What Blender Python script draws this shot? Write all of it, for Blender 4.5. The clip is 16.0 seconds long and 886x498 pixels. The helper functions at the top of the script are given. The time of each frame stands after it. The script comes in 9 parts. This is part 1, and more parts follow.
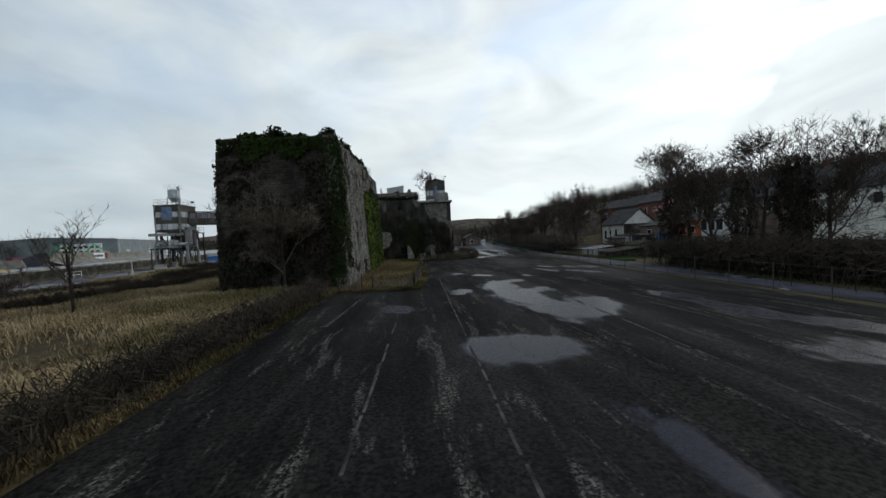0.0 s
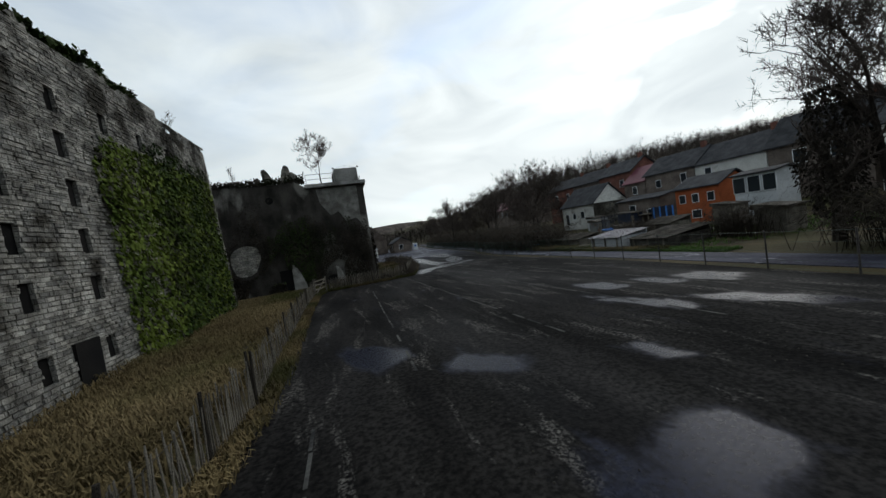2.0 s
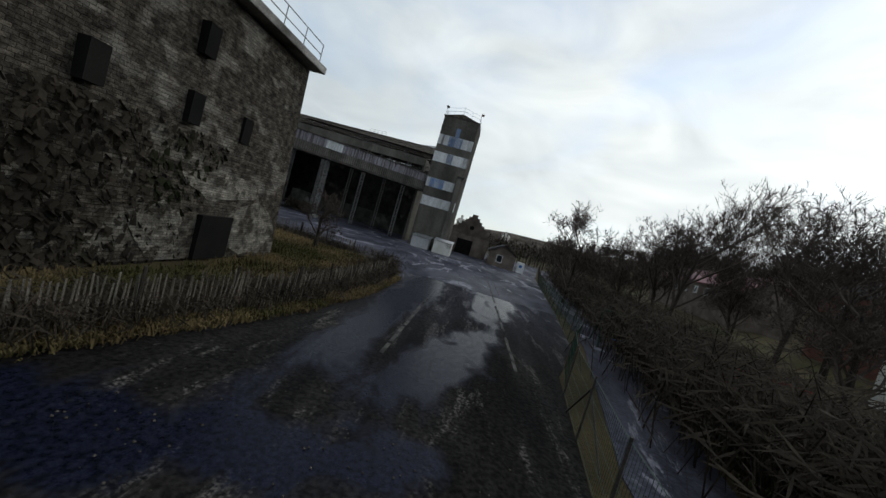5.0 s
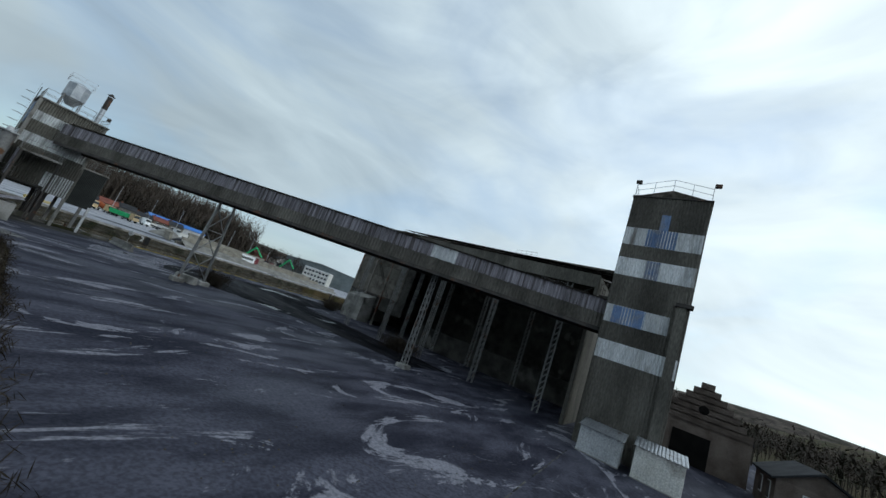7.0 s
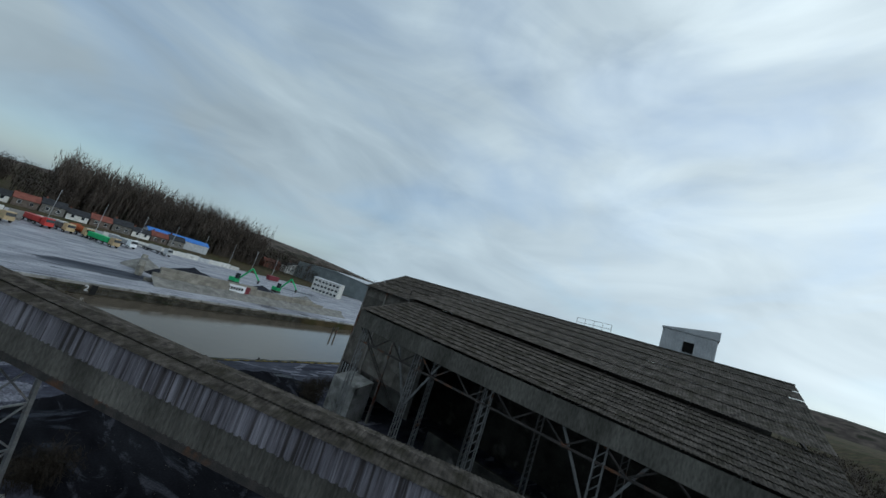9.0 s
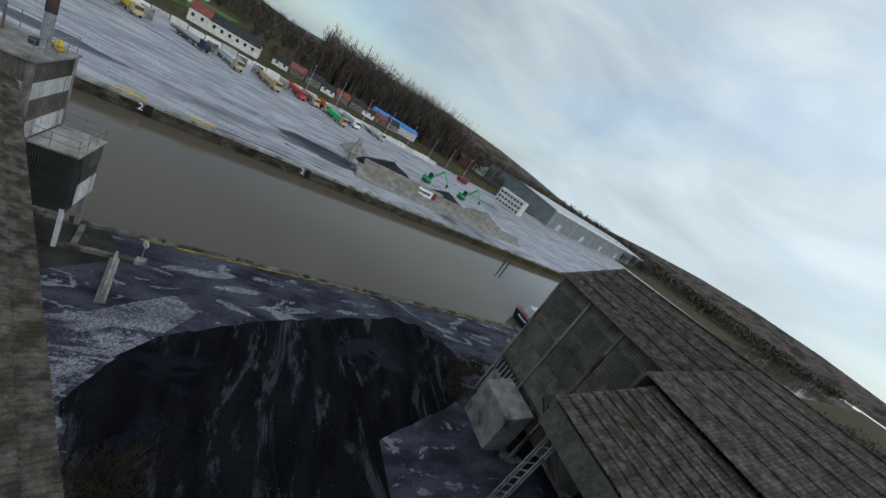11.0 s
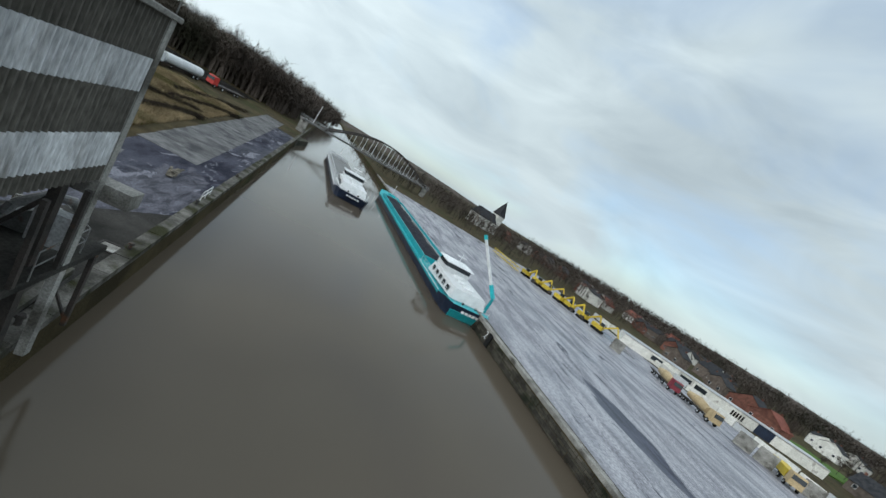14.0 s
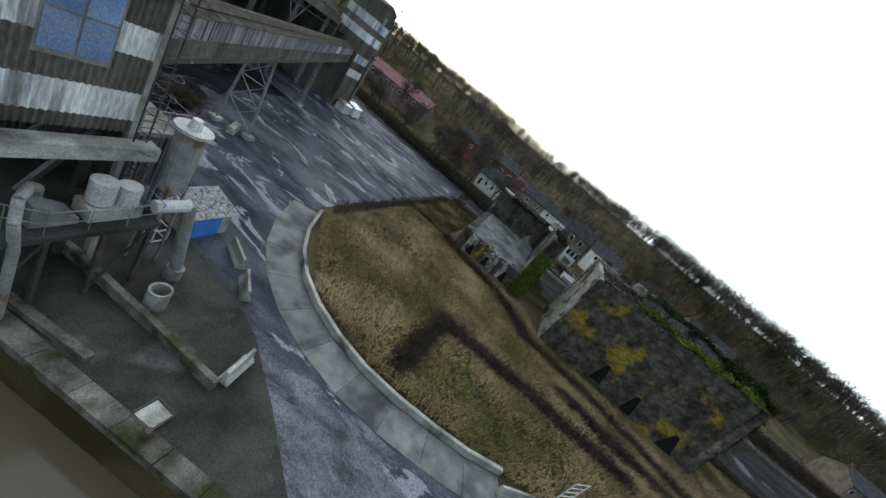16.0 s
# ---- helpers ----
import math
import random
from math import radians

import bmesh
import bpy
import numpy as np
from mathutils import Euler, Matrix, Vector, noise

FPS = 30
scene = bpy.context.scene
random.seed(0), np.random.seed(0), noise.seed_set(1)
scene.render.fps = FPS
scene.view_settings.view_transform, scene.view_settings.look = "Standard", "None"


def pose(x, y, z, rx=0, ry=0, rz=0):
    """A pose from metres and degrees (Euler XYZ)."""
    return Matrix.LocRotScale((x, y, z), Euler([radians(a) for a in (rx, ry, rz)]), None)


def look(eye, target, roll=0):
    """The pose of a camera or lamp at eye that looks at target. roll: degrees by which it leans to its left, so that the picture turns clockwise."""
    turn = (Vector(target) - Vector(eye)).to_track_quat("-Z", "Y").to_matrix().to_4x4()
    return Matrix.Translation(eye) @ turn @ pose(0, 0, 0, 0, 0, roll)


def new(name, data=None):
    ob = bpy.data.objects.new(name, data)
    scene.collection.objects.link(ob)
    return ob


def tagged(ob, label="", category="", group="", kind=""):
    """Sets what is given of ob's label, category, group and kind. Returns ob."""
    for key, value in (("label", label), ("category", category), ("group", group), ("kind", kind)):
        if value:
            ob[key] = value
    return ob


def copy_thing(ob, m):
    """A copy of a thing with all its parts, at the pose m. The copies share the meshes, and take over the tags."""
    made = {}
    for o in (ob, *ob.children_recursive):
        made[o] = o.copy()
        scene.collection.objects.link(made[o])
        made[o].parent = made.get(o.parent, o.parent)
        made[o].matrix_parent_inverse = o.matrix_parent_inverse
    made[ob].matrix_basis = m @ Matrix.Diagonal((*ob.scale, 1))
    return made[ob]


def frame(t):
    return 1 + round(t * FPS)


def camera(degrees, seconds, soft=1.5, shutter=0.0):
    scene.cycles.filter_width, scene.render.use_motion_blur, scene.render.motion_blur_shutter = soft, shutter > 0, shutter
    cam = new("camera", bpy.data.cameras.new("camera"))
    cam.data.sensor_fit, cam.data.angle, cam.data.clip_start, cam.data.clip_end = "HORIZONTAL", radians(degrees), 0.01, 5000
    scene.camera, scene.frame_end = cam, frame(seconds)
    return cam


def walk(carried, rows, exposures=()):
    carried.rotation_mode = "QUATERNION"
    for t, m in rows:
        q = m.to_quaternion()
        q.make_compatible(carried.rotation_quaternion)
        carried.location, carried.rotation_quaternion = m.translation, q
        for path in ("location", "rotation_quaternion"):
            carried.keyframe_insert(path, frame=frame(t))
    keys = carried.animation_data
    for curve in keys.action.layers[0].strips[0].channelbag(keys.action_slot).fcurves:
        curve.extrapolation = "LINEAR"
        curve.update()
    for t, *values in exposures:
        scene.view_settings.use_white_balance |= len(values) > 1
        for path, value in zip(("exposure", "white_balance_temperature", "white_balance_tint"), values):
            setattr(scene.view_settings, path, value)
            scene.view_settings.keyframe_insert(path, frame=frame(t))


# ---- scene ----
cam = camera(103.0, 16.0)
# seconds, eye, target, roll
PATH = [
    (0, (-7.52, 14.47, 3.70), (-6.420, 24.398, 3.338), -2.67),
    (0.5, (-6.90, 19.82, 3.31), (-5.063, 29.653, 3.279), -4.78),
    (1, (-6.23, 25.84, 3.18), (-3.661, 35.505, 3.035), -8.25),
    (1.5, (-5.22, 31.73, 3.28), (-2.290, 41.290, 2.960), -9.11),
    (2, (-3.87, 37.56, 3.36), (-0.751, 47.048, 2.921), -8.72),
    (2.5, (-2.19, 43.48, 3.89), (1.052, 52.911, 3.187), -7.80),
    (3, (-0.35, 49.47, 3.94), (2.840, 58.912, 3.119), -5.93),
    (3.2, (0.65, 51.69, 4.01), (3.627, 61.191, 3.099), -4.21),
    (5.3, (11.01, 72.08, 3.55), (9.573, 81.963, 3.126), 18.73),
    (5.5, (10.77, 75.25, 3.18), (8.913, 85.074, 3.047), 19.49),
    (6, (9.81, 80.71, 3.00), (6.691, 90.202, 3.504), 19.12),
    (6.5, (8.11, 86.42, 4.14), (3.434, 95.172, 5.325), 18.54),
    (7, (5.60, 91.27, 5.04), (-0.189, 99.203, 6.934), 20.00),
    (7.5, (2.29, 95.15, 6.56), (-3.922, 102.599, 8.997), 20.51),
    (8, (-1.68, 98.05, 9.69), (-7.731, 105.624, 12.160), 18.79),
    (8.2, (-2.82, 99.18, 10.95), (-8.904, 106.765, 13.278), 17.65),
    (10.3, (-18.32, 108.39, 24.72), (-25.426, 115.370, 23.806), 29.02),
    (10.5, (-19.86, 108.51, 23.94), (-27.236, 115.083, 22.409), 30.52),
    (11, (-24.87, 111.29, 22.68), (-32.901, 116.459, 19.711), 33.68),
    (11.5, (-29.86, 113.38, 19.95), (-38.384, 117.256, 16.431), 27.60),
    (12, (-35.97, 115.00, 16.57), (-45.193, 116.988, 13.264), 20.18),
    (12.5, (-43.08, 115.92, 13.96), (-52.697, 114.905, 11.411), 20.27),
    (13, (-50.87, 115.14, 12.88), (-59.682, 110.861, 10.885), 23.63),
    (13.5, (-58.73, 112.51, 13.40), (-65.589, 105.540, 11.317), 25.62),
    (14, (-64.89, 107.67, 13.02), (-68.255, 98.385, 11.456), 32.80),
    (14.5, (-69.16, 100.98, 13.77), (-68.069, 91.201, 11.960), 40.41),
    (15, (-70.41, 93.71, 15.55), (-65.922, 85.362, 12.374), 40.78),
    (15.5, (-68.83, 85.92, 16.03), (-60.895, 81.167, 12.243), 37.90),
    (16, (-64.58, 80.14, 16.14), (-55.208, 81.032, 12.776), 39.32),
]
walk(cam, [(t, look(eye, target, roll)) for t, eye, target, roll in PATH],
     exposures=[(0, -0.35, 6400, 8), (3.2, -0.35, 6450, 8), (5.3, -0.3, 6550, 9), (6.5, -0.2, 6150, 6), (7.5, -0.35, 5950, 4), (8.2, -0.45, 5850, 4), (10.5, -0.6, 5850, 4), (11.0, -0.2, 6200, 7), (11.5, 0.38, 6500, 9), (12.5, 0.5, 6750, 10), (13.0, 0.45, 6600, 9), (13.5, 0.2, 6400, 7), (14.0, 0.15, 6350, 6), (14.5, -0.1, 6100, 4), (15.0, -0.1, 6200, 4), (15.5, 0.3, 6300, 6), (16, 0.5, 6300, 6)])

# ---- light: a bright overcast winter sky with a soft sun ----
SUN_EL, SUN_ROT = radians(26), radians(62)
world = bpy.data.worlds.new("sky")
scene.world = world
world.use_nodes = True
wn, wl = world.node_tree.nodes, world.node_tree.links
bg = wn["Background"]
sky = wn.new("ShaderNodeTexSky")
sky.sky_type, sky.sun_disc = 'NISHITA', False
sky.sun_elevation, sky.sun_rotation = SUN_EL, SUN_ROT
geo = wn.new("ShaderNodeTexCoord")
mapn = wn.new("ShaderNodeMapping")
mapn.inputs["Scale"].default_value = (1.0, 1.0, 2.6)
mapn.inputs["Rotation"].default_value = (0, 0, 0.6)
cloud = wn.new("ShaderNodeTexNoise")
cloud.inputs["Scale"].default_value, cloud.inputs["Detail"].default_value = 1.7, 5
cloud.inputs["Distortion"].default_value = 0.5
ramp = wn.new("ShaderNodeValToRGB")
ramp.color_ramp.elements[0].position, ramp.color_ramp.elements[1].position = 0.3, 0.56
ramp.color_ramp.elements[0].color = (0.5, 0.5, 0.5, 1)
cov = wn.new("ShaderNodeTexNoise")
cov.inputs["Scale"].default_value, cov.inputs["Detail"].default_value = 2.6, 7
cov.inputs["Distortion"].default_value = 0.9
cramp = wn.new("ShaderNodeValToRGB")
cramp.color_ramp.elements[0].position, cramp.color_ramp.elements[1].position = 0.3, 0.72
cramp.color_ramp.elements[0].color, cramp.color_ramp.elements[1].color = (5.1, 5.5, 5.8, 1), (7.5, 7.85, 7.95, 1)
mixs = wn.new("ShaderNodeMix")
mixs.data_type = 'RGBA'
blue = wn.new("ShaderNodeMix")
blue.data_type, blue.blend_type = 'RGBA', 'MULTIPLY'
blue.inputs[0].default_value = 1.0
blue.inputs[7].default_value = (1.5, 1.6, 1.75, 1)
wl.new(geo.outputs["Generated"], mapn.inputs["Vector"])
wl.new(mapn.outputs[0], cloud.inputs["Vector"])
wl.new(mapn.outputs[0], cov.inputs["Vector"])
wl.new(cloud.outputs["Fac"], ramp.inputs[0])
wl.new(cov.outputs["Fac"], cramp.inputs[0])
wl.new(sky.outputs[0], blue.inputs[6])
wl.new(ramp.outputs[0], mixs.inputs[0])
wl.new(blue.outputs[2], mixs.inputs[6])
wl.new(cramp.outputs[0], mixs.inputs[7])
# the veil is brightest round the hidden sun
dot = wn.new("ShaderNodeVectorMath")
dot.operation = 'DOT_PRODUCT'
dot.inputs[1].default_value = (math.cos(SUN_EL) * math.sin(SUN_ROT), math.cos(SUN_EL) * math.cos(SUN_ROT), math.sin(SUN_EL))
veil = wn.new("ShaderNodeMapRange")
veil.inputs["From Min"].default_value, veil.inputs["From Max"].default_value = -0.6, 0.9
veil.inputs["To Min"].default_value, veil.inputs["To Max"].default_value = 0.85, 1.75
glow = wn.new("ShaderNodeVectorMath")
glow.operation = 'SCALE'
wl.new(geo.outputs["Generated"], dot.inputs[0])
wl.new(dot.outputs["Value"], veil.inputs["Value"])
wl.new(mixs.outputs[2], glow.inputs[0])
wl.new(veil.outputs[0], glow.inputs["Scale"])
tint = wn.new("ShaderNodeMix")
tint.data_type = 'RGBA'
tint.inputs[6].default_value, tint.inputs[7].default_value = (0.92, 0.99, 1.03, 1), (1.0, 1.0, 0.985, 1)
span01 = wn.new("ShaderNodeMapRange")
span01.inputs["From Min"].default_value, span01.inputs["From Max"].default_value = -0.3, 0.7
wl.new(dot.outputs["Value"], span01.inputs["Value"])
wl.new(span01.outputs[0], tint.inputs[0])
cool = wn.new("ShaderNodeVectorMath")
cool.operation = 'MULTIPLY'
wl.new(glow.outputs[0], cool.inputs[0])
wl.new(tint.outputs[2], cool.inputs[1])
wl.new(cool.outputs[0], bg.inputs["Color"])
bg.inputs["Strength"].default_value = 0.105
sun = new("sun", bpy.data.lights.new("sun", 'SUN'))
sun.data.energy, sun.data.angle, sun.data.color = 0.6, radians(25), (1.0, 0.96, 0.9)
sun.matrix_world = look((80, 43, 48), (0, 0, 0))


# ---- materials ----
def surf(name, c1, c2, scale=0.6, rough=0.85, bump=0.15, fine=14.0, metal=0.0, c3=None, s3=0.12, m3=(0.5, 0.62), rough2=None, stretch=(1, 1, 1), brick=None, spec=None):
    """A weathered surface: two colours by broad noise, fine grain in bump and tint, and stains of a third colour."""
    m = bpy.data.materials.new(name)
    m.use_nodes = True
    n, l = m.node_tree.nodes, m.node_tree.links
    p = n["Principled BSDF"]
    g = n.new("ShaderNodeNewGeometry")
    mp = n.new("ShaderNodeMapping")
    mp.inputs["Scale"].default_value = stretch
    l.new(g.outputs["Position"], mp.inputs[0])
    a = n.new("ShaderNodeTexNoise")
    a.inputs["Scale"].default_value, a.inputs["Detail"].default_value = scale, 6
    b = n.new("ShaderNodeTexNoise")
    b.inputs["Scale"].default_value, b.inputs["Detail"].default_value = fine * 2.2, 5
    l.new(mp.outputs[0], a.inputs["Vector"])
    l.new(mp.outputs[0], b.inputs["Vector"])
    r = n.new("ShaderNodeValToRGB")
    r.color_ramp.elements[0].position, r.color_ramp.elements[1].position = 0.35, 0.65
    r.color_ramp.elements[0].color, r.color_ramp.elements[1].color = (*c1, 1), (*c2, 1)
    l.new(a.outputs["Fac"], r.inputs[0])
    col = r.outputs[0]
    if c3:
        d = n.new("ShaderNodeTexNoise")
        d.inputs["Scale"].default_value, d.inputs["Detail"].default_value = s3, 7
        l.new(mp.outputs[0], d.inputs["Vector"])
        r3 = n.new("ShaderNodeValToRGB")
        r3.color_ramp.elements[0].position, r3.color_ramp.elements[1].position = m3
        l.new(d.outputs["Fac"], r3.inputs[0])
        mx = n.new("ShaderNodeMix")
        mx.data_type = 'RGBA'
        l.new(r3.outputs[0], mx.inputs[0])
        l.new(col, mx.inputs[6])
        mx.inputs[7].default_value = (*c3, 1)
        col = mx.outputs[2]
        if rough2 is not None:
            mr = n.new("ShaderNodeMapRange")
            mr.inputs["To Min"].default_value, mr.inputs["To Max"].default_value = rough, rough2
            l.new(r3.outputs[0], mr.inputs["Value"])
            l.new(mr.outputs[0], p.inputs["Roughness"])
    oi = n.new("ShaderNodeObjectInfo")
    mr2 = n.new("ShaderNodeMapRange")
    mr2.inputs["To Min"].default_value, mr2.inputs["To Max"].default_value = 0.82, 1.16
    l.new(oi.outputs["Random"], mr2.inputs["Value"])
    mf = n.new("ShaderNodeMapRange")
    mf.inputs["From Min"].default_value, mf.inputs["From Max"].default_value = 0.3, 0.7
    mf.inputs["To Min"].default_value, mf.inputs["To Max"].default_value = 0.7, 1.3
    l.new(b.outputs["Fac"], mf.inputs["Value"])
    mu = n.new("ShaderNodeMath")
    mu.operation = 'MULTIPLY'
    l.new(mr2.outputs[0], mu.inputs[0])
    l.new(mf.outputs[0], mu.inputs[1])
    vm = n.new("ShaderNodeVectorMath")
    vm.operation = 'SCALE'
    l.new(col, vm.inputs[0])
    l.new(mu.outputs[0], vm.inputs["Scale"])
    height = b.outputs["Fac"]
    if brick:
        # courses of stone: joints darker and sunk, each stone its own tone
        sx = n.new("ShaderNodeSeparateXYZ")
        cx = n.new("ShaderNodeCombineXYZ")
        ad = n.new("ShaderNodeMath")
        l.new(g.outputs["Position"], sx.inputs[0])
        l.new(sx.outputs[0], ad.inputs[0])
        l.new(sx.outputs[1], ad.inputs[1])
        wob = n.new("ShaderNodeVectorMath")
        wob.operation = 'MULTIPLY_ADD'
        wob.inputs[1].default_value = (0.25 * brick[0], 0.5 * brick[1], 0)
        l.new(ad.outputs[0], cx.inputs[0])
        l.new(sx.outputs[2], cx.inputs[1])
        l.new(a.outputs["Color"], wob.inputs[0])
        l.new(cx.outputs[0], wob.inputs[2])
        bt = n.new("ShaderNodeTexBrick")
        bt.inputs["Scale"].default_value = 1.0
        bt.inputs["Brick Width"].default_value, bt.inputs["Row Height"].default_value = brick
        bt.inputs["Mortar Size"].default_value, bt.inputs["Mortar Smooth"].default_value = brick[1] * 0.09, 0.6
        bt.inputs["Color1"].default_value, bt.inputs["Color2"].default_value, bt.inputs["Mortar"].default_value = (0.62, 0.62, 0.62, 1), (1.3, 1.28, 1.22, 1), (0.4, 0.39, 0.37, 1)
        l.new(wob.outputs[0], bt.inputs["Vector"])
        tone = n.new("ShaderNodeVectorMath")
        tone.operation = 'MULTIPLY'
        l.new(vm.outputs[0], tone.inputs[0])
        l.new(bt.outputs["Color"], tone.inputs[1])
        vm = tone
        hh = n.new("ShaderNodeMath")
        hh.operation = 'MULTIPLY_ADD'
        hh.inputs[1].default_value = -1.2
        l.new(bt.outputs["Fac"], hh.inputs[0])
        l.new(b.outputs["Fac"], hh.inputs[2])
        height = hh.outputs[0]
    l.new(vm.outputs[0], p.inputs["Base Color"])
    if rough2 is None:
        p.inputs["Roughness"].default_value = rough
    p.inputs["Metallic"].default_value = metal
    p.inputs["Specular IOR Level"].default_value = spec if spec is not None else (0.12 if rough > 0.7 and rough2 is None else 0.35)
    if bump:
        bp = n.new("ShaderNodeBump")
        bp.inputs["Strength"].default_value, bp.inputs["Distance"].default_value = min(1, bump * 3), 0.05
        l.new(height, bp.inputs["Height"])
        l.new(bp.outputs[0], p.inputs["Normal"])
    return m


def wet_ground(name, c1, c2, speck, wet, streak, stretch, pud, pud_at, damp=(0.95, 0.6), spec=0.1, fine=9.0, wear=(0.5, 0.66), turn=0.0, wave=0.5, sunk=False, north=None, spills=(), grit_at=(0.42, 0.62)):
    """Paving with drawn-out worn streaks, gritty specks and puddles: pud is the puddles' noise scale, pud_at where they begin and end.
    sunk: water also stands where the ground dips; north: a second pair of tones that takes over northwards; spills: stained patches as (x, y, half widths, colour)."""
    m = bpy.data.materials.new(name)
    m.use_nodes = True
    n, l = m.node_tree.nodes, m.node_tree.links
    p = n["Principled BSDF"]
    g = n.new("ShaderNodeNewGeometry")

    def noisy(scale, detail, st, distort=0.0, rough=0.55):
        mp = n.new("ShaderNodeMapping")
        mp.inputs["Scale"].default_value = st
        mp.inputs["Rotation"].default_value = (0, 0, turn)
        t = n.new("ShaderNodeTexNoise")
        t.inputs["Scale"].default_value, t.inputs["Detail"].default_value = scale, detail
        t.inputs["Distortion"].default_value, t.inputs["Roughness"].default_value = distort, rough
        l.new(g.outputs["Position"], mp.inputs[0])
        l.new(mp.outputs[0], t.inputs["Vector"])
        return t.outputs["Fac"]

    def span(src, a, b, lo=0.0, hi=1.0):
        r = n.new("ShaderNodeMapRange")
        r.interpolation_type = 'SMOOTHSTEP'
        r.inputs["From Min"].default_value, r.inputs["From Max"].default_value = a, b
        r.inputs["To Min"].default_value, r.inputs["To Max"].default_value = lo, hi
        l.new(src, r.inputs["Value"])
        return r.outputs[0]

    def blend(fac, a, b):
        x = n.new("ShaderNodeMix")
        x.data_type = 'RGBA'
        l.new(fac, x.inputs[0])
        for k, v in ((6, a), (7, b)):
            if isinstance(v, tuple):
                x.inputs[k].default_value = (*v, 1)
            else:
                l.new(v, x.inputs[k])
        return x.outputs[2]

    def times(a, b):
        x = n.new("ShaderNodeMath")
        x.operation = 'MULTIPLY'
        for k, v in ((0, a), (1, b)):
            if isinstance(v, float):
                x.inputs[k].default_value = v
            else:
                l.new(v, x.inputs[k])
        return x.outputs[0]

    grain = noisy(fine, 5, (1, 1, 1))
    col = blend(span(noisy(0.45, 6, stretch), 0.36, 0.64), c1, c2)
    worn = span(noisy(streak, 9, stretch, wave, 0.68), wear[0], wear[1])
    col = blend(times(worn, span(noisy(fine * 1.7, 3, (1, 1, 1)), grit_at[0], grit_at[1])), col, speck)
    sep = n.new("ShaderNodeSeparateXYZ")
    l.new(g.outputs["Position"], sep.inputs[0])
    for cx, cy, ha, hb, stain in spills:
        off = n.new("ShaderNodeMapping")
        off.vector_type = 'TEXTURE'
        off.inputs["Location"].default_value, off.inputs["Scale"].default_value = (cx, cy, 0.03), (ha, hb, 1000)
        far = n.new("ShaderNodeVectorMath")
        far.operation = 'LENGTH'
        l.new(g.outputs["Position"], off.inputs[0])
        l.new(off.outputs[0], far.inputs[0])
        ragged = n.new("ShaderNodeMath")
        ragged.operation = 'MULTIPLY_ADD'
        ragged.inputs[1].default_value = 1.7
        l.new(noisy(streak, 8, stretch, wave, 0.62), ragged.inputs[0])
        l.new(far.outputs["Value"], ragged.inputs[2])
        grit = n.new("ShaderNodeVectorMath")
        grit.operation = 'SCALE'
        grit.inputs[0].default_value = stain
        l.new(span(noisy(0.9, 7, stretch, 0.5, 0.7), 0.3, 0.7, 0.4, 1.6), grit.inputs["Scale"])
        col = blend(span(ragged.outputs[0], 1.72, 1.88, 1.0, 0.0), col, grit.outputs[0])
    over = None
    if north:
        y0, y1, n1, n2, n3, nspec = north
        at = n.new("ShaderNodeMath")
        at.operation = 'MULTIPLY_ADD'
        at.inputs[1].default_value = 16.0
        l.new(noisy(0.2, 6, stretch, 0.4), at.inputs[0])
        l.new(sep.outputs[1], at.inputs[2])
        over = span(at.outputs[0], y0 + 8, y1 + 8)
        other = blend(worn, blend(span(noisy(0.5, 6, stretch), 0.4, 0.6), n1, n2), n3)
        col = blend(over, col, other)
    puddle = span(noisy(pud, 6, (1.25, 0.7, 1), 0.4), pud_at[0], pud_at[1])
    if sunk:
        dip = n.new("ShaderNodeMath")
        dip.operation = 'MULTIPLY_ADD'
        dip.inputs[1].default_value = 0.03
        l.new(noisy(0.7, 8, (1.3, 0.6, 1), 0.6, 0.62), dip.inputs[0])
        l.new(sep.outputs[2], dip.inputs[2])
        pool = n.new("ShaderNodeMath")
        pool.operation = 'MAXIMUM'
        l.new(puddle, pool.inputs[0])
        l.new(span(dip.outputs[0], 0.034, 0.042, 1.0, 0.0), pool.inputs[1])
        puddle = times(pool.outputs[0], span(noisy(fine * 2.2, 4, (1, 1, 1), 0.0, 0.7), 0.36, 0.6, 0.78, 1.0))
    col = blend(puddle, col, wet)
    v = n.new("ShaderNodeVectorMath")
    v.operation = 'SCALE'
    l.new(col, v.inputs[0])
    l.new(span(grain, 0.3, 0.7, *((0.4, 1.6) if grit_at[0] > .2 else (0.7, 1.3))), v.inputs["Scale"])
    l.new(v.outputs[0], p.inputs["Base Color"])
    # the reflected sky's blue is painted in by this tint and the wet colour
    p.inputs["Specular Tint"].default_value = (0.55, 0.64, 1.0, 1)
    dry = span(noisy(0.13, 4, stretch), 0.35, 0.65, damp[0], damp[1])
    rm = n.new("ShaderNodeMix")
    l.new(puddle, rm.inputs[0])
    l.new(dry, rm.inputs[2])
    rm.inputs[3].default_value = 0.24
    l.new(rm.outputs[0], p.inputs["Roughness"])
    l.new(span(puddle, 0.0, 1.0, spec, 0.06), p.inputs["Specular IOR Level"])
    if over:
        up = n.new("ShaderNodeMix")
        l.new(over, up.inputs[0])
        up.inputs[2].default_value, up.inputs[3].default_value = spec, north[5]
        top = n.new("ShaderNodeMath")
        top.operation = 'MAXIMUM'
        l.new(up.outputs[0], top.inputs[0])
        l.new(span(puddle, 0.0, 1.0, 0.0, 0.06), top.inputs[1])
        l.new(top.outputs[0], p.inputs["Specular IOR Level"])
    bp = n.new("ShaderNodeBump")
    bp.inputs["Distance"].default_value = 0.03
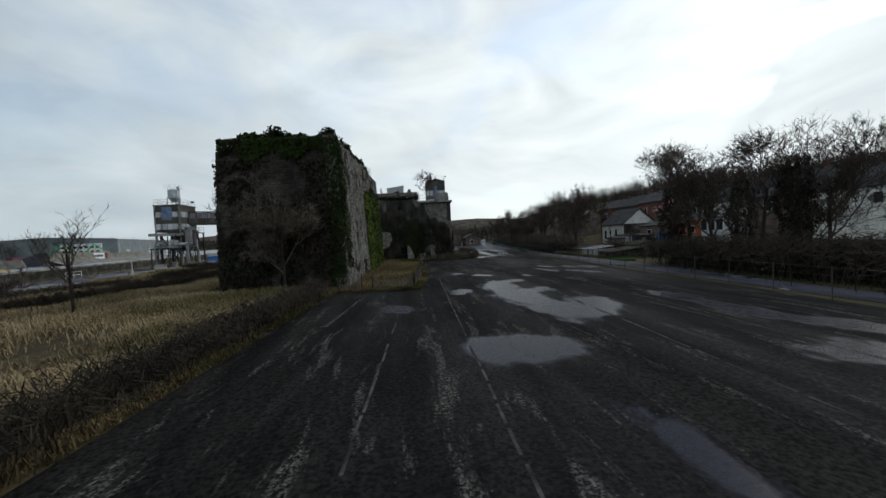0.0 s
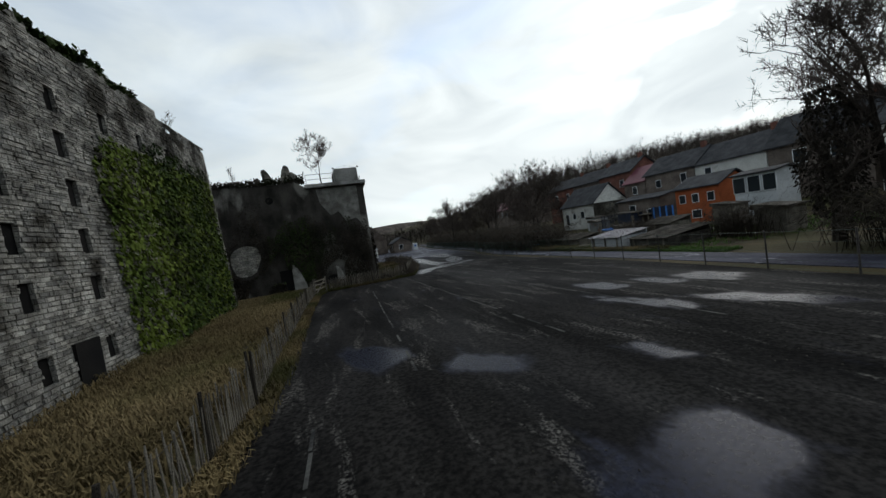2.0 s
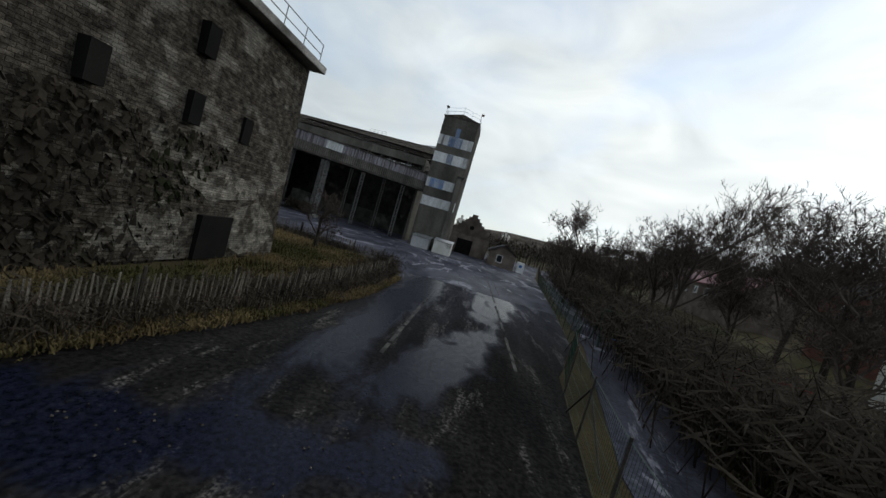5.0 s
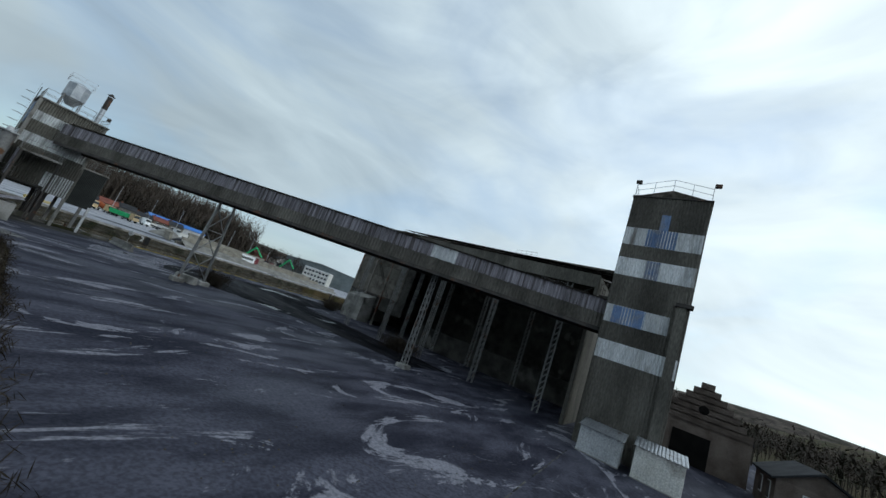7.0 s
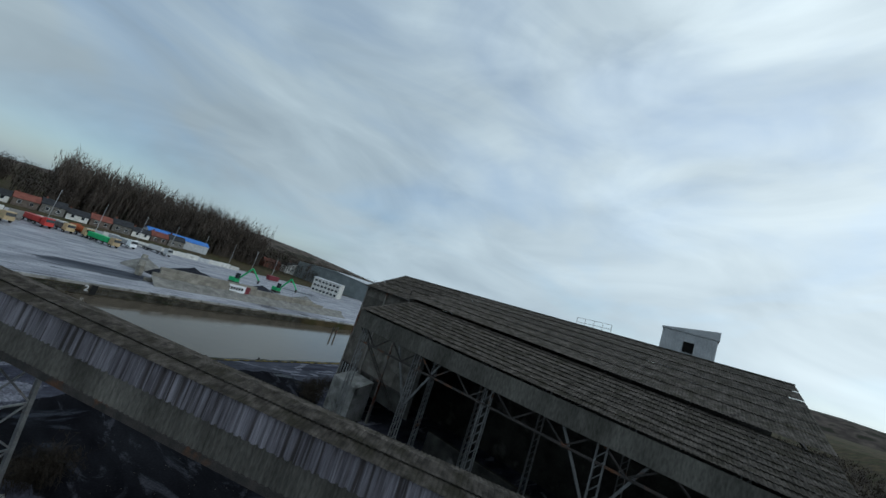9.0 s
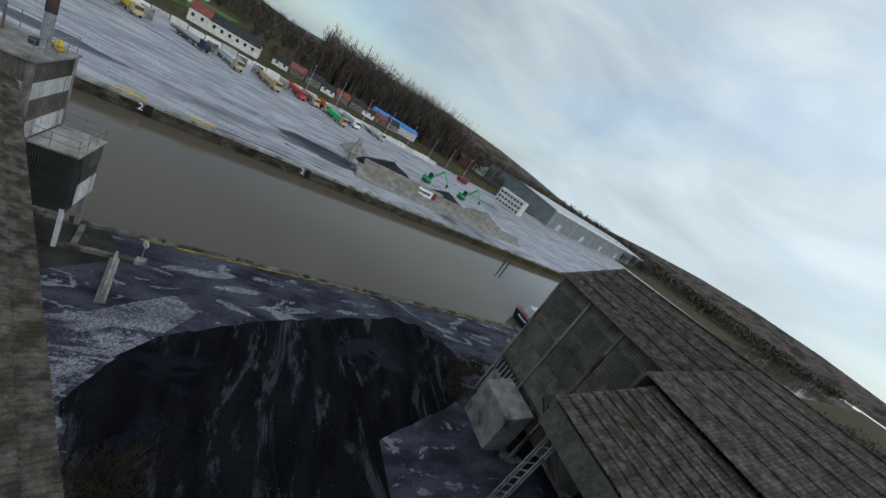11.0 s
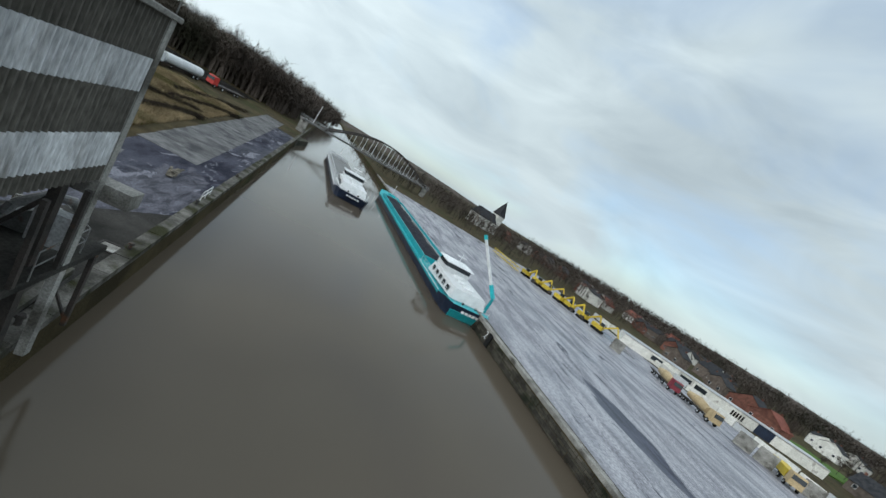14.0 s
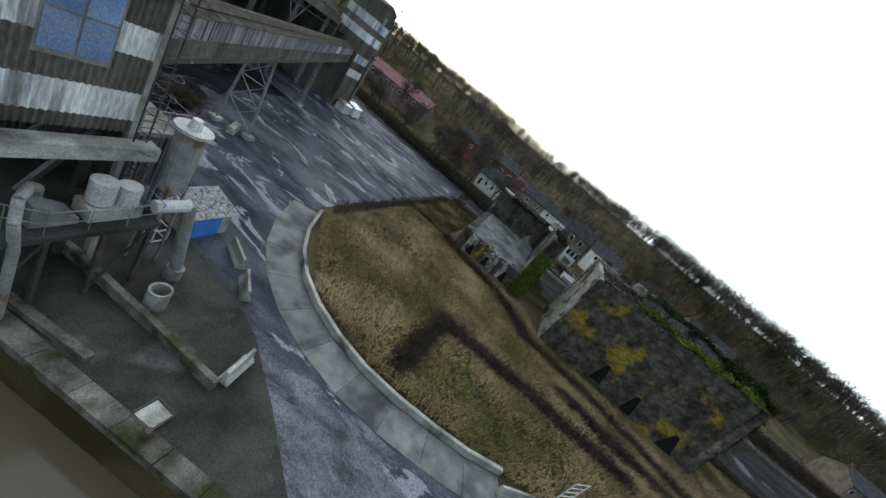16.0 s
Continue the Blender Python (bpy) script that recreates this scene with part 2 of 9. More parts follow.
    l.new(span(puddle, 0.0, 0.7, 0.6, 0.0), bp.inputs["Strength"])
    l.new(grain, bp.inputs["Height"])
    l.new(bp.outputs[0], p.inputs["Normal"])
    return m


ASPHALT = wet_ground("wet_asphalt", (0.0075, 0.0068, 0.0062), (0.018, 0.0165, 0.015), (0.085, 0.079, 0.071), (0.006, 0.0075, 0.016), 0.8, (1.6, 0.3, 1), 0.16, (0.66, 0.74), damp=(1.0, 0.65), spec=0.04, fine=11.0, wear=(0.53, 0.63), sunk=True, north=(78, 96, (0.012, 0.012, 0.017), (0.036, 0.036, 0.045), (0.1, 0.098, 0.11), 0.12))
PLANTYARD = wet_ground("plant_yard_asphalt", (0.02, 0.0205, 0.03), (0.062, 0.0625, 0.082), (0.18, 0.179, 0.208), (0.014, 0.015, 0.025), 0.3, (1.1, 0.42, 1), 0.11, (0.66, 0.74), damp=(0.9, 0.55), spec=0.08, fine=9.0, wear=(0.56, 0.6), turn=-0.3, wave=1.6, grit_at=(0.1, 0.45), spills=((-53, 78, 3, 12, (0.085, 0.084, 0.1)),))
SLURRY = wet_ground("dried_slurry", (0.12, 0.12, 0.143), (0.2, 0.199, 0.23), (0.035, 0.035, 0.048), (0.04, 0.04, 0.055), 0.5, (1.2, 0.35, 1), 0.2, (0.6, 0.7), damp=(0.95, 0.7), spec=0.05, fine=9.0, wear=(0.5, 0.56), turn=-0.3, wave=1.6, grit_at=(0.3, 0.5))
COALDUST = wet_ground("coal_dust_ground", (0.004, 0.004, 0.005), (0.009, 0.009, 0.011), (0.04, 0.04, 0.047), (0.006, 0.007, 0.012), 0.25, (0.35, 1.2, 1), 0.2, (0.6, 0.66), damp=(1.0, 0.6), spec=0.03, fine=7.0, wear=(0.54, 0.64), turn=0.5, wave=2.2, grit_at=(0.1, 0.45))
CONCROAD = surf("pale_concrete_road", (0.095, 0.094, 0.096), (0.165, 0.162, 0.162), 0.7, 0.75, 0.08, 8, c3=(0.055, 0.055, 0.06), s3=0.4, m3=(0.48, 0.64))
FARYARD = wet_ground("far_yard_concrete", (0.19, 0.19, 0.21), (0.36, 0.357, 0.38), (0.05, 0.05, 0.065), (0.1, 0.1, 0.12), 0.16, (1.0, 0.24, 1), 0.03, (0.56, 0.66), damp=(0.7, 0.4), spec=0.3, fine=3.0, wear=(0.58, 0.64), wave=1.6, grit_at=(0.1, 0.45), spills=((-117, 125, 6, 11, (0.014, 0.015, 0.022)), (-109, 78, 2.5, 10, (0.05, 0.052, 0.07))))
GRASSY = surf("winter_grass_earth", (0.03, 0.024, 0.012), (0.075, 0.058, 0.03), 0.25, 0.95, 0.3, 5, c3=(0.034, 0.036, 0.012), s3=0.09, m3=(0.5, 0.65))
EARTH = surf("dark_earth", (0.02, 0.017, 0.012), (0.045, 0.038, 0.028), 0.4, 0.95, 0.3, 6)
STONE = surf("grey_rubble_stone", (0.15, 0.143, 0.13), (0.36, 0.35, 0.325), 1.8, 0.92, 0.4, 9, c3=(0.045, 0.041, 0.034), s3=0.5, m3=(0.54, 0.62), brick=(0.36, 0.15))
STONEDARK = surf("blackened_stone", (0.03, 0.027, 0.023), (0.1, 0.092, 0.08), 0.7, 0.95, 0.4, 7, c3=(0.2, 0.188, 0.165), s3=0.3, m3=(0.57, 0.66), brick=(0.45, 0.22))
RENDER_W = surf("flaking_render", (0.16, 0.153, 0.138), (0.25, 0.241, 0.222), 1.3, 0.92, 0.5, 7, c3=(0.1, 0.094, 0.083), s3=1.6, m3=(0.4, 0.66))
# near-black fill: the shade inside openings is put into the colour
SHADEBLACK = surf("painted_opening_shade", (0.006, 0.006, 0.006), (0.012, 0.011, 0.01), 1, 1, 0)
SHEET = surf("weathered_fibre_cement_sheet", (0.085, 0.08, 0.07), (0.14, 0.132, 0.115), 0.5, 0.85, 0.1, 5, c3=(0.05, 0.047, 0.04), s3=0.4, m3=(0.5, 0.7), stretch=(1, 1, 0.3))
SHEETW = surf("dirty_white_sheet", (0.38, 0.39, 0.4), (0.6, 0.61, 0.62), 0.7, 0.6, 0.06, 5, c3=(0.14, 0.13, 0.12), s3=0.9, m3=(0.55, 0.7), stretch=(1.6, 1.6, 0.25))
SHEETB = surf("blue_translucent_sheet", (0.1, 0.16, 0.3), (0.17, 0.25, 0.42), 0.8, 0.5, 0.05, 6, c3=(0.2, 0.22, 0.27), s3=1.2, m3=(0.5, 0.66))
SHEETG = surf("galvanised_purplish_sheet", (0.1, 0.092, 0.105), (0.27, 0.255, 0.285), 2.2, 0.55, 0.06, 6, c3=(0.05, 0.043, 0.043), s3=1.6, m3=(0.52, 0.62), stretch=(3.0, 3.0, 0.12))
ROOFING = surf("mossy_corrugated_roof", (0.03, 0.026, 0.022), (0.11, 0.096, 0.083), 2.4, 0.92, 0.3, 9, c3=(0.036, 0.032, 0.023), s3=1.3, m3=(0.46, 0.66))
ROOFNEW = surf("pale_metal_roof", (0.1, 0.107, 0.125), (0.17, 0.18, 0.205), 0.4, 0.45, 0.05, 5, metal=0.3)
CONC = surf("stained_concrete", (0.2, 0.195, 0.18), (0.33, 0.32, 0.3), 0.8, 0.88, 0.15, 7, c3=(0.09, 0.085, 0.075), s3=0.5, m3=(0.5, 0.66))
STEEL = surf("grey_painted_steel", (0.13, 0.13, 0.13), (0.22, 0.22, 0.215), 1.5, 0.55, 0.05, 8, c3=(0.12, 0.06, 0.03), s3=1.2, m3=(0.6, 0.68))
STEELDARK = surf("dark_rusty_steel", (0.03, 0.028, 0.026), (0.06, 0.05, 0.045), 1.5, 0.7, 0.1, 8, c3=(0.11, 0.05, 0.025), s3=0.9, m3=(0.6, 0.7))
GALV = surf("galvanised_metal", (0.32, 0.34, 0.37), (0.48, 0.5, 0.53), 1.2, 0.38, 0.04, 6, metal=0.7, c3=(0.14, 0.1, 0.08), s3=1.0, m3=(0.62, 0.7))
DARKCLAD = surf("dark_green_cladding", (0.02, 0.024, 0.023), (0.035, 0.04, 0.038), 0.8, 0.6, 0.05, 5)
WOODGREY = surf("grey_chestnut_pales", (0.09, 0.08, 0.066), (0.19, 0.17, 0.14), 1.5, 0.9, 0.3, 18)
BARK = surf("dark_bark", (0.025, 0.021, 0.017), (0.055, 0.046, 0.038), 1.5, 0.95, 0.3, 15)
TWIG = surf("winter_twigs", (0.05, 0.04, 0.034), (0.085, 0.068, 0.058), 0.3, 0.95, 0.0, 6)
WOODFAR = surf("bare_wood", (0.055, 0.045, 0.039), (0.115, 0.094, 0.08), 0.05, 1.0, 0.0, 1.5, c3=(0.03, 0.03, 0.02), s3=0.03)
IVY = surf("ivy_leaf", (0.012, 0.022, 0.006), (0.036, 0.056, 0.012), 0.5, 0.8, 0.0, 9, c3=(0.022, 0.026, 0.01), s3=0.25)
IVYBRIGHT = surf("fresh_ivy_leaf", (0.035, 0.055, 0.008), (0.09, 0.115, 0.018), 0.6, 0.85, 0.0, 9)
IVYDARK = surf("dead_ivy_stems", (0.016, 0.0135, 0.0105), (0.04, 0.033, 0.025), 0.7, 0.95, 0.0, 9, c3=(0.016, 0.019, 0.008), s3=0.3, m3=(0.56, 0.64))
STRAW = surf("dry_straw_grass", (0.1, 0.075, 0.034), (0.23, 0.172, 0.088), 0.2, 0.95, 0.0, 4, c3=(0.07, 0.068, 0.022), s3=0.1, m3=(0.5, 0.62))
GREEN = surf("garden_lawn", (0.05, 0.1, 0.022), (0.08, 0.14, 0.03), 0.2, 0.95, 0.2, 5)
BRAMBLE = surf("bramble_twigs", (0.022, 0.018, 0.014), (0.05, 0.04, 0.03), 0.8, 0.95, 0.0, 9)
SLATE = surf("dark_slate_roof", (0.022, 0.023, 0.026), (0.045, 0.046, 0.05), 0.9, 0.85, 0.15, 6)
REDROOF = surf("red_tile_roof", (0.13, 0.045, 0.035), (0.2, 0.075, 0.055), 0.6, 0.8, 0.1, 6)
PURPLEROOF = surf("plum_metal_roof", (0.13, 0.04, 0.055), (0.18, 0.06, 0.075), 0.4, 0.6, 0.05, 5)
WHITEWALL = surf("white_painted_wall", (0.55, 0.54, 0.5), (0.72, 0.71, 0.67), 0.5, 0.85, 0.06, 5, c3=(0.3, 0.28, 0.25), s3=0.5, m3=(0.58, 0.72))
BRICK = surf("old_red_brick", (0.12, 0.055, 0.042), (0.2, 0.09, 0.068), 0.8, 0.9, 0.15, 9)
BRICKBROWN = surf("brown_brick", (0.1, 0.08, 0.068), (0.17, 0.14, 0.12), 0.8, 0.9, 0.15, 9)
ORANGE = surf("orange_render", (0.26, 0.068, 0.026), (0.34, 0.095, 0.037), 0.8, 0.85, 0.05, 6)
BLUEPAINT = surf("blue_painted_board", (0.03, 0.13, 0.42), (0.05, 0.18, 0.5), 0.8, 0.55, 0.04, 6)
YELLOW = surf("yellow_paint", (0.5, 0.36, 0.03), (0.62, 0.46, 0.05), 0.9, 0.55, 0.04, 6)
BEIGE = surf("beige_truck_paint", (0.4, 0.3, 0.16), (0.5, 0.38, 0.22), 0.9, 0.5, 0.04, 6)
GREENPAINT = surf("green_machine_paint", (0.03, 0.35, 0.12), (0.04, 0.45, 0.16), 0.9, 0.5, 0.04, 6)
TEAL = surf("teal_hull_paint", (0.02, 0.32, 0.36), (0.03, 0.4, 0.44), 0.6, 0.45, 0.03, 5)
NAVY = surf("navy_hull_paint", (0.01, 0.016, 0.035), (0.018, 0.028, 0.055), 0.6, 0.4, 0.03, 5)
WHITE = surf("white_gloss_paint", (0.66, 0.68, 0.69), (0.78, 0.79, 0.8), 0.8, 0.4, 0.02, 5)
LIGHTGREY = surf("pale_grey_paint", (0.36, 0.37, 0.38), (0.46, 0.47, 0.48), 0.8, 0.55, 0.03, 5)
MAROON = surf("maroon_paint", (0.15, 0.02, 0.03), (0.2, 0.03, 0.045), 0.8, 0.6, 0.03, 5)
REDPAINT = surf("red_paint", (0.4, 0.03, 0.025), (0.5, 0.045, 0.035), 0.8, 0.5, 0.03, 5)
COAL = surf("coal_cargo", (0.012, 0.013, 0.018), (0.03, 0.032, 0.042), 1.2, 0.85, 0.6, 4)
GRAVEL = surf("grey_gravel", (0.14, 0.135, 0.125), (0.24, 0.23, 0.21), 0.6, 0.95, 0.6, 3)
BLOCKS = surf("concrete_blocks", (0.2, 0.185, 0.155), (0.3, 0.28, 0.24), 0.5, 0.9, 0.12, 5)
QUAYCOPE = surf("mossy_dark_coping", (0.06, 0.057, 0.05), (0.16, 0.152, 0.138), 0.9, 0.9, 0.25, 6, c3=(0.032, 0.033, 0.016), s3=0.5, m3=(0.48, 0.6))
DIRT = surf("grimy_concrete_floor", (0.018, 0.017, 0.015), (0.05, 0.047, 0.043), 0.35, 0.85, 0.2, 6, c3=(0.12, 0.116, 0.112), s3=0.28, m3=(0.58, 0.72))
PALEBARK = surf("grey_brown_stems", (0.08, 0.068, 0.054), (0.15, 0.128, 0.102), 1.5, 0.95, 0.1, 12)
STRAWPALE = surf("pale_matted_grass", (0.14, 0.105, 0.058), (0.33, 0.255, 0.15), 0.2, 0.95, 0.0, 4, c3=(0.1, 0.088, 0.036), s3=0.09, m3=(0.5, 0.64))
GRASSGREEN = surf("green_winter_grass", (0.035, 0.042, 0.011), (0.12, 0.12, 0.035), 0.5, 0.95, 0.0, 4, c3=(0.1, 0.07, 0.025), s3=0.25, m3=(0.5, 0.62))
STRAWORANGE = surf("rust_brown_grass", (0.12, 0.075, 0.035), (0.27, 0.18, 0.095), 0.5, 0.95, 0.0, 4)
STRAWDARK = surf("dull_brown_grass", (0.06, 0.044, 0.021), (0.17, 0.125, 0.06), 0.35, 0.95, 0.0, 4, c3=(0.05, 0.048, 0.017), s3=0.2, m3=(0.47, 0.6))
DULLYELLOW = surf("worn_yellow_line", (0.2, 0.15, 0.03), (0.32, 0.25, 0.06), 1.2, 0.8, 0.1, 8, c3=(0.07, 0.065, 0.05), s3=0.9, m3=(0.48, 0.6))
ROUGHSTONE = surf("weathered_rubble_masonry", (0.03, 0.026, 0.021), (0.11, 0.098, 0.082), 4.0, 0.95, 1.0, 9, c3=(0.19, 0.18, 0.16), s3=0.9, m3=(0.53, 0.63), stretch=(1, 1, 1.5), brick=(0.26, 0.11))
PANEL = surf("brownish_wall_panel", (0.105, 0.095, 0.082), (0.175, 0.162, 0.143), 1.0, 0.88, 0.1, 6, c3=(0.065, 0.059, 0.05), s3=0.8, m3=(0.46, 0.72))
RUSTPOST = surf("flaking_rusty_post", (0.13, 0.12, 0.11), (0.24, 0.225, 0.2), 1.2, 0.8, 0.1, 8, c3=(0.12, 0.045, 0.025), s3=0.9, m3=(0.52, 0.62), stretch=(1, 1, 0.4))
BLACKRENDER = surf("blackened_render", (0.02, 0.018, 0.0155), (0.062, 0.056, 0.049), 1.1, 0.95, 0.4, 12, c3=(0.16, 0.15, 0.134), s3=0.4, m3=(0.55, 0.62), stretch=(1, 1, 0.6))
PALEBLOCK = surf("pale_blockwork", (0.2, 0.19, 0.17), (0.36, 0.345, 0.315), 1.6, 0.92, 0.4, 9, brick=(0.42, 0.2))
LIMESTONE = surf("limewashed_rubble", (0.09, 0.084, 0.073), (0.27, 0.255, 0.225), 3.5, 0.95, 0.8, 9, c3=(0.06, 0.054, 0.045), s3=1.5, m3=(0.54, 0.62), brick=(0.24, 0.09))
KILNWEST = surf("lichened_stone", (0.03, 0.027, 0.023), (0.09, 0.082, 0.072), 0.8, 0.95, 0.4, 7, c3=(0.2, 0.145, 0.028), s3=0.28, m3=(0.56, 0.64), brick=(0.45, 0.22))
POPLAR = surf("pale_bare_poplars", (0.075, 0.062, 0.052), (0.13, 0.108, 0.09), 0.08, 1.0, 0.0, 1.5)
# stained dark concrete; on the hall's inner walls its darkness is painted interior shade
GRIMESHADE = surf("grimy_shade_concrete", (0.025, 0.024, 0.022), (0.065, 0.062, 0.056), 0.6, 0.9, 0.15, 6, c3=(0.12, 0.115, 0.105), s3=0.4, m3=(0.6, 0.7))
QUAYWALL = surf("wet_quay_masonry", (0.045, 0.042, 0.035), (0.12, 0.112, 0.095), 0.5, 0.8, 0.3, 5, c3=(0.025, 0.03, 0.018), s3=0.3, brick=(0.9, 0.32), spec=0.15)
RUBBER = surf("black_rubber", (0.012, 0.012, 0.012), (0.022, 0.022, 0.022), 1, 0.85, 0.05)
GREENMESH = surf("dark_green_fence_wire", (0.01, 0.03, 0.02), (0.018, 0.045, 0.03), 1, 0.6, 0)
WAREHOUSE = surf("grey_green_cladding", (0.12, 0.14, 0.145), (0.17, 0.19, 0.195), 0.2, 0.6, 0.02, 3)
LINE = surf("worn_white_line", (0.045, 0.044, 0.042), (0.1, 0.097, 0.09), 1.5, 0.85, 0.05, 8, c3=(0.02, 0.02, 0.02), s3=0.7, m3=(0.46, 0.58))


def glassy():
    m = bpy.data.materials.new("window_glass")
    m.use_nodes = True
    p = m.node_tree.nodes["Principled BSDF"]
    p.inputs["Base Color"].default_value = (0.02, 0.025, 0.03, 1)
    p.inputs["Roughness"].default_value = 0.08
    return m


def watery():
    m = bpy.data.materials.new("muddy_canal_water")
    m.use_nodes = True
    n, l = m.node_tree.nodes, m.node_tree.links
    p = n["Principled BSDF"]
    p.inputs["Base Color"].default_value = (0.088, 0.072, 0.054, 1)
    p.inputs["Roughness"].default_value = 0.09
    p.inputs["IOR"].default_value = 1.33
    g = n.new("ShaderNodeNewGeometry")
    mp = n.new("ShaderNodeMapping")
    mp.inputs["Scale"].default_value = (1.0, 0.5, 1)
    a = n.new("ShaderNodeTexNoise")
    a.inputs["Scale"].default_value, a.inputs["Detail"].default_value, a.inputs["Distortion"].default_value = 0.7, 5, 0.6
    b = n.new("ShaderNodeTexNoise")
    b.inputs["Scale"].default_value = 0.05
    mu = n.new("ShaderNodeMath")
    mu.operation = 'MULTIPLY'
    bp = n.new("ShaderNodeBump")
    bp.inputs["Strength"].default_value, bp.inputs["Distance"].default_value = 0.16, 0.12
    l.new(g.outputs["Position"], mp.inputs[0])
    l.new(mp.outputs[0], a.inputs["Vector"])
    l.new(g.outputs["Position"], b.inputs["Vector"])
    l.new(a.outputs["Fac"], mu.inputs[0])
    l.new(b.outputs["Fac"], mu.inputs[1])
    l.new(mu.outputs[0], bp.inputs["Height"])
    l.new(bp.outputs[0], p.inputs["Normal"])
    return m


GLASS, WATER = glassy(), watery()


# ---- building helpers ----
class Geo:
    """Collects faces; link() makes one mesh object of them."""

    def __init__(self):
        self.v, self.f = [], []

    def poly(self, pts):
        i = len(self.v)
        self.v += [tuple(p) for p in pts]
        self.f.append(tuple(range(i, i + len(pts))))
        return self

    def hexa(self, b, t):
        i = len(self.v)
        self.v += [tuple(p) for p in b] + [tuple(p) for p in t]
        n = len(b)
        self.f.append(tuple(i + k for k in reversed(range(n))))
        self.f.append(tuple(i + n + k for k in range(n)))
        for k in range(n):
            q = (k + 1) % n
            self.f.append((i + k, i + q, i + n + q, i + n + k))
        return self

    def box(self, x0, y0, z0, x1, y1, z1):
        return self.hexa([(x0, y0, z0), (x1, y0, z0), (x1, y1, z0), (x0, y1, z0)], [(x0, y0, z1), (x1, y0, z1), (x1, y1, z1), (x0, y1, z1)])

    def prism(self, pts, z0, z1):
        return self.hexa([(x, y, z0) for x, y in pts], [(x, y, z1) for x, y in pts])

    def tube(self, p, q, r, r2=None, n=6):
        p, q = Vector(p), Vector(q)
        r2 = r if r2 is None else r2
        d = (q - p).normalized()
        a = d.orthogonal().normalized()
        b = d.cross(a)
        ring = [a * math.cos(2 * math.pi * k / n) + b * math.sin(2 * math.pi * k / n) for k in range(n)]
        return self.hexa([p + e * r for e in ring], [q + e * r2 for e in ring])

    def bar(self, p, q, w, h=None):
        """A square bar from p to q."""
        p, q = Vector(p), Vector(q)
        h = w if h is None else h
        d = (q - p).normalized()
        s = d.cross(Vector((0, 0, 1)))
        s = s.normalized() if s.length > 1e-4 else Vector((1, 0, 0))
        u = s.cross(d)
        o = [s * w / 2 + u * h / 2, -s * w / 2 + u * h / 2, -s * w / 2 - u * h / 2, s * w / 2 - u * h / 2]
        return self.hexa([p + e for e in reversed(o)], [q + e for e in reversed(o)])

    def link(self, name, mat, parent=None, label="", bevel=0.0, smooth=False):
        me = bpy.data.meshes.new(name)
        me.from_pydata(self.v, [], self.f)
        if bevel:
            bm = bmesh.new()
            bm.from_mesh(me)
            bmesh.ops.bevel(bm, geom=bm.edges[:], offset=bevel, segments=1, affect='EDGES')
            bm.to_mesh(me)
            bm.free()
        if smooth:
            me.shade_smooth()
        me.materials.append(mat)
        ob = new(name, me)
        if parent:
            ob.parent = parent
        if label:
            ob["label"] = label
        return ob


def thing(name, label, category, at=(0, 0, 0), rz=0.0, group=""):
    ob = new(name)
    ob.matrix_basis = pose(*at, 0, 0, rz)
    return tagged(ob, label, category, group)


def setting(ob, label, category):
    return tagged(ob, label, category, kind="structure")


def sheet(g, a, b, z0, z1, pitch=0.19, amp=0.03, out=0.0):
    """A corrugated sheet standing from a to b (plan), ribs upright, added to g; out: how far it stands proud of the line, to its right."""
    a, b = Vector((*a, 0)), Vector((*b, 0))
    length = (b - a).length
    d = (b - a) / length
    s = Vector((d.y, -d.x, 0))
    n = max(2, int(length / pitch)) * 4
    i = len(g.v)
    for k in range(n + 1):
        o = out + 1.3 * amp * (0, 1, 1, 0)[k % 4]
        p = a + d * (length * k / n) + s * o
        g.v += [(p.x, p.y, z0), (p.x, p.y, z1)]
    g.f += [(i + 2 * k, i + 2 * k + 2, i + 2 * k + 3, i + 2 * k + 1) for k in range(n)]
    return g


def slope(g, a, b, c, e, pitch=0.2, amp=0.03, courses=1, lift=0.02):
    """A corrugated roof plane between the eave a-b and the ridge c-e (a under c); ribs run up the slope; courses overlap."""
    a, b, c, e = (Vector(p) for p in (a, b, c, e))
    nrm = (b - a).cross(c - a).normalized()
    n = max(2, int((b - a).length / pitch)) * 3
    for q in range(courses):
        t0, t1 = q / courses, (q + 1) / courses + (0.01 if q < courses - 1 else 0)
        i = len(g.v)
        for k in range(n + 1):
            u = k / n
            o = nrm * (amp * (0, 1, 1)[k % 3])
            lo, hi = a.lerp(b, u), c.lerp(e, u)
            g.v += [tuple(lo.lerp(hi, t0) + o + nrm * lift), tuple(lo.lerp(hi, t1) + o)]
        g.f += [(i + 2 * k, i + 2 * k + 2, i + 2 * k + 3, i + 2 * k + 1) for k in range(n)]
    return g


def rail(parent, pts, h=1.05, mat=None, gap=1.5, r=0.022, label=""):
    """A tube railing along points: two runs and posts, one mesh a run."""
    top = Geo()
    for p, q in zip(pts, pts[1:]):
        p, q = Vector(p), Vector(q)
        for z in (h, h * 0.5):
            top.tube(p + Vector((0, 0, z)), q + Vector((0, 0, z)), r, n=5)
        k = max(1, round((q - p).length / gap))
        for i in range(k + 1):
            o = p.lerp(q, i / k)
            if i < k or len(pts) == 2 or q == Vector(pts[-1]):
                Geo().tube(o, o + Vector((0, 0, h)), r, n=5).link("railing_post", mat or STEEL, parent)
    top.link("handrail", mat or STEEL, parent, label)


rng = random.Random(4)


def xn(y):
    """The near quay's edge."""
    return -57.6 - 0.0875 * (y - 88)


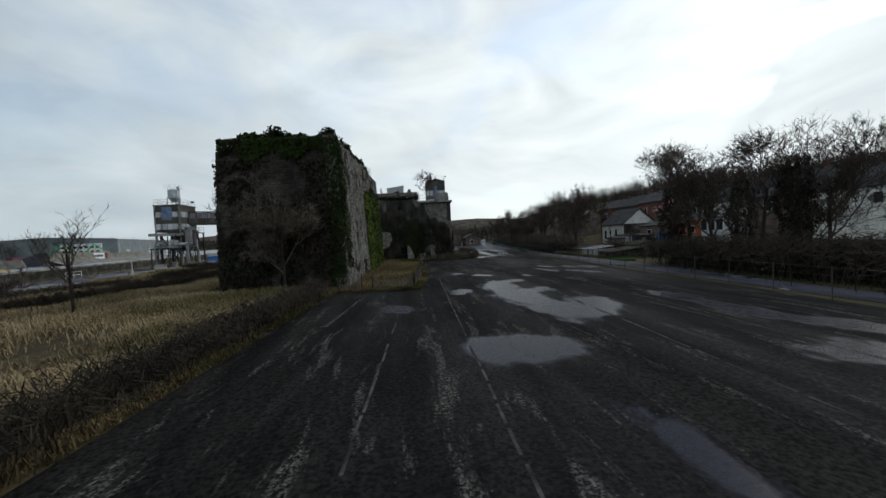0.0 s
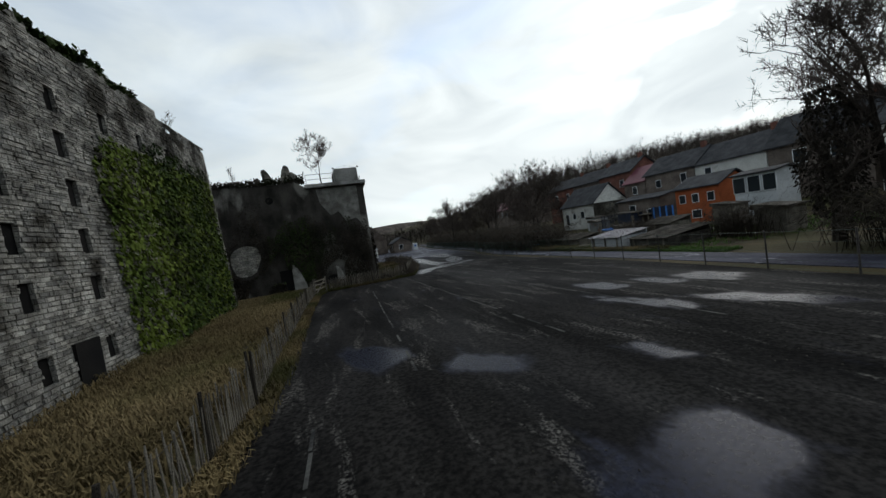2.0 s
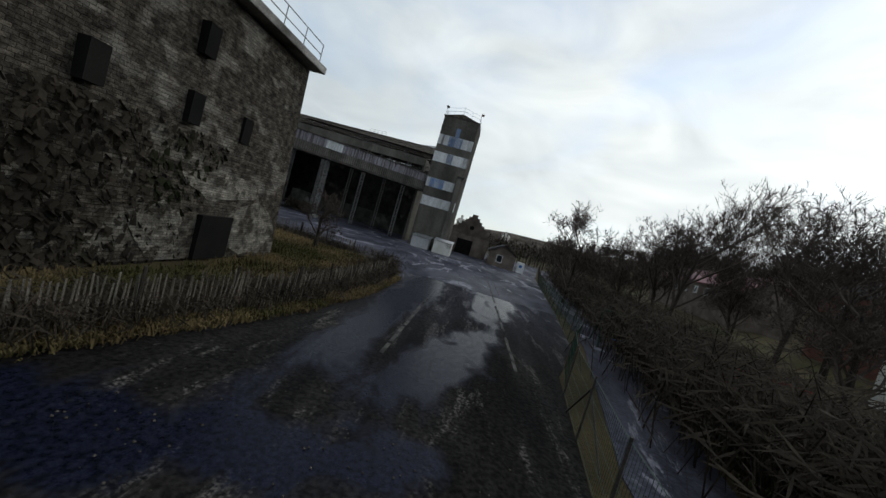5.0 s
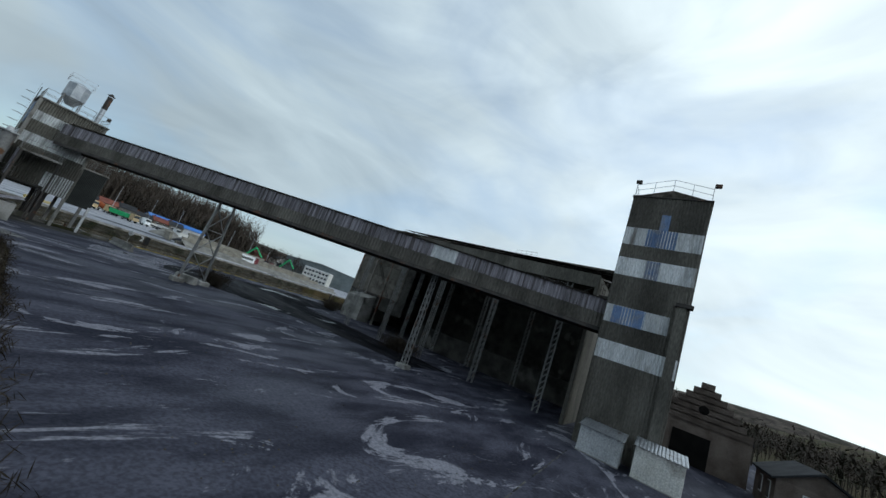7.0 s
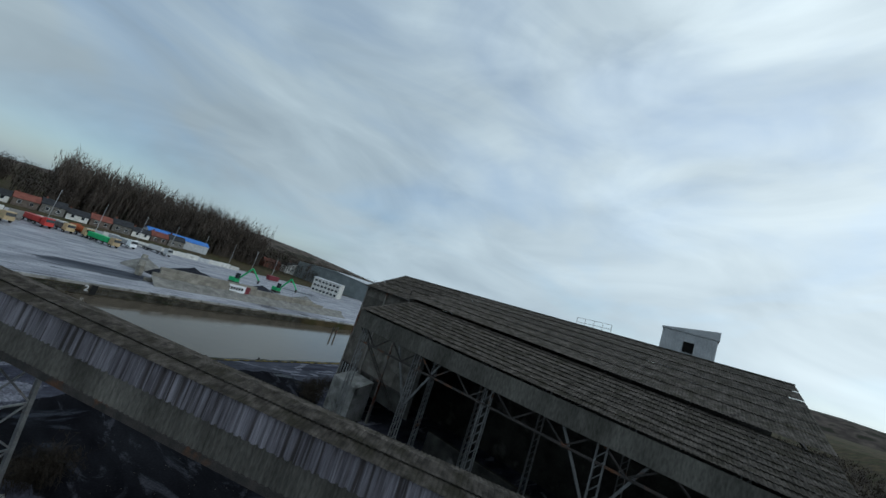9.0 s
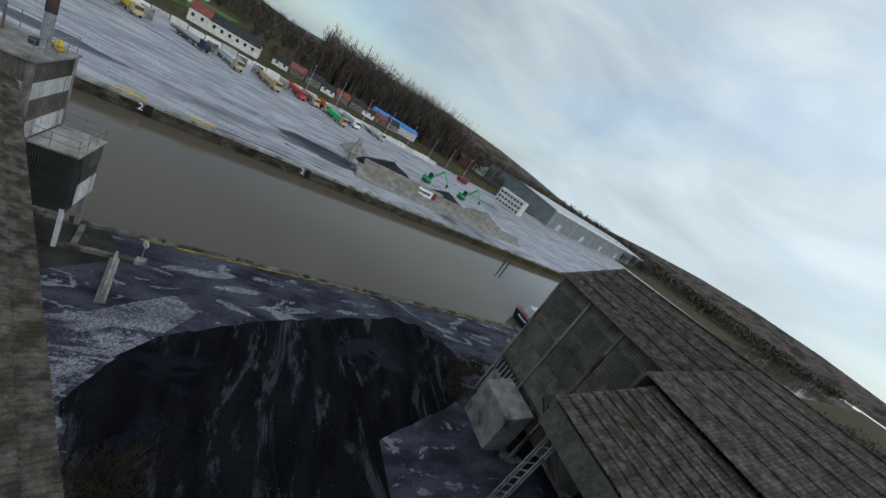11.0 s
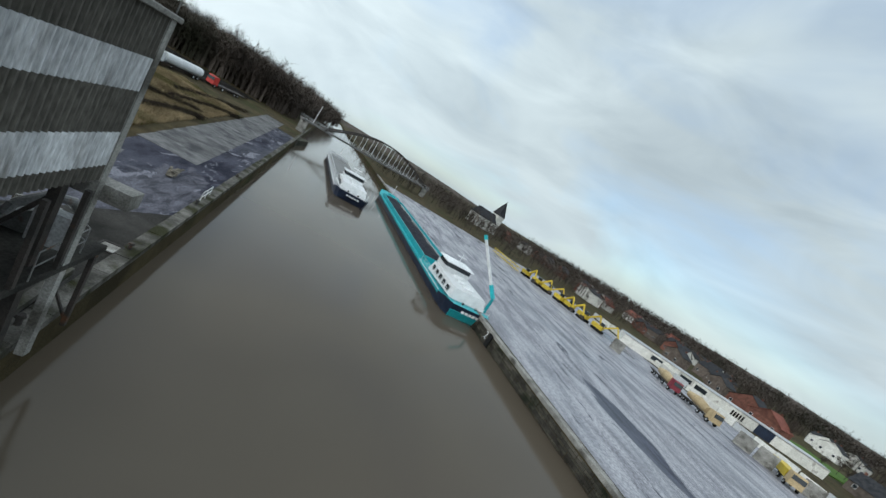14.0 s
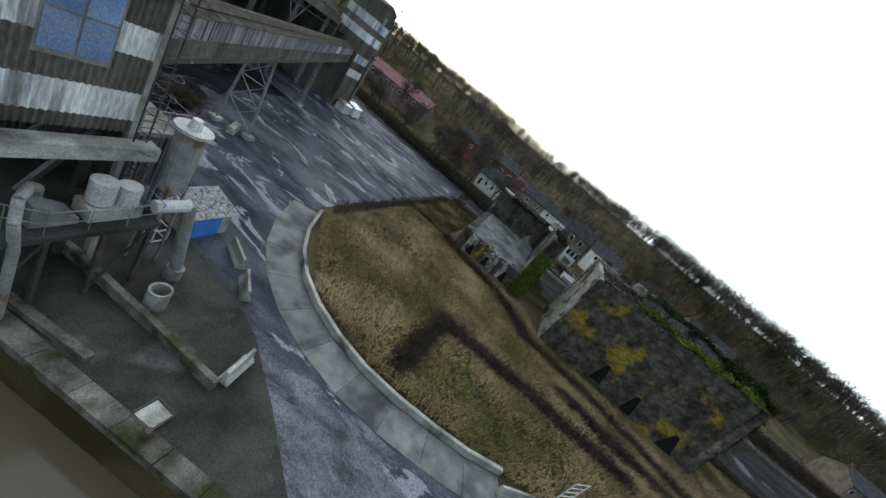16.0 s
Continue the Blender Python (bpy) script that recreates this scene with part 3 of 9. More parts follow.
def xf(y):
    """The far quay's edge."""
    return -90.9 - 0.14 * (y - 68) if y > 68 else -90.9 + 0.095 * (68 - y)


def rise(x, y):
    """The ground's height."""
    z = 0.0
    x += 5.5 if x > 40.5 else 0
    if x > 46:
        z = min(1.0, (x - 46) / 12) * 2.0
        if x > 60:
            z += (1 - math.cos(min(1, (x - 64) / 40) * math.pi)) * 0.5 * (8.5 + 7 * min(1, max(0, (y - 95) / 50)) + 9 * min(1, max(0, (80 - y) / 50))) if x > 64 else 0
        z += min(1, max(0, (x - 112) / 80)) * (10 * min(1, max(0, (y - 20) / 50)) - 5 * min(1, max(0, (y - 110) / 40)))
        z *= 1.0 if y > -40 else max(0.8, 1 + (y + 40) / 600)
    if x < -260:
        z = (1 - math.cos(min(1, (-260 - x) / 420) * math.pi)) * 0.5 * 9
    return z


WATER_Z = -2.0
ys = [-900, -500, -320, -220, -150, -110, -80, -60, -40, -20] + list(range(0, 201, 10)) + [230, 270, 330, 420, 560, 760, 1100]
east = [0, 3, 8, 15, 25, 40, 60, 75, 84, 88, 92, 97, 102, 108, 114, 120, 125, 130, 135, 140, 145, 150, 155, 160, 165, 180, 205, 240, 290, 380, 520, 900]
west = [0, 2, 6, 15, 40, 80, 120, 155, 200, 260, 340, 450, 650, 1000]
verts, faces = [], []
for y in ys:
    row = [(xf(y) - d, y, rise(xf(y) - d, y)) for d in reversed(west)] + [(xf(y) + 0.02, y, -5), (xn(y) - 0.02, y, -5)]
    row += [(xn(y) + d, y, rise(xn(y) + d, y)) for d in east]
    verts += row
w = len(west) + 2 + len(east)
for j in range(len(ys) - 1):
    faces += [(j * w + k, j * w + k + 1, (j + 1) * w + k + 1, (j + 1) * w + k) for k in range(w - 1)]
g = Geo()
g.v, g.f = verts, faces
setting(g.link("ground", GRASSY), "rough winter grass and earth, rising to a wooded slope", "ground")
g = Geo()
for y0, y1 in zip(ys, ys[1:]):
    g.poly([(xf(y0) - 0.3, y0, WATER_Z), (xn(y0) + 0.3, y0, WATER_Z), (xn(y1) + 0.3, y1, WATER_Z), (xf(y1) - 0.3, y1, WATER_Z)])
setting(g.link("water", WATER), "muddy brown canal water with faint ripples", "canal")


# quay walls: masonry face, coping stones
def quay(name, edge, side, y0, y1, label, cope):
    wall = Geo()
    yy = [y0 + (y1 - y0) * k / 40 for k in range(41)]
    for a, b in zip(yy, yy[1:]):
        o = 0.9 * side
        wall.hexa([(edge(a), a, -5), (edge(b), b, -5), (edge(b) + o, b, -5), (edge(a) + o, a, -5)][::side],
                  [(edge(a), a, -0.02), (edge(b), b, -0.02), (edge(b) + o, b, -0.02), (edge(a) + o, a, -0.02)][::side])
    ob = setting(wall.link(name, QUAYWALL), label, "quay wall")
    step, k = 2.0, 0
    y = y0
    while y < y1:
        b = min(y1, y + step - 0.03)
        dz = rng.uniform(-0.02, 0.03)
        e = side * 0.75
        Geo().hexa([(edge(y) - side * 0.06, y, -0.3), (edge(b) - side * 0.06, b, -0.3), (edge(b) + e, b, -0.3), (edge(y) + e, y, -0.3)][::side],
                   [(edge(y) - side * 0.06, y, 0.12 + dz), (edge(b) - side * 0.06, b, 0.12 + dz), (edge(b) + e, b, 0.12 + dz), (edge(y) + e, y, 0.12 + dz)][::side]).link("coping_stone", cope, ob)
        y += step
    return ob


near_quay = quay("quay_wall_near", xn, 1, -90, 210, "stained stone quay wall with worn concrete coping", QUAYCOPE)
far_quay = quay("quay_wall_far", xf, -1, -60, 260, "long low masonry quay wall with pale coping", CONC)
# courses of masonry on the far wall's face
course = Geo()
for k in range(3):
    z = -0.45 - 0.75 * k
    y = -20.0 + (k % 2) * 0.9
    while y < 170:
        y2 = y + rng.uniform(1.4, 2.2)
        o = rng.uniform(0.03, 0.1)
        course.hexa([(xf(y), y, z - 0.68), (xf(y2 - .08), y2 - .08, z - 0.68), (xf(y2 - .08) + o, y2 - .08, z - 0.68), (xf(y) + o, y, z - 0.68)][::-1],
                    [(xf(y), y, z), (xf(y2 - .08), y2 - .08, z), (xf(y2 - .08) + o, y2 - .08, z), (xf(y) + o, y, z)][::-1])
        y = y2
c = course.link("masonry_courses", QUAYWALL, far_quay)
c["kind"] = "stuff"


def flat(name, pts, z, mat, label, category):
    return setting(Geo().prism(pts, z - 0.3, z).link(name, mat), label, category)


def fence_x(y):
    """The east fence's line."""
    for (ya, xa), (yb, xb) in zip(EAST, EAST[1:]):
        if ya <= y <= yb:
            return xa + (xb - xa) * (y - ya) / (yb - ya)
    return EAST[-1][1]


EAST = [(-60, 17), (24, 11.3), (36, 11.9), (45, 12.2), (52, 13.1), (60, 13.6), (72, 13.5), (80, 14.6), (84, 16.2), (94, 17.6), (118, 20.4), (190, 33)]
# the black yard in the south, up to the fences
yard = [(-25, -60), (17, -60), (11.3, 24), (11.9, 36), (12.2, 45), (13.1, 52), (13.6, 60), (13.5, 72), (14.6, 80), (16.2, 84), (17.6, 94), (-29, 95.4), (-2.0, 93.1), (3.5, 92.4), (6.2, 92.2), (6.6, 87), (6.4, 83), (6.0, 78.5), (4.2, 72), (3.1, 68.5), (-4.4, 68.1), (-4.9, 66.5), (-5.3, 58), (-5.5, 47), (-6.6, 39.4), (-12.4, 40.2), (-13.2, 31), (-13.9, 19.5), (-16, 0)]
# the yard's dips, where rain stands: middle, half length, half width, turn
SOUTH = [(-0.9, 34.5, 6.5, 1.3, 92), (-3.8, 25.3, 2.0, 1.5, 170), (1.2, 30.5, 2.6, 1.4, 60), (6.6, 29, 5.0, .8, 95), (7.8, 24, 2.2, .7, 90), (4.9, 22.8, 1.5, .8, 20), (-2.9, 19.6, 1.6, .5, 100), (0.2, 40.6, 1.5, .8, 20), (-1.2, 37.6, 2.2, 1.0, 95), (0.9, 36.2, 1.4, .6, 60), (-4.1, 37.1, 1.2, .7, 77), (-8.1, 33, 1.3, .8, 115), (2.6, 43.6, .9, .35, 120), (-3.1, 48.2, 1.4, .8, 114), (-.6, 45.4, 1.1, .6, 147)]
NORTH = [(7.2, 50.3, 1.3, .6, 110), (8.8, 49.9, .6, .35, 115), (9.0, 48.4, .8, .5, 115), (8.3, 44.4, 2.0, .55, 110), (5.9, 47.4, 2.4, .35, 95), (10.5, 48, 1.4, .8, 100), (4.6, 70.4, 2.0, .9, 70), (8.2, 72.3, 3.4, .7, 20), (10.8, 78.5, 4.8, 1.0, 70), (7.9, 77.8, 4.5, .8, 85), (8.2, 88, 7.5, 1.2, 88), (12.8, 91, 7.5, 1.3, 84), (11, 101, 6, 1.1, 84), (7.4, 104, 7, .9, 86)]


def dip(x, y):
    best = 0.0
    for cx, cy, a, b, t in SOUTH + NORTH:
        c, w = math.cos(math.radians(t)), math.sin(math.radians(t))
        u, v = ((x - cx) * c + (y - cy) * w) / (a * 1.25), ((cy - y) * -c - (x - cx) * w) / (b * 1.25)
        best = max(best, 1 - u * u - v * v)
    return best


bm = bmesh.new()
bm.faces.new([bm.verts.new((x, y, 0.03)) for x, y in yard])
cuts = [((x, 0, 0), (1, 0, 0)) for x in [-15.5 + .7 * k for k in range(51)]] + [((0, y, 0), (0, 1, 0)) for y in [9 + .7 * k for k in range(121)]]
for co, no in cuts:
    bmesh.ops.bisect_plane(bm, geom=bm.verts[:] + bm.edges[:] + bm.faces[:], plane_co=co, plane_no=no)
for v in bm.verts:
    v.co.z = 0.03 - 0.014 * min(1, max(0, dip(v.co.x, v.co.y)) * 1.6)
    if not v.is_boundary:
        v.co.z += 0.0025 * noise.noise(Vector((v.co.x * .3, v.co.y * .15, 2)))
bmesh.ops.recalc_face_normals(bm, faces=bm.faces[:])
if bm.faces[0].normal.z < 0:
    bmesh.ops.reverse_faces(bm, faces=bm.faces[:])
me = bpy.data.meshes.new("yard_south")
bm.to_mesh(me)
bm.free()
me.shade_smooth()
me.materials.append(ASPHALT)
setting(new("yard_south", me), "wet black asphalt yard with shallow puddles and cracks", "asphalt")
flat("yard_plant", [(-29, 95.2), (-2.0, 93.1), (3.5, 92.4), (6.2, 92.2), (8.5, 93.4), (17.6, 94.0), (19.5, 110), (22, 130), (33, 190), (xn(190) + .8, 190), (xn(150) + .8, 150), (xn(120) + .8, 120), (xn(97) + .8, 97), (-45, 95.4), (-36, 95)], 0.034, PLANTYARD, "grey wet plant yard with dust streaks", "asphalt")
flat("quay_apron", [(xn(-12) + .8, -12), (-38, -12), (-46, 66.5), (-46.2, 73), (-47.6, 80.4), (-46, 87), (-40, 93), (-38, 97), (xn(97) + .8, 97), (xn(75) + .8, 75), (xn(60) + .8, 60), (xn(30) + .8, 30)], 0.03, PLANTYARD, "dark wet quay apron with puddles", "asphalt")
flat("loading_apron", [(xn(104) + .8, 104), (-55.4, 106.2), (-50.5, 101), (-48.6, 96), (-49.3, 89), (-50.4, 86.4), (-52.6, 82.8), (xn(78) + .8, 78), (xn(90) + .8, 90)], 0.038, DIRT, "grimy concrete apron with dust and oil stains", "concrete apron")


def ragged_sheet(pts, z, seed, amp=.35, n=7):
    """A thin layer of dust or grime with a torn outline."""
    r = random.Random(seed)
    out_ = []
    for (xa, ya), (xb, yb) in zip(pts, pts[1:] + pts[:1]):
        for k in range(n):
            u = k / n
            o = amp * (noise.noise(Vector((xa + (xb - xa) * u, ya + (yb - ya) * u, seed))) + .4 * r.uniform(-1, 1))
            out_.append((xa + (xb - xa) * u + o, ya + (yb - ya) * u - o * .7))
    return Geo().prism(out_, z - .05, z)


def lens(cx, cy, a, b, turn, n=10):
    c, w = math.cos(math.radians(turn)), math.sin(math.radians(turn))
    return [(cx + a * math.cos(6.283 * k / n) * c - b * math.sin(6.283 * k / n) * w, cy + a * math.cos(6.283 * k / n) * w + b * math.sin(6.283 * k / n) * c) for k in range(n)]


setting(ragged_sheet([(-14, 120), (-27, 117), (-36, 111), (-41.7, 107.4), (-46, 109), (-48, 110.6), (-51.3, 116.5), (-54.5, 124.6), (-57, 132), (-56.5, 137.5), (-52, 140), (-46, 137), (-41, 126.6), (-14, 126.6)], .039, 1, .5, 9).link("coal_ground", COALDUST), "black coal dust trodden over the yard before the hall", "coal dust")
dust = setting(new("dust_ground"), "pale dried slurry lying on the plant yard", "slurry")
ragged_sheet([(-39.8, 106.4), (-41.5, 101), (-46.5, 102.2), (-48.9, 106.2), (-52.6, 110.6), (-50.4, 111.9), (-47.6, 110.3), (-44.8, 108.2)], .043, 2, .45, 9).link("slurry_patch", SLURRY, dust)
for k, q in enumerate(((-56, 111, 2.6, .5, 100), (-53.8, 119, 3.2, .45, 105), (-54.9, 114.4, 2.0, .55, 100), (-52.4, 114.5, 1.6, .3, 70), (-57.6, 119, 2.4, .3, 97), (-57.9, 127, 2.2, .3, 96), (-55.6, 125, 1.8, .3, 100))):
    ragged_sheet(lens(*q), .046, 10 + k, .3, 4).link("slurry_patch", SLURRY, dust)
stripe = setting(new("edge_stripe"), "worn yellow line along the quay's coping", "painted line")
for k in range(31):
    ya = 106 + k * 1.6
    Geo().hexa([(xn(ya) + .68, ya, .05), (xn(ya) + .8, ya, .05), (xn(ya + 1.5) + .8, ya + 1.5, .05), (xn(ya + 1.5) + .68, ya + 1.5, .05)], [(xn(ya) + .70, ya, .165), (xn(ya) + .78, ya, .165), (xn(ya + 1.5) + .78, ya + 1.5, .165), (xn(ya + 1.5) + .70, ya + 1.5, .165)]).link("yellow_kerb", DULLYELLOW, stripe)
KERB = [(-35.5, 94.4), (-39.6, 92.5), (-42.2, 90.7), (-44.2, 88.6), (-45.6, 86.2), (-46.5, 83.6), (-47.0, 80.9), (-47.0, 78.2), (-46.7, 75.4), (-46.2, 72.6), (-45.4, 70)]
road = setting(new("road_curve"), "pale concrete road curving along the grass", "road")
for k in range(len(KERB) - 1):
    (x0, y0), (x1, y1) = KERB[k], KERB[k + 1]

    def out(i):
        (ax, ay), (bx, by) = KERB[max(0, i - 1)], KERB[min(len(KERB) - 1, i + 1)]
        ll = math.hypot(bx - ax, by - ay)
        return KERB[i][0] + (by - ay) / ll * 2.5, KERB[i][1] - (bx - ax) / ll * 2.5

    oa, ob = out(k), out(k + 1)
    e = 0.012
    Geo().prism([(x0 + (x1 - x0) * e, y0 + (y1 - y0) * e), (oa[0] + (ob[0] - oa[0]) * e, oa[1] + (ob[1] - oa[1]) * e), ob, (x1, y1)], -0.1, 0.05 + 0.004 * (k % 2)).link("concrete_slab", CONCROAD, road)
y = 63.0
while y > -30:
    x0 = -45.4 + (63 - y) * 0.115
    Geo().prism([(x0, y), (x0 - 6.0, y), (x0 - 5.5, y - 4.9), (x0 + 0.42, y - 4.9)], -0.1, 0.06 + rng.uniform(-.004, .004)).link("concrete_slab", CONCROAD, road)
    y -= 5.0
flat("far_yard", [(xf(-40) - 1, -40), (-170, -40), (-184, 60), (-196, 140), (-225, 290), (-262, 440), (xf(440) - 1, 440), (xf(330) - 1, 330), (xf(120) - 1, 120), (xf(60) - 1, 60)], 0.03, FARYARD, "broad pale concrete yard with tyre marks", "concrete yard")
path = [(fence_x(y) + 0.8, y) for y in (-60, 0, 30, 60, 75, 86, 100, 130, 180)] + [(fence_x(y) + 3.4, y) for y in (180, 130, 100, 86, 75, 60, 30, 0, -60)]
flat("footpath", path, 0.03, PLANTYARD, "narrow wet asphalt footpath behind the fence", "path")


# ---- the ivy-clad kiln ----
def leaves(name, mat, parent, n, place, size, seed):
    """Many small leaves; place(r) gives a point and the outward way."""
    r = random.Random(seed)
    g = Geo()
    for _ in range(n):
        p, o = place(r)
        p, o = Vector(p), Vector(o)
        a = Vector((r.uniform(-1, 1), r.uniform(-1, 1), r.uniform(-1, 1)))
        t = (a.cross(o)).normalized() * size * r.uniform(.6, 1.3)
        u = (o * r.uniform(0.1, .8) + Vector((0, 0, -1)) * r.uniform(.3, 1) + a * .3).normalized() * size * r.uniform(.6, 1.3)
        q = p + o * r.uniform(0.02, 0.28)
        g.poly([q - t * .6, q + u * .7, q + t * .6, q - u * .5])
    ob = g.link(name, mat, parent)
    ob["kind"] = "stuff"
    return ob


KX0, KX1, KY0, KY1, KH = -24.4, -13.4, 42.5, 66.0, 12.3
kiln = thing("lime_kiln", "tall ruined stone lime kiln with slit windows, overgrown with ivy", "kiln ruin", (0, 0, 0))
kiln.matrix_basis = Matrix.Translation((-12.05, 43.9, 0)) @ pose(0, 0, 0, 0, 0, -3.7) @ Matrix.Diagonal((.95, .99, 1, 1)) @ Matrix.Translation((-KX1, -KY0, 0))
# east wall with real slits: columns of wall between the openings
slit_y = [46.2, 49.1, 51.9, 54.6, 57.3, 60.0, 62.7]
slit_z = [(0.8, 1.6), (2.9, 3.75), (4.55, 5.45), (6.2, 7.15), (7.9, 8.85), (9.5, 10.4)]
wall = Geo()


def ex(z):
    return KX1 - 0.05 * z


edges = [KY0] + [v for y in slit_y for v in (y - .26, y + .26)] + [KY1]
for k in range(0, len(edges) - 1):
    y0, y1 = edges[k], edges[k + 1]
    top = KH + 0.25 * math.sin(y0 * .7) - (0.7 if y0 > 58 else 0) + (0.2 if y0 < 50 else 0)
    spans = [(0, top)] if k % 2 == 0 else [(a, b) for a, b in zip([0] + [q[1] for q in slit_z], [q[0] for q in slit_z] + [top])]
    for a, b in spans:
        wall.hexa([(ex(a) - 1, y0, a), (ex(a), y0, a), (ex(a), y1, a), (ex(a) - 1, y1, a)], [(ex(b) - 1, y0, b), (ex(b), y0, b), (ex(b), y1, b), (ex(b) - 1, y1, b)])
# black plugs just behind the face paint the shade inside each slit
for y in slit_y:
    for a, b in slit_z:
        Geo().hexa([(ex(a) - .85, y - .26, a), (ex(a) - .14, y - .26, a), (ex(a) - .14, y + .26, a), (ex(a) - .85, y + .26, a)], [(ex(b) - .85, y - .26, b), (ex(b) - .14, y - .26, b), (ex(b) - .14, y + .26, b), (ex(b) - .85, y + .26, b)]).link("slit_window", SHADEBLACK, kiln)
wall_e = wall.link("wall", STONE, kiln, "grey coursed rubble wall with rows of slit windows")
Geo().box(KX1 - 1.6, KY0 + .5, 0.2, KX1 - 1.2, KY1 - .5, KH - 1.5).link("inner_core", SHADEBLACK, kiln, "black block painted as the interior's shade")
Geo().hexa([(KX0, KY0, 0), (KX1 - 1.0, KY0, 0), (KX1 - 1, KY0 + 1.2, 0), (KX0, KY0 + 1.2, 0)], [(KX0 + .3, KY0 + .3, KH - 1), (KX1 - 1.2, KY0 + .3, KH + .2), (KX1 - 1.2, KY0 + 1.2, KH + .2), (KX0 + .3, KY0 + 1.2, KH - 1)]).link("end_wall", STONEDARK, kiln, "blackened end wall under dead ivy")
Geo().hexa([(KX1 - 1.0, KY0, 0), (KX1, KY0 - .01, 0), (KX1, KY0 + .5, 0), (KX1 - 1, KY0 + .5, 0)], [(KX1 - 1.2, KY0 + .3, KH + .2), (KX1 - .7, KY0 + .3, KH + .2), (KX1 - .7, KY0 + .5, KH + .2), (KX1 - 1.2, KY0 + .5, KH + .2)]).link("corner_pier", STONE, kiln)
Geo().hexa([(KX0, KY0 + .2, 0), (KX0 + 1, KY0 + .2, 0), (KX0 + 1, KY1 - .2, 0), (KX0, KY1 - .2, 0)], [(KX0 + .5, KY0 + .4, KH - 1.2), (KX0 + 1, KY0 + .4, KH - 1.2), (KX0 + 1, KY1 - .6, KH - 1.6), (KX0 + .5, KY1 - .6, KH - 1.6)]).link("back_wall", KILNWEST, kiln, "crumbling dark stone wall with yellow lichen")
Geo().hexa([(KX0, KY1 - 1, 0), (KX1 - .1, KY1 - 1, 0), (KX1 - .1, KY1, 0), (KX0, KY1, 0)], [(KX0 + .5, KY1 - 1, KH - 1.6), (KX1 - .7, KY1 - 1, KH - 1), (KX1 - .7, KY1 - .3, KH - 1), (KX0 + .5, KY1 - .3, KH - 1.6)]).link("end_wall", STONE, kiln)
Geo().box(KX0 + .8, KY0 + 1, KH - 2.4, KX1 - .9, KY1 - .8, KH - 1.4).link("roof_fill", EARTH, kiln, "earth and rubble filling the roof")
# arches in the west wall and at the south foot: black blocks painted as shade
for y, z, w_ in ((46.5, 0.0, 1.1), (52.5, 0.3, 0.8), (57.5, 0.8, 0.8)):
    Geo().hexa([(KX0 - .06, y - w_, z), (KX0 + .4, y - w_, z), (KX0 + .4, y + w_, z), (KX0 - .06, y + w_, z)], [(KX0 + .1, y - .3, z + 2.6), (KX0 + .4, y - .3, z + 2.6), (KX0 + .4, y + .3, z + 2.6), (KX0 + .1, y + .3, z + 2.6)]).link("arch_opening", SHADEBLACK, kiln, "arched opening, its shade painted as a black block")
Geo().box(KX1 - .9, 50.1, 0.1, KX1 + .03, 51.2, 1.7).link("doorway", SHADEBLACK, kiln, "square doorway, its shade painted as a black block")
Geo().hexa([(-19.4, KY0 - .08, 0), (-17.8, KY0 - .08, 0), (-17.8, KY0 + .5, 0), (-19.4, KY0 + .5, 0)], [(-18.9, KY0 + .02, 2.2), (-18.3, KY0 + .02, 2.2), (-18.3, KY0 + .5, 2.2), (-18.9, KY0 + .5, 2.2)]).link("arch_opening", SHADEBLACK, kiln)


def roof_courses(name, mat, parent, a, b, c, e, courses, label="", pitch=.2, amp=.035):
    """Overlapping courses of corrugated roofing, each a part."""
    a, b, c, e = (Vector(p) for p in (a, b, c, e))
    for k in range(courses):
        t0, t1 = k / courses, (k + 1) / courses + (0.01 if k < courses - 1 else 0)
        slope(Geo(), a.lerp(c, t0), b.lerp(e, t0), a.lerp(c, t1), b.lerp(e, t1), pitch, amp, 1, .07).link(name, mat, parent, label)


# ---- the second kiln ----
K2X0, K2X1, K2Y0, K2Y1, K2H = -14.2, 0.4, 71.8, 84.4, 10.1
kiln2 = thing("kiln_block", "squat ruined kiln block, flaking render under dead ivy", "kiln ruin")
# south wall, a row of sections with an uneven top
kr = random.Random(31)
xs = [K2X0 + (K2X1 - K2X0) * k / 12 for k in range(13)]
tops = [K2H - .1 + kr.uniform(-.18, .12) if x < -4.8 else K2H - .85 for x in xs]
for xa, xb, za, zb in zip(xs, xs[1:], tops, tops[1:]):
    Geo().hexa([(xa, K2Y0, 0), (xb, K2Y0, 0), (xb, K2Y0 + 2.2, 0), (xa, K2Y0 + 2.2, 0)], [(xa + .01 * xa, K2Y0 + .25, za), (xb + .01 * xb, K2Y0 + .25, zb), (xb, K2Y0 + 2, zb), (xa, K2Y0 + 2, za)]).link("wall_section", BLACKRENDER, kiln2, "dark wall with patches of pale flaking render")
Geo().hexa([(-1.8, K2Y0 + 2.2, 0), (K2X1 + .02, K2Y0 + 2.2, 0), (K2X1 + .55, K2Y1, 0), (-1.4, K2Y1, 0)], [(-1.6, K2Y0 + 2.2, K2H - .85), (K2X1 - .35, K2Y0 + 2.2, K2H - .85), (K2X1 + .15, K2Y1 - .1, K2H - .9), (-1.2, K2Y1 - .1, K2H - 1.2)]).link("east_wall", BLACKRENDER, kiln2, bevel=.05)
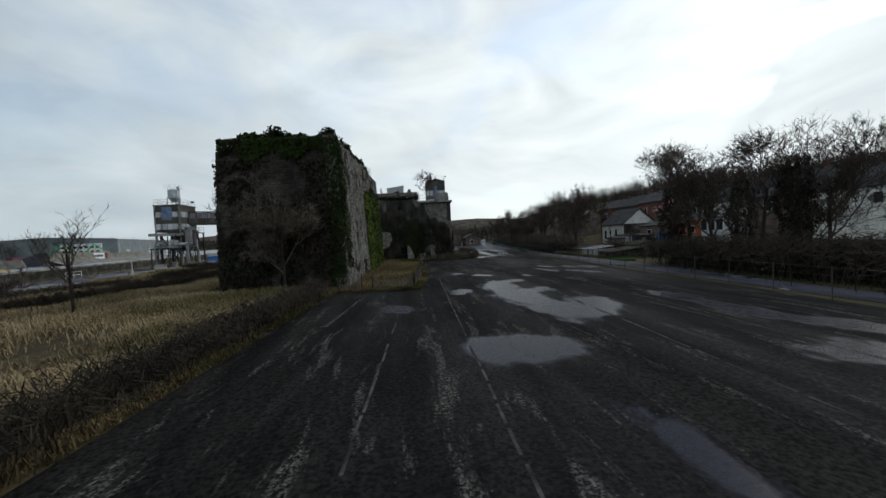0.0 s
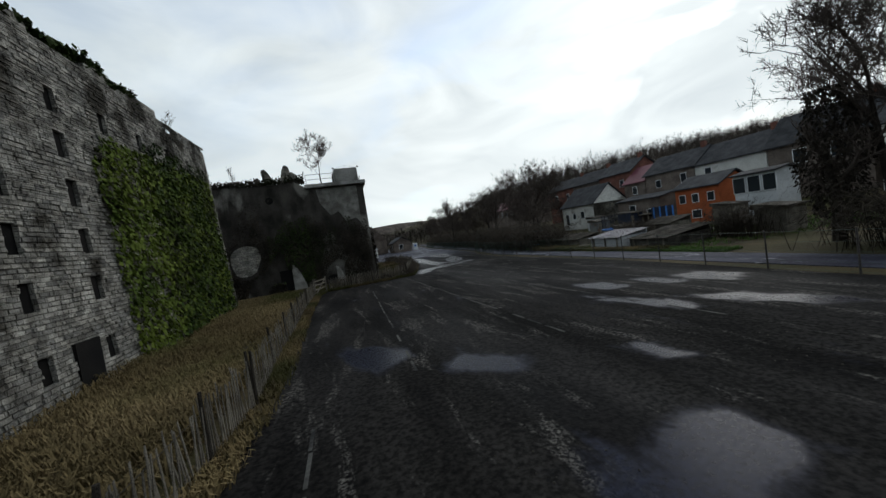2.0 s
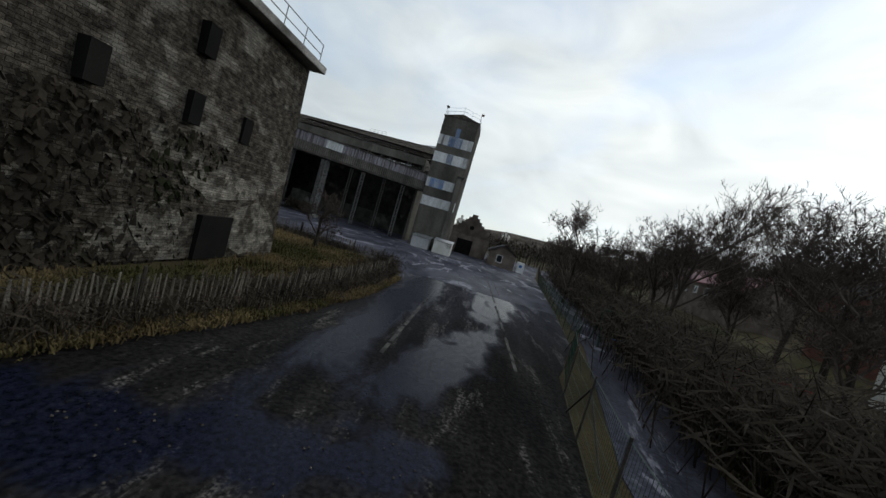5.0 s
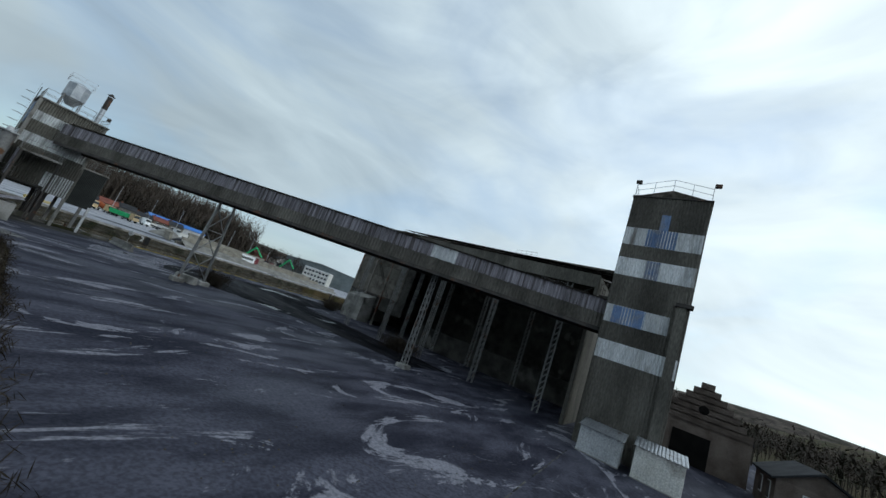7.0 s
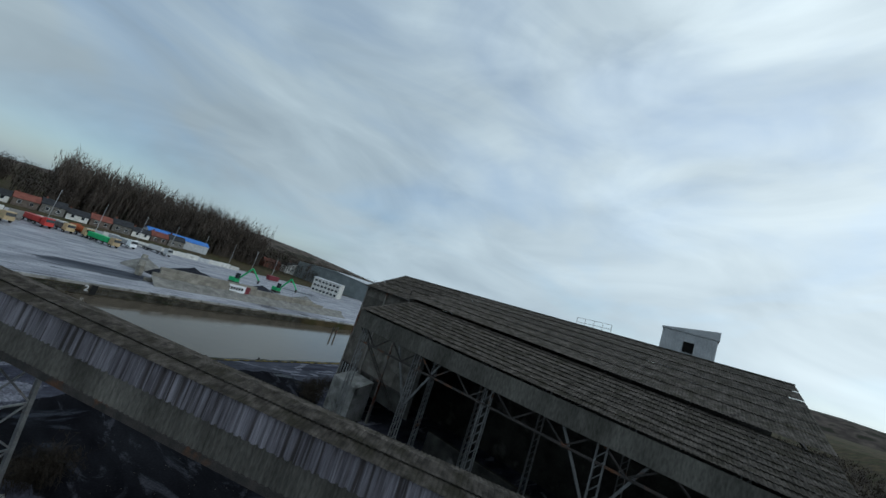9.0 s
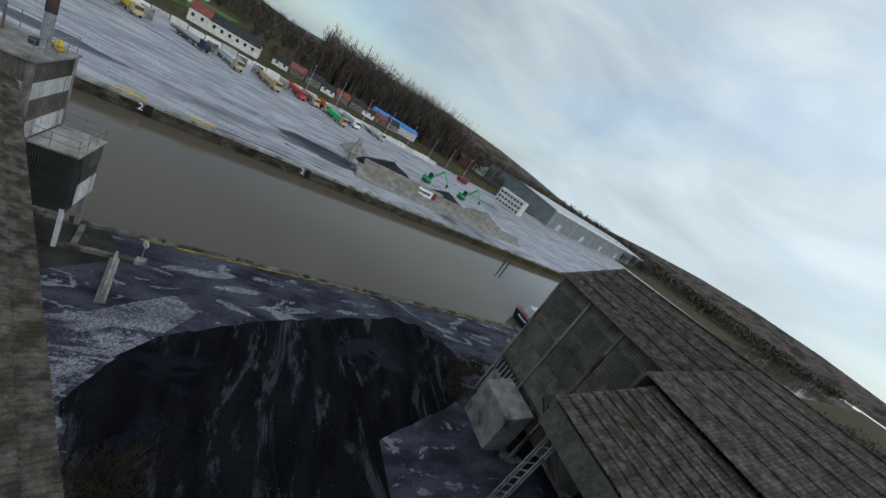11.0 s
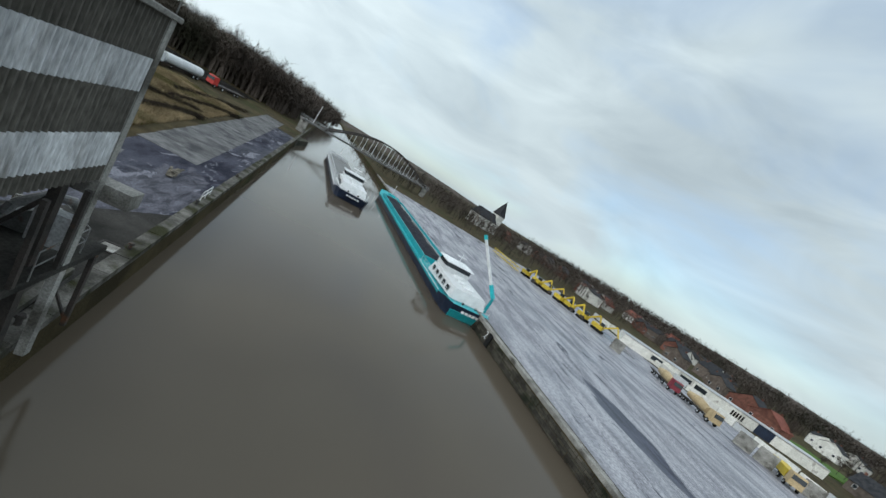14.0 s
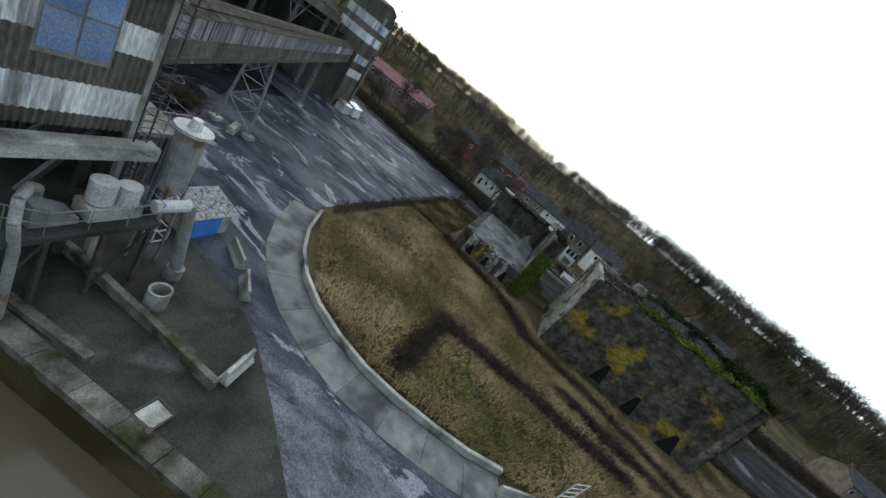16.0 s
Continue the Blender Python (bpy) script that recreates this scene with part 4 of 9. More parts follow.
Geo().hexa([(K2X0, K2Y1 - 1.2, 0), (-1.4, K2Y1 - 1.2, 0), (-1.4, K2Y1, 0), (K2X0, K2Y1, 0)], [(K2X0, K2Y1 - 1.1, 3.2), (-1.4, K2Y1 - 1.1, 4.6), (-1.4, K2Y1 - .1, 4.6), (K2X0, K2Y1 - .1, 3.2)]).link("north_wall", KILNWEST, kiln2)
# ruined west wall, block by block
y = K2Y0 + 2.2
while y < K2Y1 - .3:
    d_ = min(kr.uniform(.7, 1.5), K2Y1 - y)
    o = kr.uniform(-.1, .1)
    Geo().hexa([(K2X0 + o, y, 0), (K2X0 + 1.2, y, 0), (K2X0 + 1.2, y + d_ - .04, 0), (K2X0 + o, y + d_ - .04, 0)], [(K2X0 + .1 + o, y + .05, 2.5 + kr.uniform(-.5, .6)), (K2X0 + 1.1, y, 2.9 + kr.uniform(-.2, .3)), (K2X0 + 1.1, y + d_ - .05, 2.9 + kr.uniform(-.2, .3)), (K2X0 + .1 + o, y + d_ - .1, 2.4 + kr.uniform(-.5, .6))]).link("west_wall_block", kr.choice((KILNWEST, ROUGHSTONE, STONE)), kiln2)
    y += d_
for y in (75.6, 79.0, 81.8):
    Geo().hexa([(K2X0 - .12, y - .5, .2), (K2X0 + .3, y - .5, .2), (K2X0 + .3, y + .5, .2), (K2X0 - .12, y + .5, .2)], [(K2X0 - .06, y - .2, 1.7), (K2X0 + .3, y - .2, 1.7), (K2X0 + .3, y + .2, 1.7), (K2X0 - .06, y + .2, 1.7)]).link("arch_opening", SHADEBLACK, kiln2, "arched opening, its shade painted as a black block")
Geo().hexa([(K2X0 + .6, K2Y0 + 2, 1.5), (-1.5, K2Y0 + 2, 1.5), (-1.3, K2Y1 - 1, 1.5), (K2X0 + .6, K2Y1 - 1, 1.5)], [(K2X0 + .6, K2Y0 + 2, 2.95), (-1.5, K2Y0 + 2, 4.7), (-1.3, K2Y1 - 1, 4.7), (K2X0 + .6, K2Y1 - 1, 2.95)]).link("sunk_floor", CONCROAD, kiln2, "pale wet slab inside the ruin")
# cornice slab and box over the south-east corner
Geo().prism([(-4.8, K2Y0 - .2), (K2X1 + .25, K2Y0 - .2), (K2X1 + .9, K2Y1 + .1), (-1.0, K2Y1 + .1), (-1.4, K2Y0 + 2.6), (-4.8, K2Y0 + 2.6)], K2H - .85, K2H - .52).link("concrete_slab", CONC, kiln2, "stained concrete cornice slab", bevel=0.03)
Geo().box(-2.05, K2Y0 - .12, K2H - .52, .05, K2Y0 + 2.3, K2H + .7).link("roof_tank", CONC, kiln2, "square concrete roof box", bevel=0.05)


def broken_stub(x, h, lean, w_):
    """A ragged lump of masonry left standing on the wall's top."""
    n = 7
    rings = []
    for k, (f, r0) in enumerate(((0, 1.0), (.45, .85), (.8, .7), (1.0, .35))):
        rings.append([(x + lean * f + w_ * r0 * math.cos(6.283 * j / n) * kr.uniform(.8, 1.15), K2Y0 + .8 + .4 * r0 * math.sin(6.283 * j / n), K2H - .25 + 1.35 * h * f + kr.uniform(-.06, .06)) for j in range(n)])
    gg = Geo()
    for lo, hi in zip(rings, rings[1:]):
        gg.hexa(lo, hi)
    gg.link("broken_stub", STONEDARK, kiln2, "jagged lump of broken masonry")


for x, h, lean, w_ in ((-8.6, .6, -.05, .32), (-7.7, 1.15, -.35, .45), (-6.35, 1.3, .15, .5), (-5.45, .85, -.3, .42)):
    broken_stub(x, h, lean, w_)
rail(kiln2, [(-4.6, K2Y0 + .1, K2H - .52), (-2.1, K2Y0 + .1, K2H - .52)], 0.9)
rail(kiln2, [(K2X1 + .1, K2Y0 + 2.4, K2H - .52), (K2X1 + .6, K2Y1 - .2, K2H - .52)], 0.9)
Geo().tube((-4.95, K2Y0 + .4, K2H - .2), (-4.7, K2Y0 + .3, K2H + .75), .05, n=6).link("stub_pipe", STEELDARK, kiln2)
# this block's doors and arches are black solids carrying painted shade
Geo().box(-8.0, K2Y0 - .05, 0, -6.95, K2Y0 + .4, 2.2).link("doorway", SHADEBLACK, kiln2, "doorway, its shade painted as a black block")
for x0, x1, h, th in ((-6.95, -5.8, 2.6, .5), (-3.2, -2.35, 1.9, .4)):
    n = 8
    pts = [(x0, 0)] + [(x0 + (x1 - x0) * (k / n), h * math.cos(k / n * math.pi / 2) ** .8) for k in range(n)] + [(x1, 0)]
    Geo().hexa([(x, K2Y0 + .3, z) for x, z in pts], [(x, K2Y0 - th + .12 * z, z) for x, z in pts]).link("buttress", RENDER_W, kiln2, "pale curved remains of an arch")
Geo().tube((-3.6, K2Y0 - .02, .6), (-3.6, K2Y0 + .3, .6), .55, n=14).link("arch_opening", SHADEBLACK, kiln2)
Geo().tube((-7.9, K2Y0 + .2, 8.5), (-7.9, K2Y0 + .45, 8.5), .32, n=12).link("round_opening", SHADEBLACK, kiln2)
pts = [(-10.5 + 1.15 * math.cos(a) * (1 + .1 * math.sin(3 * a)) + .15 * math.sin(a), 3.5 + 1.5 * math.sin(a) * (1 + .12 * math.cos(2 * a))) for a in [k * math.pi / 8 for k in range(16)]]
Geo().hexa([(x, K2Y0 + .3, z) for x, z in pts], [(x, K2Y0 - .06 + .02 * z, z) for x, z in pts]).link("bricked_arch", PALEBLOCK, kiln2, "pale bricked-up arch")
pts = [(-3.9, 9.15), (-3.7, 7.8), (-2.9, 6.6), (-2.2, 6.9), (-1.6, 5.9), (-.7, 6.1), (-.25, 5.6), (-.2, 9.15)]
Geo().hexa([(x, K2Y0 + .4, z) for x, z in pts], [(x, K2Y0 + .03 + .02 * z, z) for x, z in pts]).link("render_patch", RENDER_W, kiln2, "pale patch of render")
Geo().hexa([(0.0, K2Y0 + .3, .1), (.45, K2Y1 - .2, .1), (.1, K2Y1 - .3, K2H - .95), (-.3, K2Y0 + .3, K2H - .95)], [(.5, K2Y0 + .3, .1), (1.02, K2Y1 - .1, .1), (.65, K2Y1 - .2, K2H - .95), (.14, K2Y0 + .3, K2H - .95)]).link("side_render", ROUGHSTONE, kiln2, "rough rubble face with scraps of pale render")
# black boxes through the side wall paint the shade of its openings
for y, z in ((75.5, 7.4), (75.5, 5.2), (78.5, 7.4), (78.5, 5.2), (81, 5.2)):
    Geo().box(-.1, y - .24, z - .5, .78, y + .24, z + .5).link("window_opening", SHADEBLACK, kiln2)
Geo().box(0, 79.6, .1, .98, 81.2, 1.75).link("doorway", SHADEBLACK, kiln2)
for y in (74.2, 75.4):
    Geo().box(0, y - .2, .3, .62, y + .2, 1.4).link("window_opening", SHADEBLACK, kiln2)


kr2 = random.Random(9)


def k2_side(y, z):
    """How far east the side wall stands."""
    return .5 + (y - 72.1) / 12.2 * .52 - z / 9.1 * .37


for ya, za, ry_, rz_ in ((82.6, 1.35, 1.6, 1.2), (80.6, 2.9, 2.2, .55), (78.2, 1.2, .9, .8)):
    pts = [(ya + ry_ * math.cos(.393 * k) * kr2.uniform(.75, 1.15), za + rz_ * math.sin(.393 * k) * kr2.uniform(.75, 1.15)) for k in range(16)]
    pts = [(min(84.1, max(72.4, y)), max(.15, z)) for y, z in pts]
    Geo().hexa([(k2_side(y, z) - .15, y, z) for y, z in pts], [(k2_side(y, z) + .035, y, z) for y, z in pts]).link("lime_patch", LIMESTONE, kiln2, "pale limewashed coursed stones")


# ---- the silo tower ----
TX0, TX1, TY0, TY1, TH = 0.4, 5.8, 122.3, 128.8, 20.6
tower = thing("elevator_tower", "tall narrow elevator tower clad in corrugated sheets", "tower")
Geo().hexa([(TX0, TY0, 0), (TX1, TY0, 0), (TX1, TY1, 0), (TX0, TY1, 0)], [(TX0, TY0, TH), (TX1, TY0, TH), (TX1, TY1, TH), (TX0, TY1, TH)]).link("core", SHEET, tower)
bands = [(0.0, 6.6, SHEET), (6.6, 8.0, SHEETW), (8.0, 9.5, SHEET), (9.5, 10.9, SHEETW), (10.9, 13.5, SHEET), (13.5, 15.0, SHEETW), (15.0, 16.2, SHEET), (16.2, 17.7, SHEETW), (17.7, 20.6, SHEET)]
for i, (z0, z1, m) in enumerate(bands):
    sheet(Geo(), (TX0, TY0), (TX1 - (1.0 if i == 3 else 0), TY0), z0, z1 + .04, pitch=.21, amp=.05, out=.02 + (.012 if m is SHEETW else 0)).link("cladding_sheet", m, tower, "dirty white sheet band" if m is SHEETW else "")
    mw = m if i in (5, 7) or m is SHEET else SHEET
    sheet(Geo(), (TX0, TY1), (TX0, TY0), z0, z1 + .04, pitch=.21, amp=.05, out=.02).link("cladding_sheet", mw, tower)
    sheet(Geo(), (TX1, TY0), (TX1, TY1), z0, z1 + .04, pitch=.21, amp=.05, out=.02).link("cladding_sheet", SHEET, tower)
    sheet(Geo(), (TX1, TY1), (TX0, TY1), z0, z1 + .04, pitch=.21, amp=.05, out=.02).link("cladding_sheet", SHEET, tower)
for x0, x1, z0, z1 in ((2.0, 4.1, 16.2, 17.7), (2.75, 3.4, 17.7, 19.1), (2.5, 3.4, 13.5, 15.0), (0.9, 3.2, 9.5, 10.9)):
    sheet(Geo(), (x0, TY0), (x1, TY0), z0, z1, out=.075).link("blue_pane", SHEETB, tower, "blue translucent sheet")
Geo().hexa([(TX0 - .15, TY0 - .15, TH), (TX1 + .15, TY0 - .15, TH), (TX1 + .15, TY1 + .15, TH), (TX0 - .15, TY1 + .15, TH)], [(TX0 - .15, TY0 - .15, TH + .1), (TX1 + .15, TY0 - .15, TH + .1), (TX1 + .15, TY1 + .15, TH + .1), (TX0 - .15, TY1 + .15, TH + .1)]).link("eaves_board", STEELDARK, tower)
mid = (TX0 + TX1) / 2
Geo().hexa([(TX0, TY0, TH + .1), (TX1, TY0, TH + .1), (TX1, TY1, TH + .1), (TX0, TY1, TH + .1)], [(mid - .02, TY0, TH + .8), (mid + .02, TY0, TH + .8), (mid + .02, TY1, TH + .8), (mid - .02, TY1, TH + .8)]).link("roof", ROOFING, tower)
rail(tower, [(TX0, TY1, TH + .1), (TX0, TY0, TH + .1)], 1.05, GALV, 1.3)
rail(tower, [(TX0, TY0, TH + .1), (mid, TY0, TH + .75), (TX1, TY0, TH + .1)], 1.05, GALV, 1.3)
rail(tower, [(TX1, TY0, TH + .1), (TX1, TY1, TH + .1)], 1.05, GALV, 1.3)
for z in (0, 1):
    Geo().box(TX0 - .1 + 5.5 * z, TY0 - .35, TH + 1.15, TX0 + .35 + 5.5 * z, TY0 - .1, TH + 1.45).link("floodlight", STEELDARK, tower, bevel=.03)
lad = Geo()
for y in (127.2, 127.65):
    lad.tube((TX0 - .18, y, 12.5), (TX0 - .18, y, TH + 1.1), .02, n=5)
for k in range(28):
    lad.tube((TX0 - .18, 127.2, 12.7 + .3 * k), (TX0 - .18, 127.65, 12.7 + .3 * k), .014, n=4)
lad.link("ladder", GALV, tower)
for k in range(9):
    cage = Geo()
    z = 13.8 + k * .85
    ring = [(TX0 - .2 - .62 * math.sin(a), 127.42 + .42 * math.cos(a), z) for a in [j * math.pi / 6 for j in range(7)]]
    for p, q in zip(ring, ring[1:]):
        cage.tube(p, q, .014, n=4)
    cage.link("cage_hoop", GALV, tower)
Geo().box(TX0 - 1.6, 126.6, 12.1, TX0 + .02, 129.0, 12.35).link("balcony", STEELDARK, tower, bevel=.02)
rail(tower, [(TX0 - 1.55, 129, 12.35), (TX0 - 1.55, 126.6, 12.35), (TX0, 126.6, 12.35)], 1.0, STEELDARK, 1.2)
Geo().box(TX1 - .75, TY0 - .6, 0, TX1 - .15, TY0 - .02, 11.8).link("downpipe_duct", SHEET, tower)
Geo().box(TX1 - .85, TY0 - .7, 11.8, TX1 + .25, TY0 - .02, 12.05).link("duct_cap", STEELDARK, tower)


def small_shed(x, y, w_, d, h, mat, label):
    t = thing("metal_cabin", label, "cabin", (x, y, 0))
    g2 = sheet(Geo(), (0, 0), (w_, 0), .1, h, .2, .03)
    sheet(g2, (w_, 0), (w_, d), .1, h, .2, .03)
    sheet(g2, (0, d), (0, 0), .1, h, .2, .03)
    sheet(g2, (w_, d), (0, d), .1, h, .2, .03)
    g2.link("wall", mat, t)
    slope(Geo(), (-.15, -.15, h), (w_ + .15, -.15, h), (-.15, d + .15, h + .35), (w_ + .15, d + .15, h + .35)).link("roof", GALV, t)
    Geo().box(-.05, -.05, 0, w_ + .05, d + .05, .1).link("base", CONC, t)
    return t


small_shed(1.2, 119.6, 2.6, 2.0, 1.7, LIGHTGREY, "small blue-grey corrugated cabin at the tower's foot")
small_shed(4.6, 119.2, 2.6, 2.4, 1.9, WHITEWALL, "small whitish metal cabin at the tower's foot")

# ---- the conveyor gallery ----
GA, GB = Vector((0.4, 124.6, 8.9)), Vector((-54.0, 97.6, 9.0))
gal = thing("conveyor_gallery", "long enclosed conveyor bridge clad in corrugated sheets", "conveyor bridge")
d = (GB - GA).normalized()
s = Vector((-d.y, d.x, 0)).normalized()          # towards the south
if s.y > 0:
    s = -s
HW, GH = 1.15, 2.3
for side, up in ((1, 1), (-1, 1)):
    a, b = GA + s * HW * side, GB + s * HW * side
    p, q = ((a.x, a.y), (b.x, b.y))
    if side > 0:
        p, q = q, p
    n = 26
    for k in range(n):
        u0, u1 = k / n, (k + 1) / n
        pa = (p[0] + (q[0] - p[0]) * u0, p[1] + (q[1] - p[1]) * u0)
        pb = (p[0] + (q[0] - p[0]) * u1, p[1] + (q[1] - p[1]) * u1)
        sheet(Geo(), pa, pb, 8.95, 10.15, .26, .05, .02).link("lower_sheet", SHEET, gal)
        sheet(Geo(), pa, pb, 10.1, 11.3, .34, .055, .05).link("upper_sheet", SHEETG if rng.random() < .93 else SHEETW, gal)
a0, b0 = GA, GB
core = Geo()
core.hexa([GA + s * (HW - .05), GA - s * (HW - .05), GB - s * (HW - .05), GB + s * (HW - .05)], [GA + s * (HW - .05) + Vector((0, 0, 2.3)), GA - s * (HW - .05) + Vector((0, 0, 2.3)), GB - s * (HW - .05) + Vector((0, 0, 2.3)), GB + s * (HW - .05) + Vector((0, 0, 2.3))])
core.link("inner_body", SHEET, gal)
up = Vector((0, 0, 1))
for side in (1, -1):
    e0, e1 = GA + s * (HW + .2) * side + up * 2.3, GB + s * (HW + .2) * side + up * 2.3
    r0, r1 = GA + up * 2.72, GB + up * 2.72
    if side > 0:
        roof_courses("roof_course", ROOFING, gal, e1, e0, r1, r0, 2)
    else:
        roof_courses("roof_course", ROOFING, gal, e0, e1, r0, r1, 2)
for side in (1, -1):
    Geo().bar(GA + s * HW * side - up * .12, GB + s * HW * side - up * .12, .22, .3).link("girder", STEELDARK, gal)


def trestle(c, spread, wide, top, name="trestle"):
    t = thing("steel_trestle", "lattice steel trestle carrying the conveyor bridge, on a concrete block", "trestle")
    feet = [Vector(c) + s * wide * k for k in (1, -1)]
    heads = [Vector((c[0], c[1], top)) + s * 1.0 * k for k in (1, -1)]
    for f, h in zip(feet, heads):
        Geo().bar(f, h, .2).link("leg", STEEL, t)
    for lo, hi in ((.08, .36), (.36, .64), (.64, .92)):
        for i, j in ((0, 1),):
            Geo().bar(feet[i].lerp(heads[i], lo), feet[j].lerp(heads[j], hi), .08).link("brace", STEEL, t)
            Geo().bar(feet[j].lerp(heads[j], lo), feet[i].lerp(heads[i], hi), .08).link("brace", STEEL, t)
            Geo().bar(feet[i].lerp(heads[i], hi), feet[j].lerp(heads[j], hi), .09).link("brace", STEEL, t)
    for f in feet:
        Geo().box(f.x - .5, f.y - .5, -.02, f.x + .5, f.y + .5, .45).link("concrete_foot", CONC, t, bevel=.04)
    return t


trestle((-34.5, 107.7, 0), .7, 1.65, 8.8)
LCX, LCY = -13.5, 117.8
lc = thing("lattice_column", "slender lattice steel column propping the conveyor bridge", "column", (0, 0, 0))
for k in range(4):
    ox, oy = (-.22, .22)[k % 2], (-.22, .22)[k // 2]
    Geo().bar((LCX + ox, LCY + oy, 0), (LCX + ox * .8, LCY + oy * .8, 8.9), .07).link("chord", STEEL, lc)
for k in range(14):
    z = .2 + k * .62
    for o in (-.2, .2):
        Geo().bar((LCX - .2, LCY + o, z), (LCX + .2, LCY + o, z + .6), .04).link("lacing", STEEL, lc)
        Geo().bar((LCX + o, LCY + .2, z), (LCX + o, LCY - .2, z + .6), .04).link("lacing", STEEL, lc)
Geo().box(LCX - .5, LCY - .5, -.02, LCX + .5, LCY + .5, .4).link("concrete_foot", CONC, lc, bevel=.04)
jb = thing("concrete_block", "pale concrete block lying by the trestle", "block")
Geo().hexa([(-35.4, 106.4, 0), (-33.6, 107.6, 0), (-34.0, 108.2, 0), (-35.8, 107.0, 0)], [(-35.35, 106.5, .75), (-33.7, 107.6, .75), (-34.0, 108.1, .75), (-35.7, 107.0, .75)]).link("block", CONC, jb, bevel=.03)

# ---- the hall ----
HX0, HX1 = -48.2, -1.5
hall = thing("storage_hall", "large open storage hall with steel columns and mossy corrugated roofs", "hall")
RY, RZ, SY, SZ, NY = 147.5, 19.9, 140.5, 16.5, 154.5
RE = 20.6                                         # the ridge climbs eastwards
RM = RZ + (RE - RZ) * 14 / 46
roof_courses("roof_course", ROOFING, hall, (HX0 - .4, SY - .4, SZ), (-34, SY - .4, SZ), (HX0 - .4, RY, RZ), (-34, RY, RM), 5, "mossy corrugated roof sheets")
roof_courses("roof_course", ROOFING, hall, (-34.2, 133.8, 17.0), (HX1, 133.8, 16.5), (-34.2, RY, RM), (HX1, RY, RE), 6)
roof_courses("new_roof_course", ROOFNEW, hall, (-26, 141, 17.95), (-12, 141, 17.7), (-26, 147.4, 19.1), (-12, 147.4, 18.82), 2, "newer pale grey roof sheets")
roof_courses("roof_course", ROOFING, hall, (HX1, NY, SZ), (HX0 - .3, NY, SZ), (HX1, RY, RE), (HX0 - .3, RY, RZ), 5)
roof_courses("lean_to_course", ROOFING, hall, (-33.4, 126.9, 14.7), (HX1, 126.9, 14.4), (-33.4, 134.2, 16.8), (HX1, 134.2, 16.3), 9, "mossy lean-to roof in overlapping courses")
Geo().bar((HX0 - .3, RY, RZ + .06), (HX1, RY, RE + .06), .4, .12).link("ridge_cap", ROOFING, hall)
Geo().bar((HX0 - .4, SY - .5, SZ + .05), (-34, SY - .5, SZ + .05), .14, .12).link("gutter", STEELDARK, hall)
Geo().tube((-41, SY + 1.2, SZ + .3), (-41, SY + 1.2, SZ + 1.3), .1, n=8).link("vent_pipe", STEELDARK, hall)
Geo().hexa([(-33.2, 126.95, 13.2), (HX1, 126.95, 13.0), (HX1, 127.15, 13.0), (-33.2, 127.15, 13.2)], [(-33.2, 126.95, 14.6), (HX1, 126.95, 14.3), (HX1, 127.15, 14.3), (-33.2, 127.15, 14.6)]).link("fascia", SHEET, hall, "grimy fascia board under the lean-to roof")
Geo().hexa([(-33.3, 127.2, 13.2), (-33.1, 127.2, 13.2), (-33.1, 134, 13.2), (-33.3, 134, 13.2)], [(-33.3, 127.2, 14.6), (-33.1, 127.2, 14.6), (-33.1, 134, 16.6), (-33.3, 134, 16.6)]).link("lean_to_end", SHEET, hall)
Geo().hexa([(-34.2, 133.8, 13.2), (-34, 133.8, 13.2), (-34, SY, 13.2), (-34.2, SY, 13.2)], [(-34.2, 133.8, 16.9), (-34, 133.8, 16.9), (-34, SY, 17.9), (-34.2, SY, 17.9)]).link("clerestory_end", SHEET, hall)
# panelled wall of the closed bay: flat boards below, corrugated sheets above, rusty posts between
rows_ = [(5.5, 7.2, 0), (7.24, 9.0, 0), (9.04, 11.1, 1), (11.14, 13.2, 1), (13.24, 15.1, 1), (15.14, 16.45, 1)]
for k in range(3):
    x0, x1 = HX0 + .2 + k * 4.1, HX0 + 4.1 + k * 4.1
    for j, (z0, z1, ribbed) in enumerate(rows_):
        if ribbed:
            sheet(Geo(), (x0, SY), (x1, SY), z0, z1, .22, .045, .02).link("ribbed_panel", PANEL if j % 2 else SHEET, hall, "grey corrugated wall sheet")
        else:
            xm = (x0 + x1) / 2
            Geo().box(x0, SY - .04, z0, xm - .02, SY + .1, z1).link("wall_panel", PANEL, hall)
            Geo().box(xm + .02, SY - .04, z0, x1, SY + .1, z1).link("wall_panel", PANEL, hall)
    Geo().box(x0 - .24, SY - .2, 0, x0 - .02, SY + .2, SZ).link("column", RUSTPOST, hall, "grey post flaking to red rust")
Geo().box(HX0, SY - .12, 5.25, -35.9, SY + .12, 5.46).link("wall_beam", STEELDARK, hall)
for k in range(7):
    Geo().box(HX0 + .3 + k * .55, SY - .06, 3.7, HX0 + .38 + k * .55, SY + .1, 5.25).link("vent_slat", LIGHTGREY, hall)
Geo().box(HX0, SY, 0, HX0 + 4, SY + .15, 3.7).link("plinth_wall", CONC, hall)
# dark backing: the bay's inner shade is put into its colour
Geo().box(HX0 + .2, SY + .12, 3.0, -34.2, SY + .3, SZ).link("bay_wall", GRIMESHADE, hall)
Geo().hexa([(-45.2, SY - 3.2, 0), (-40.6, SY - 3.2, 0), (-40.6, SY - .3, 0), (-45.2, SY - .3, 0)], [(-45.2, SY - 3.2, 4.2), (-40.6, SY - 3.2, 4.2), (-40.6, SY - .3, 5.0), (-45.2, SY - .3, 5.0)]).link("concrete_bin", CONC, hall, "pale concrete bin wall", bevel=.04)
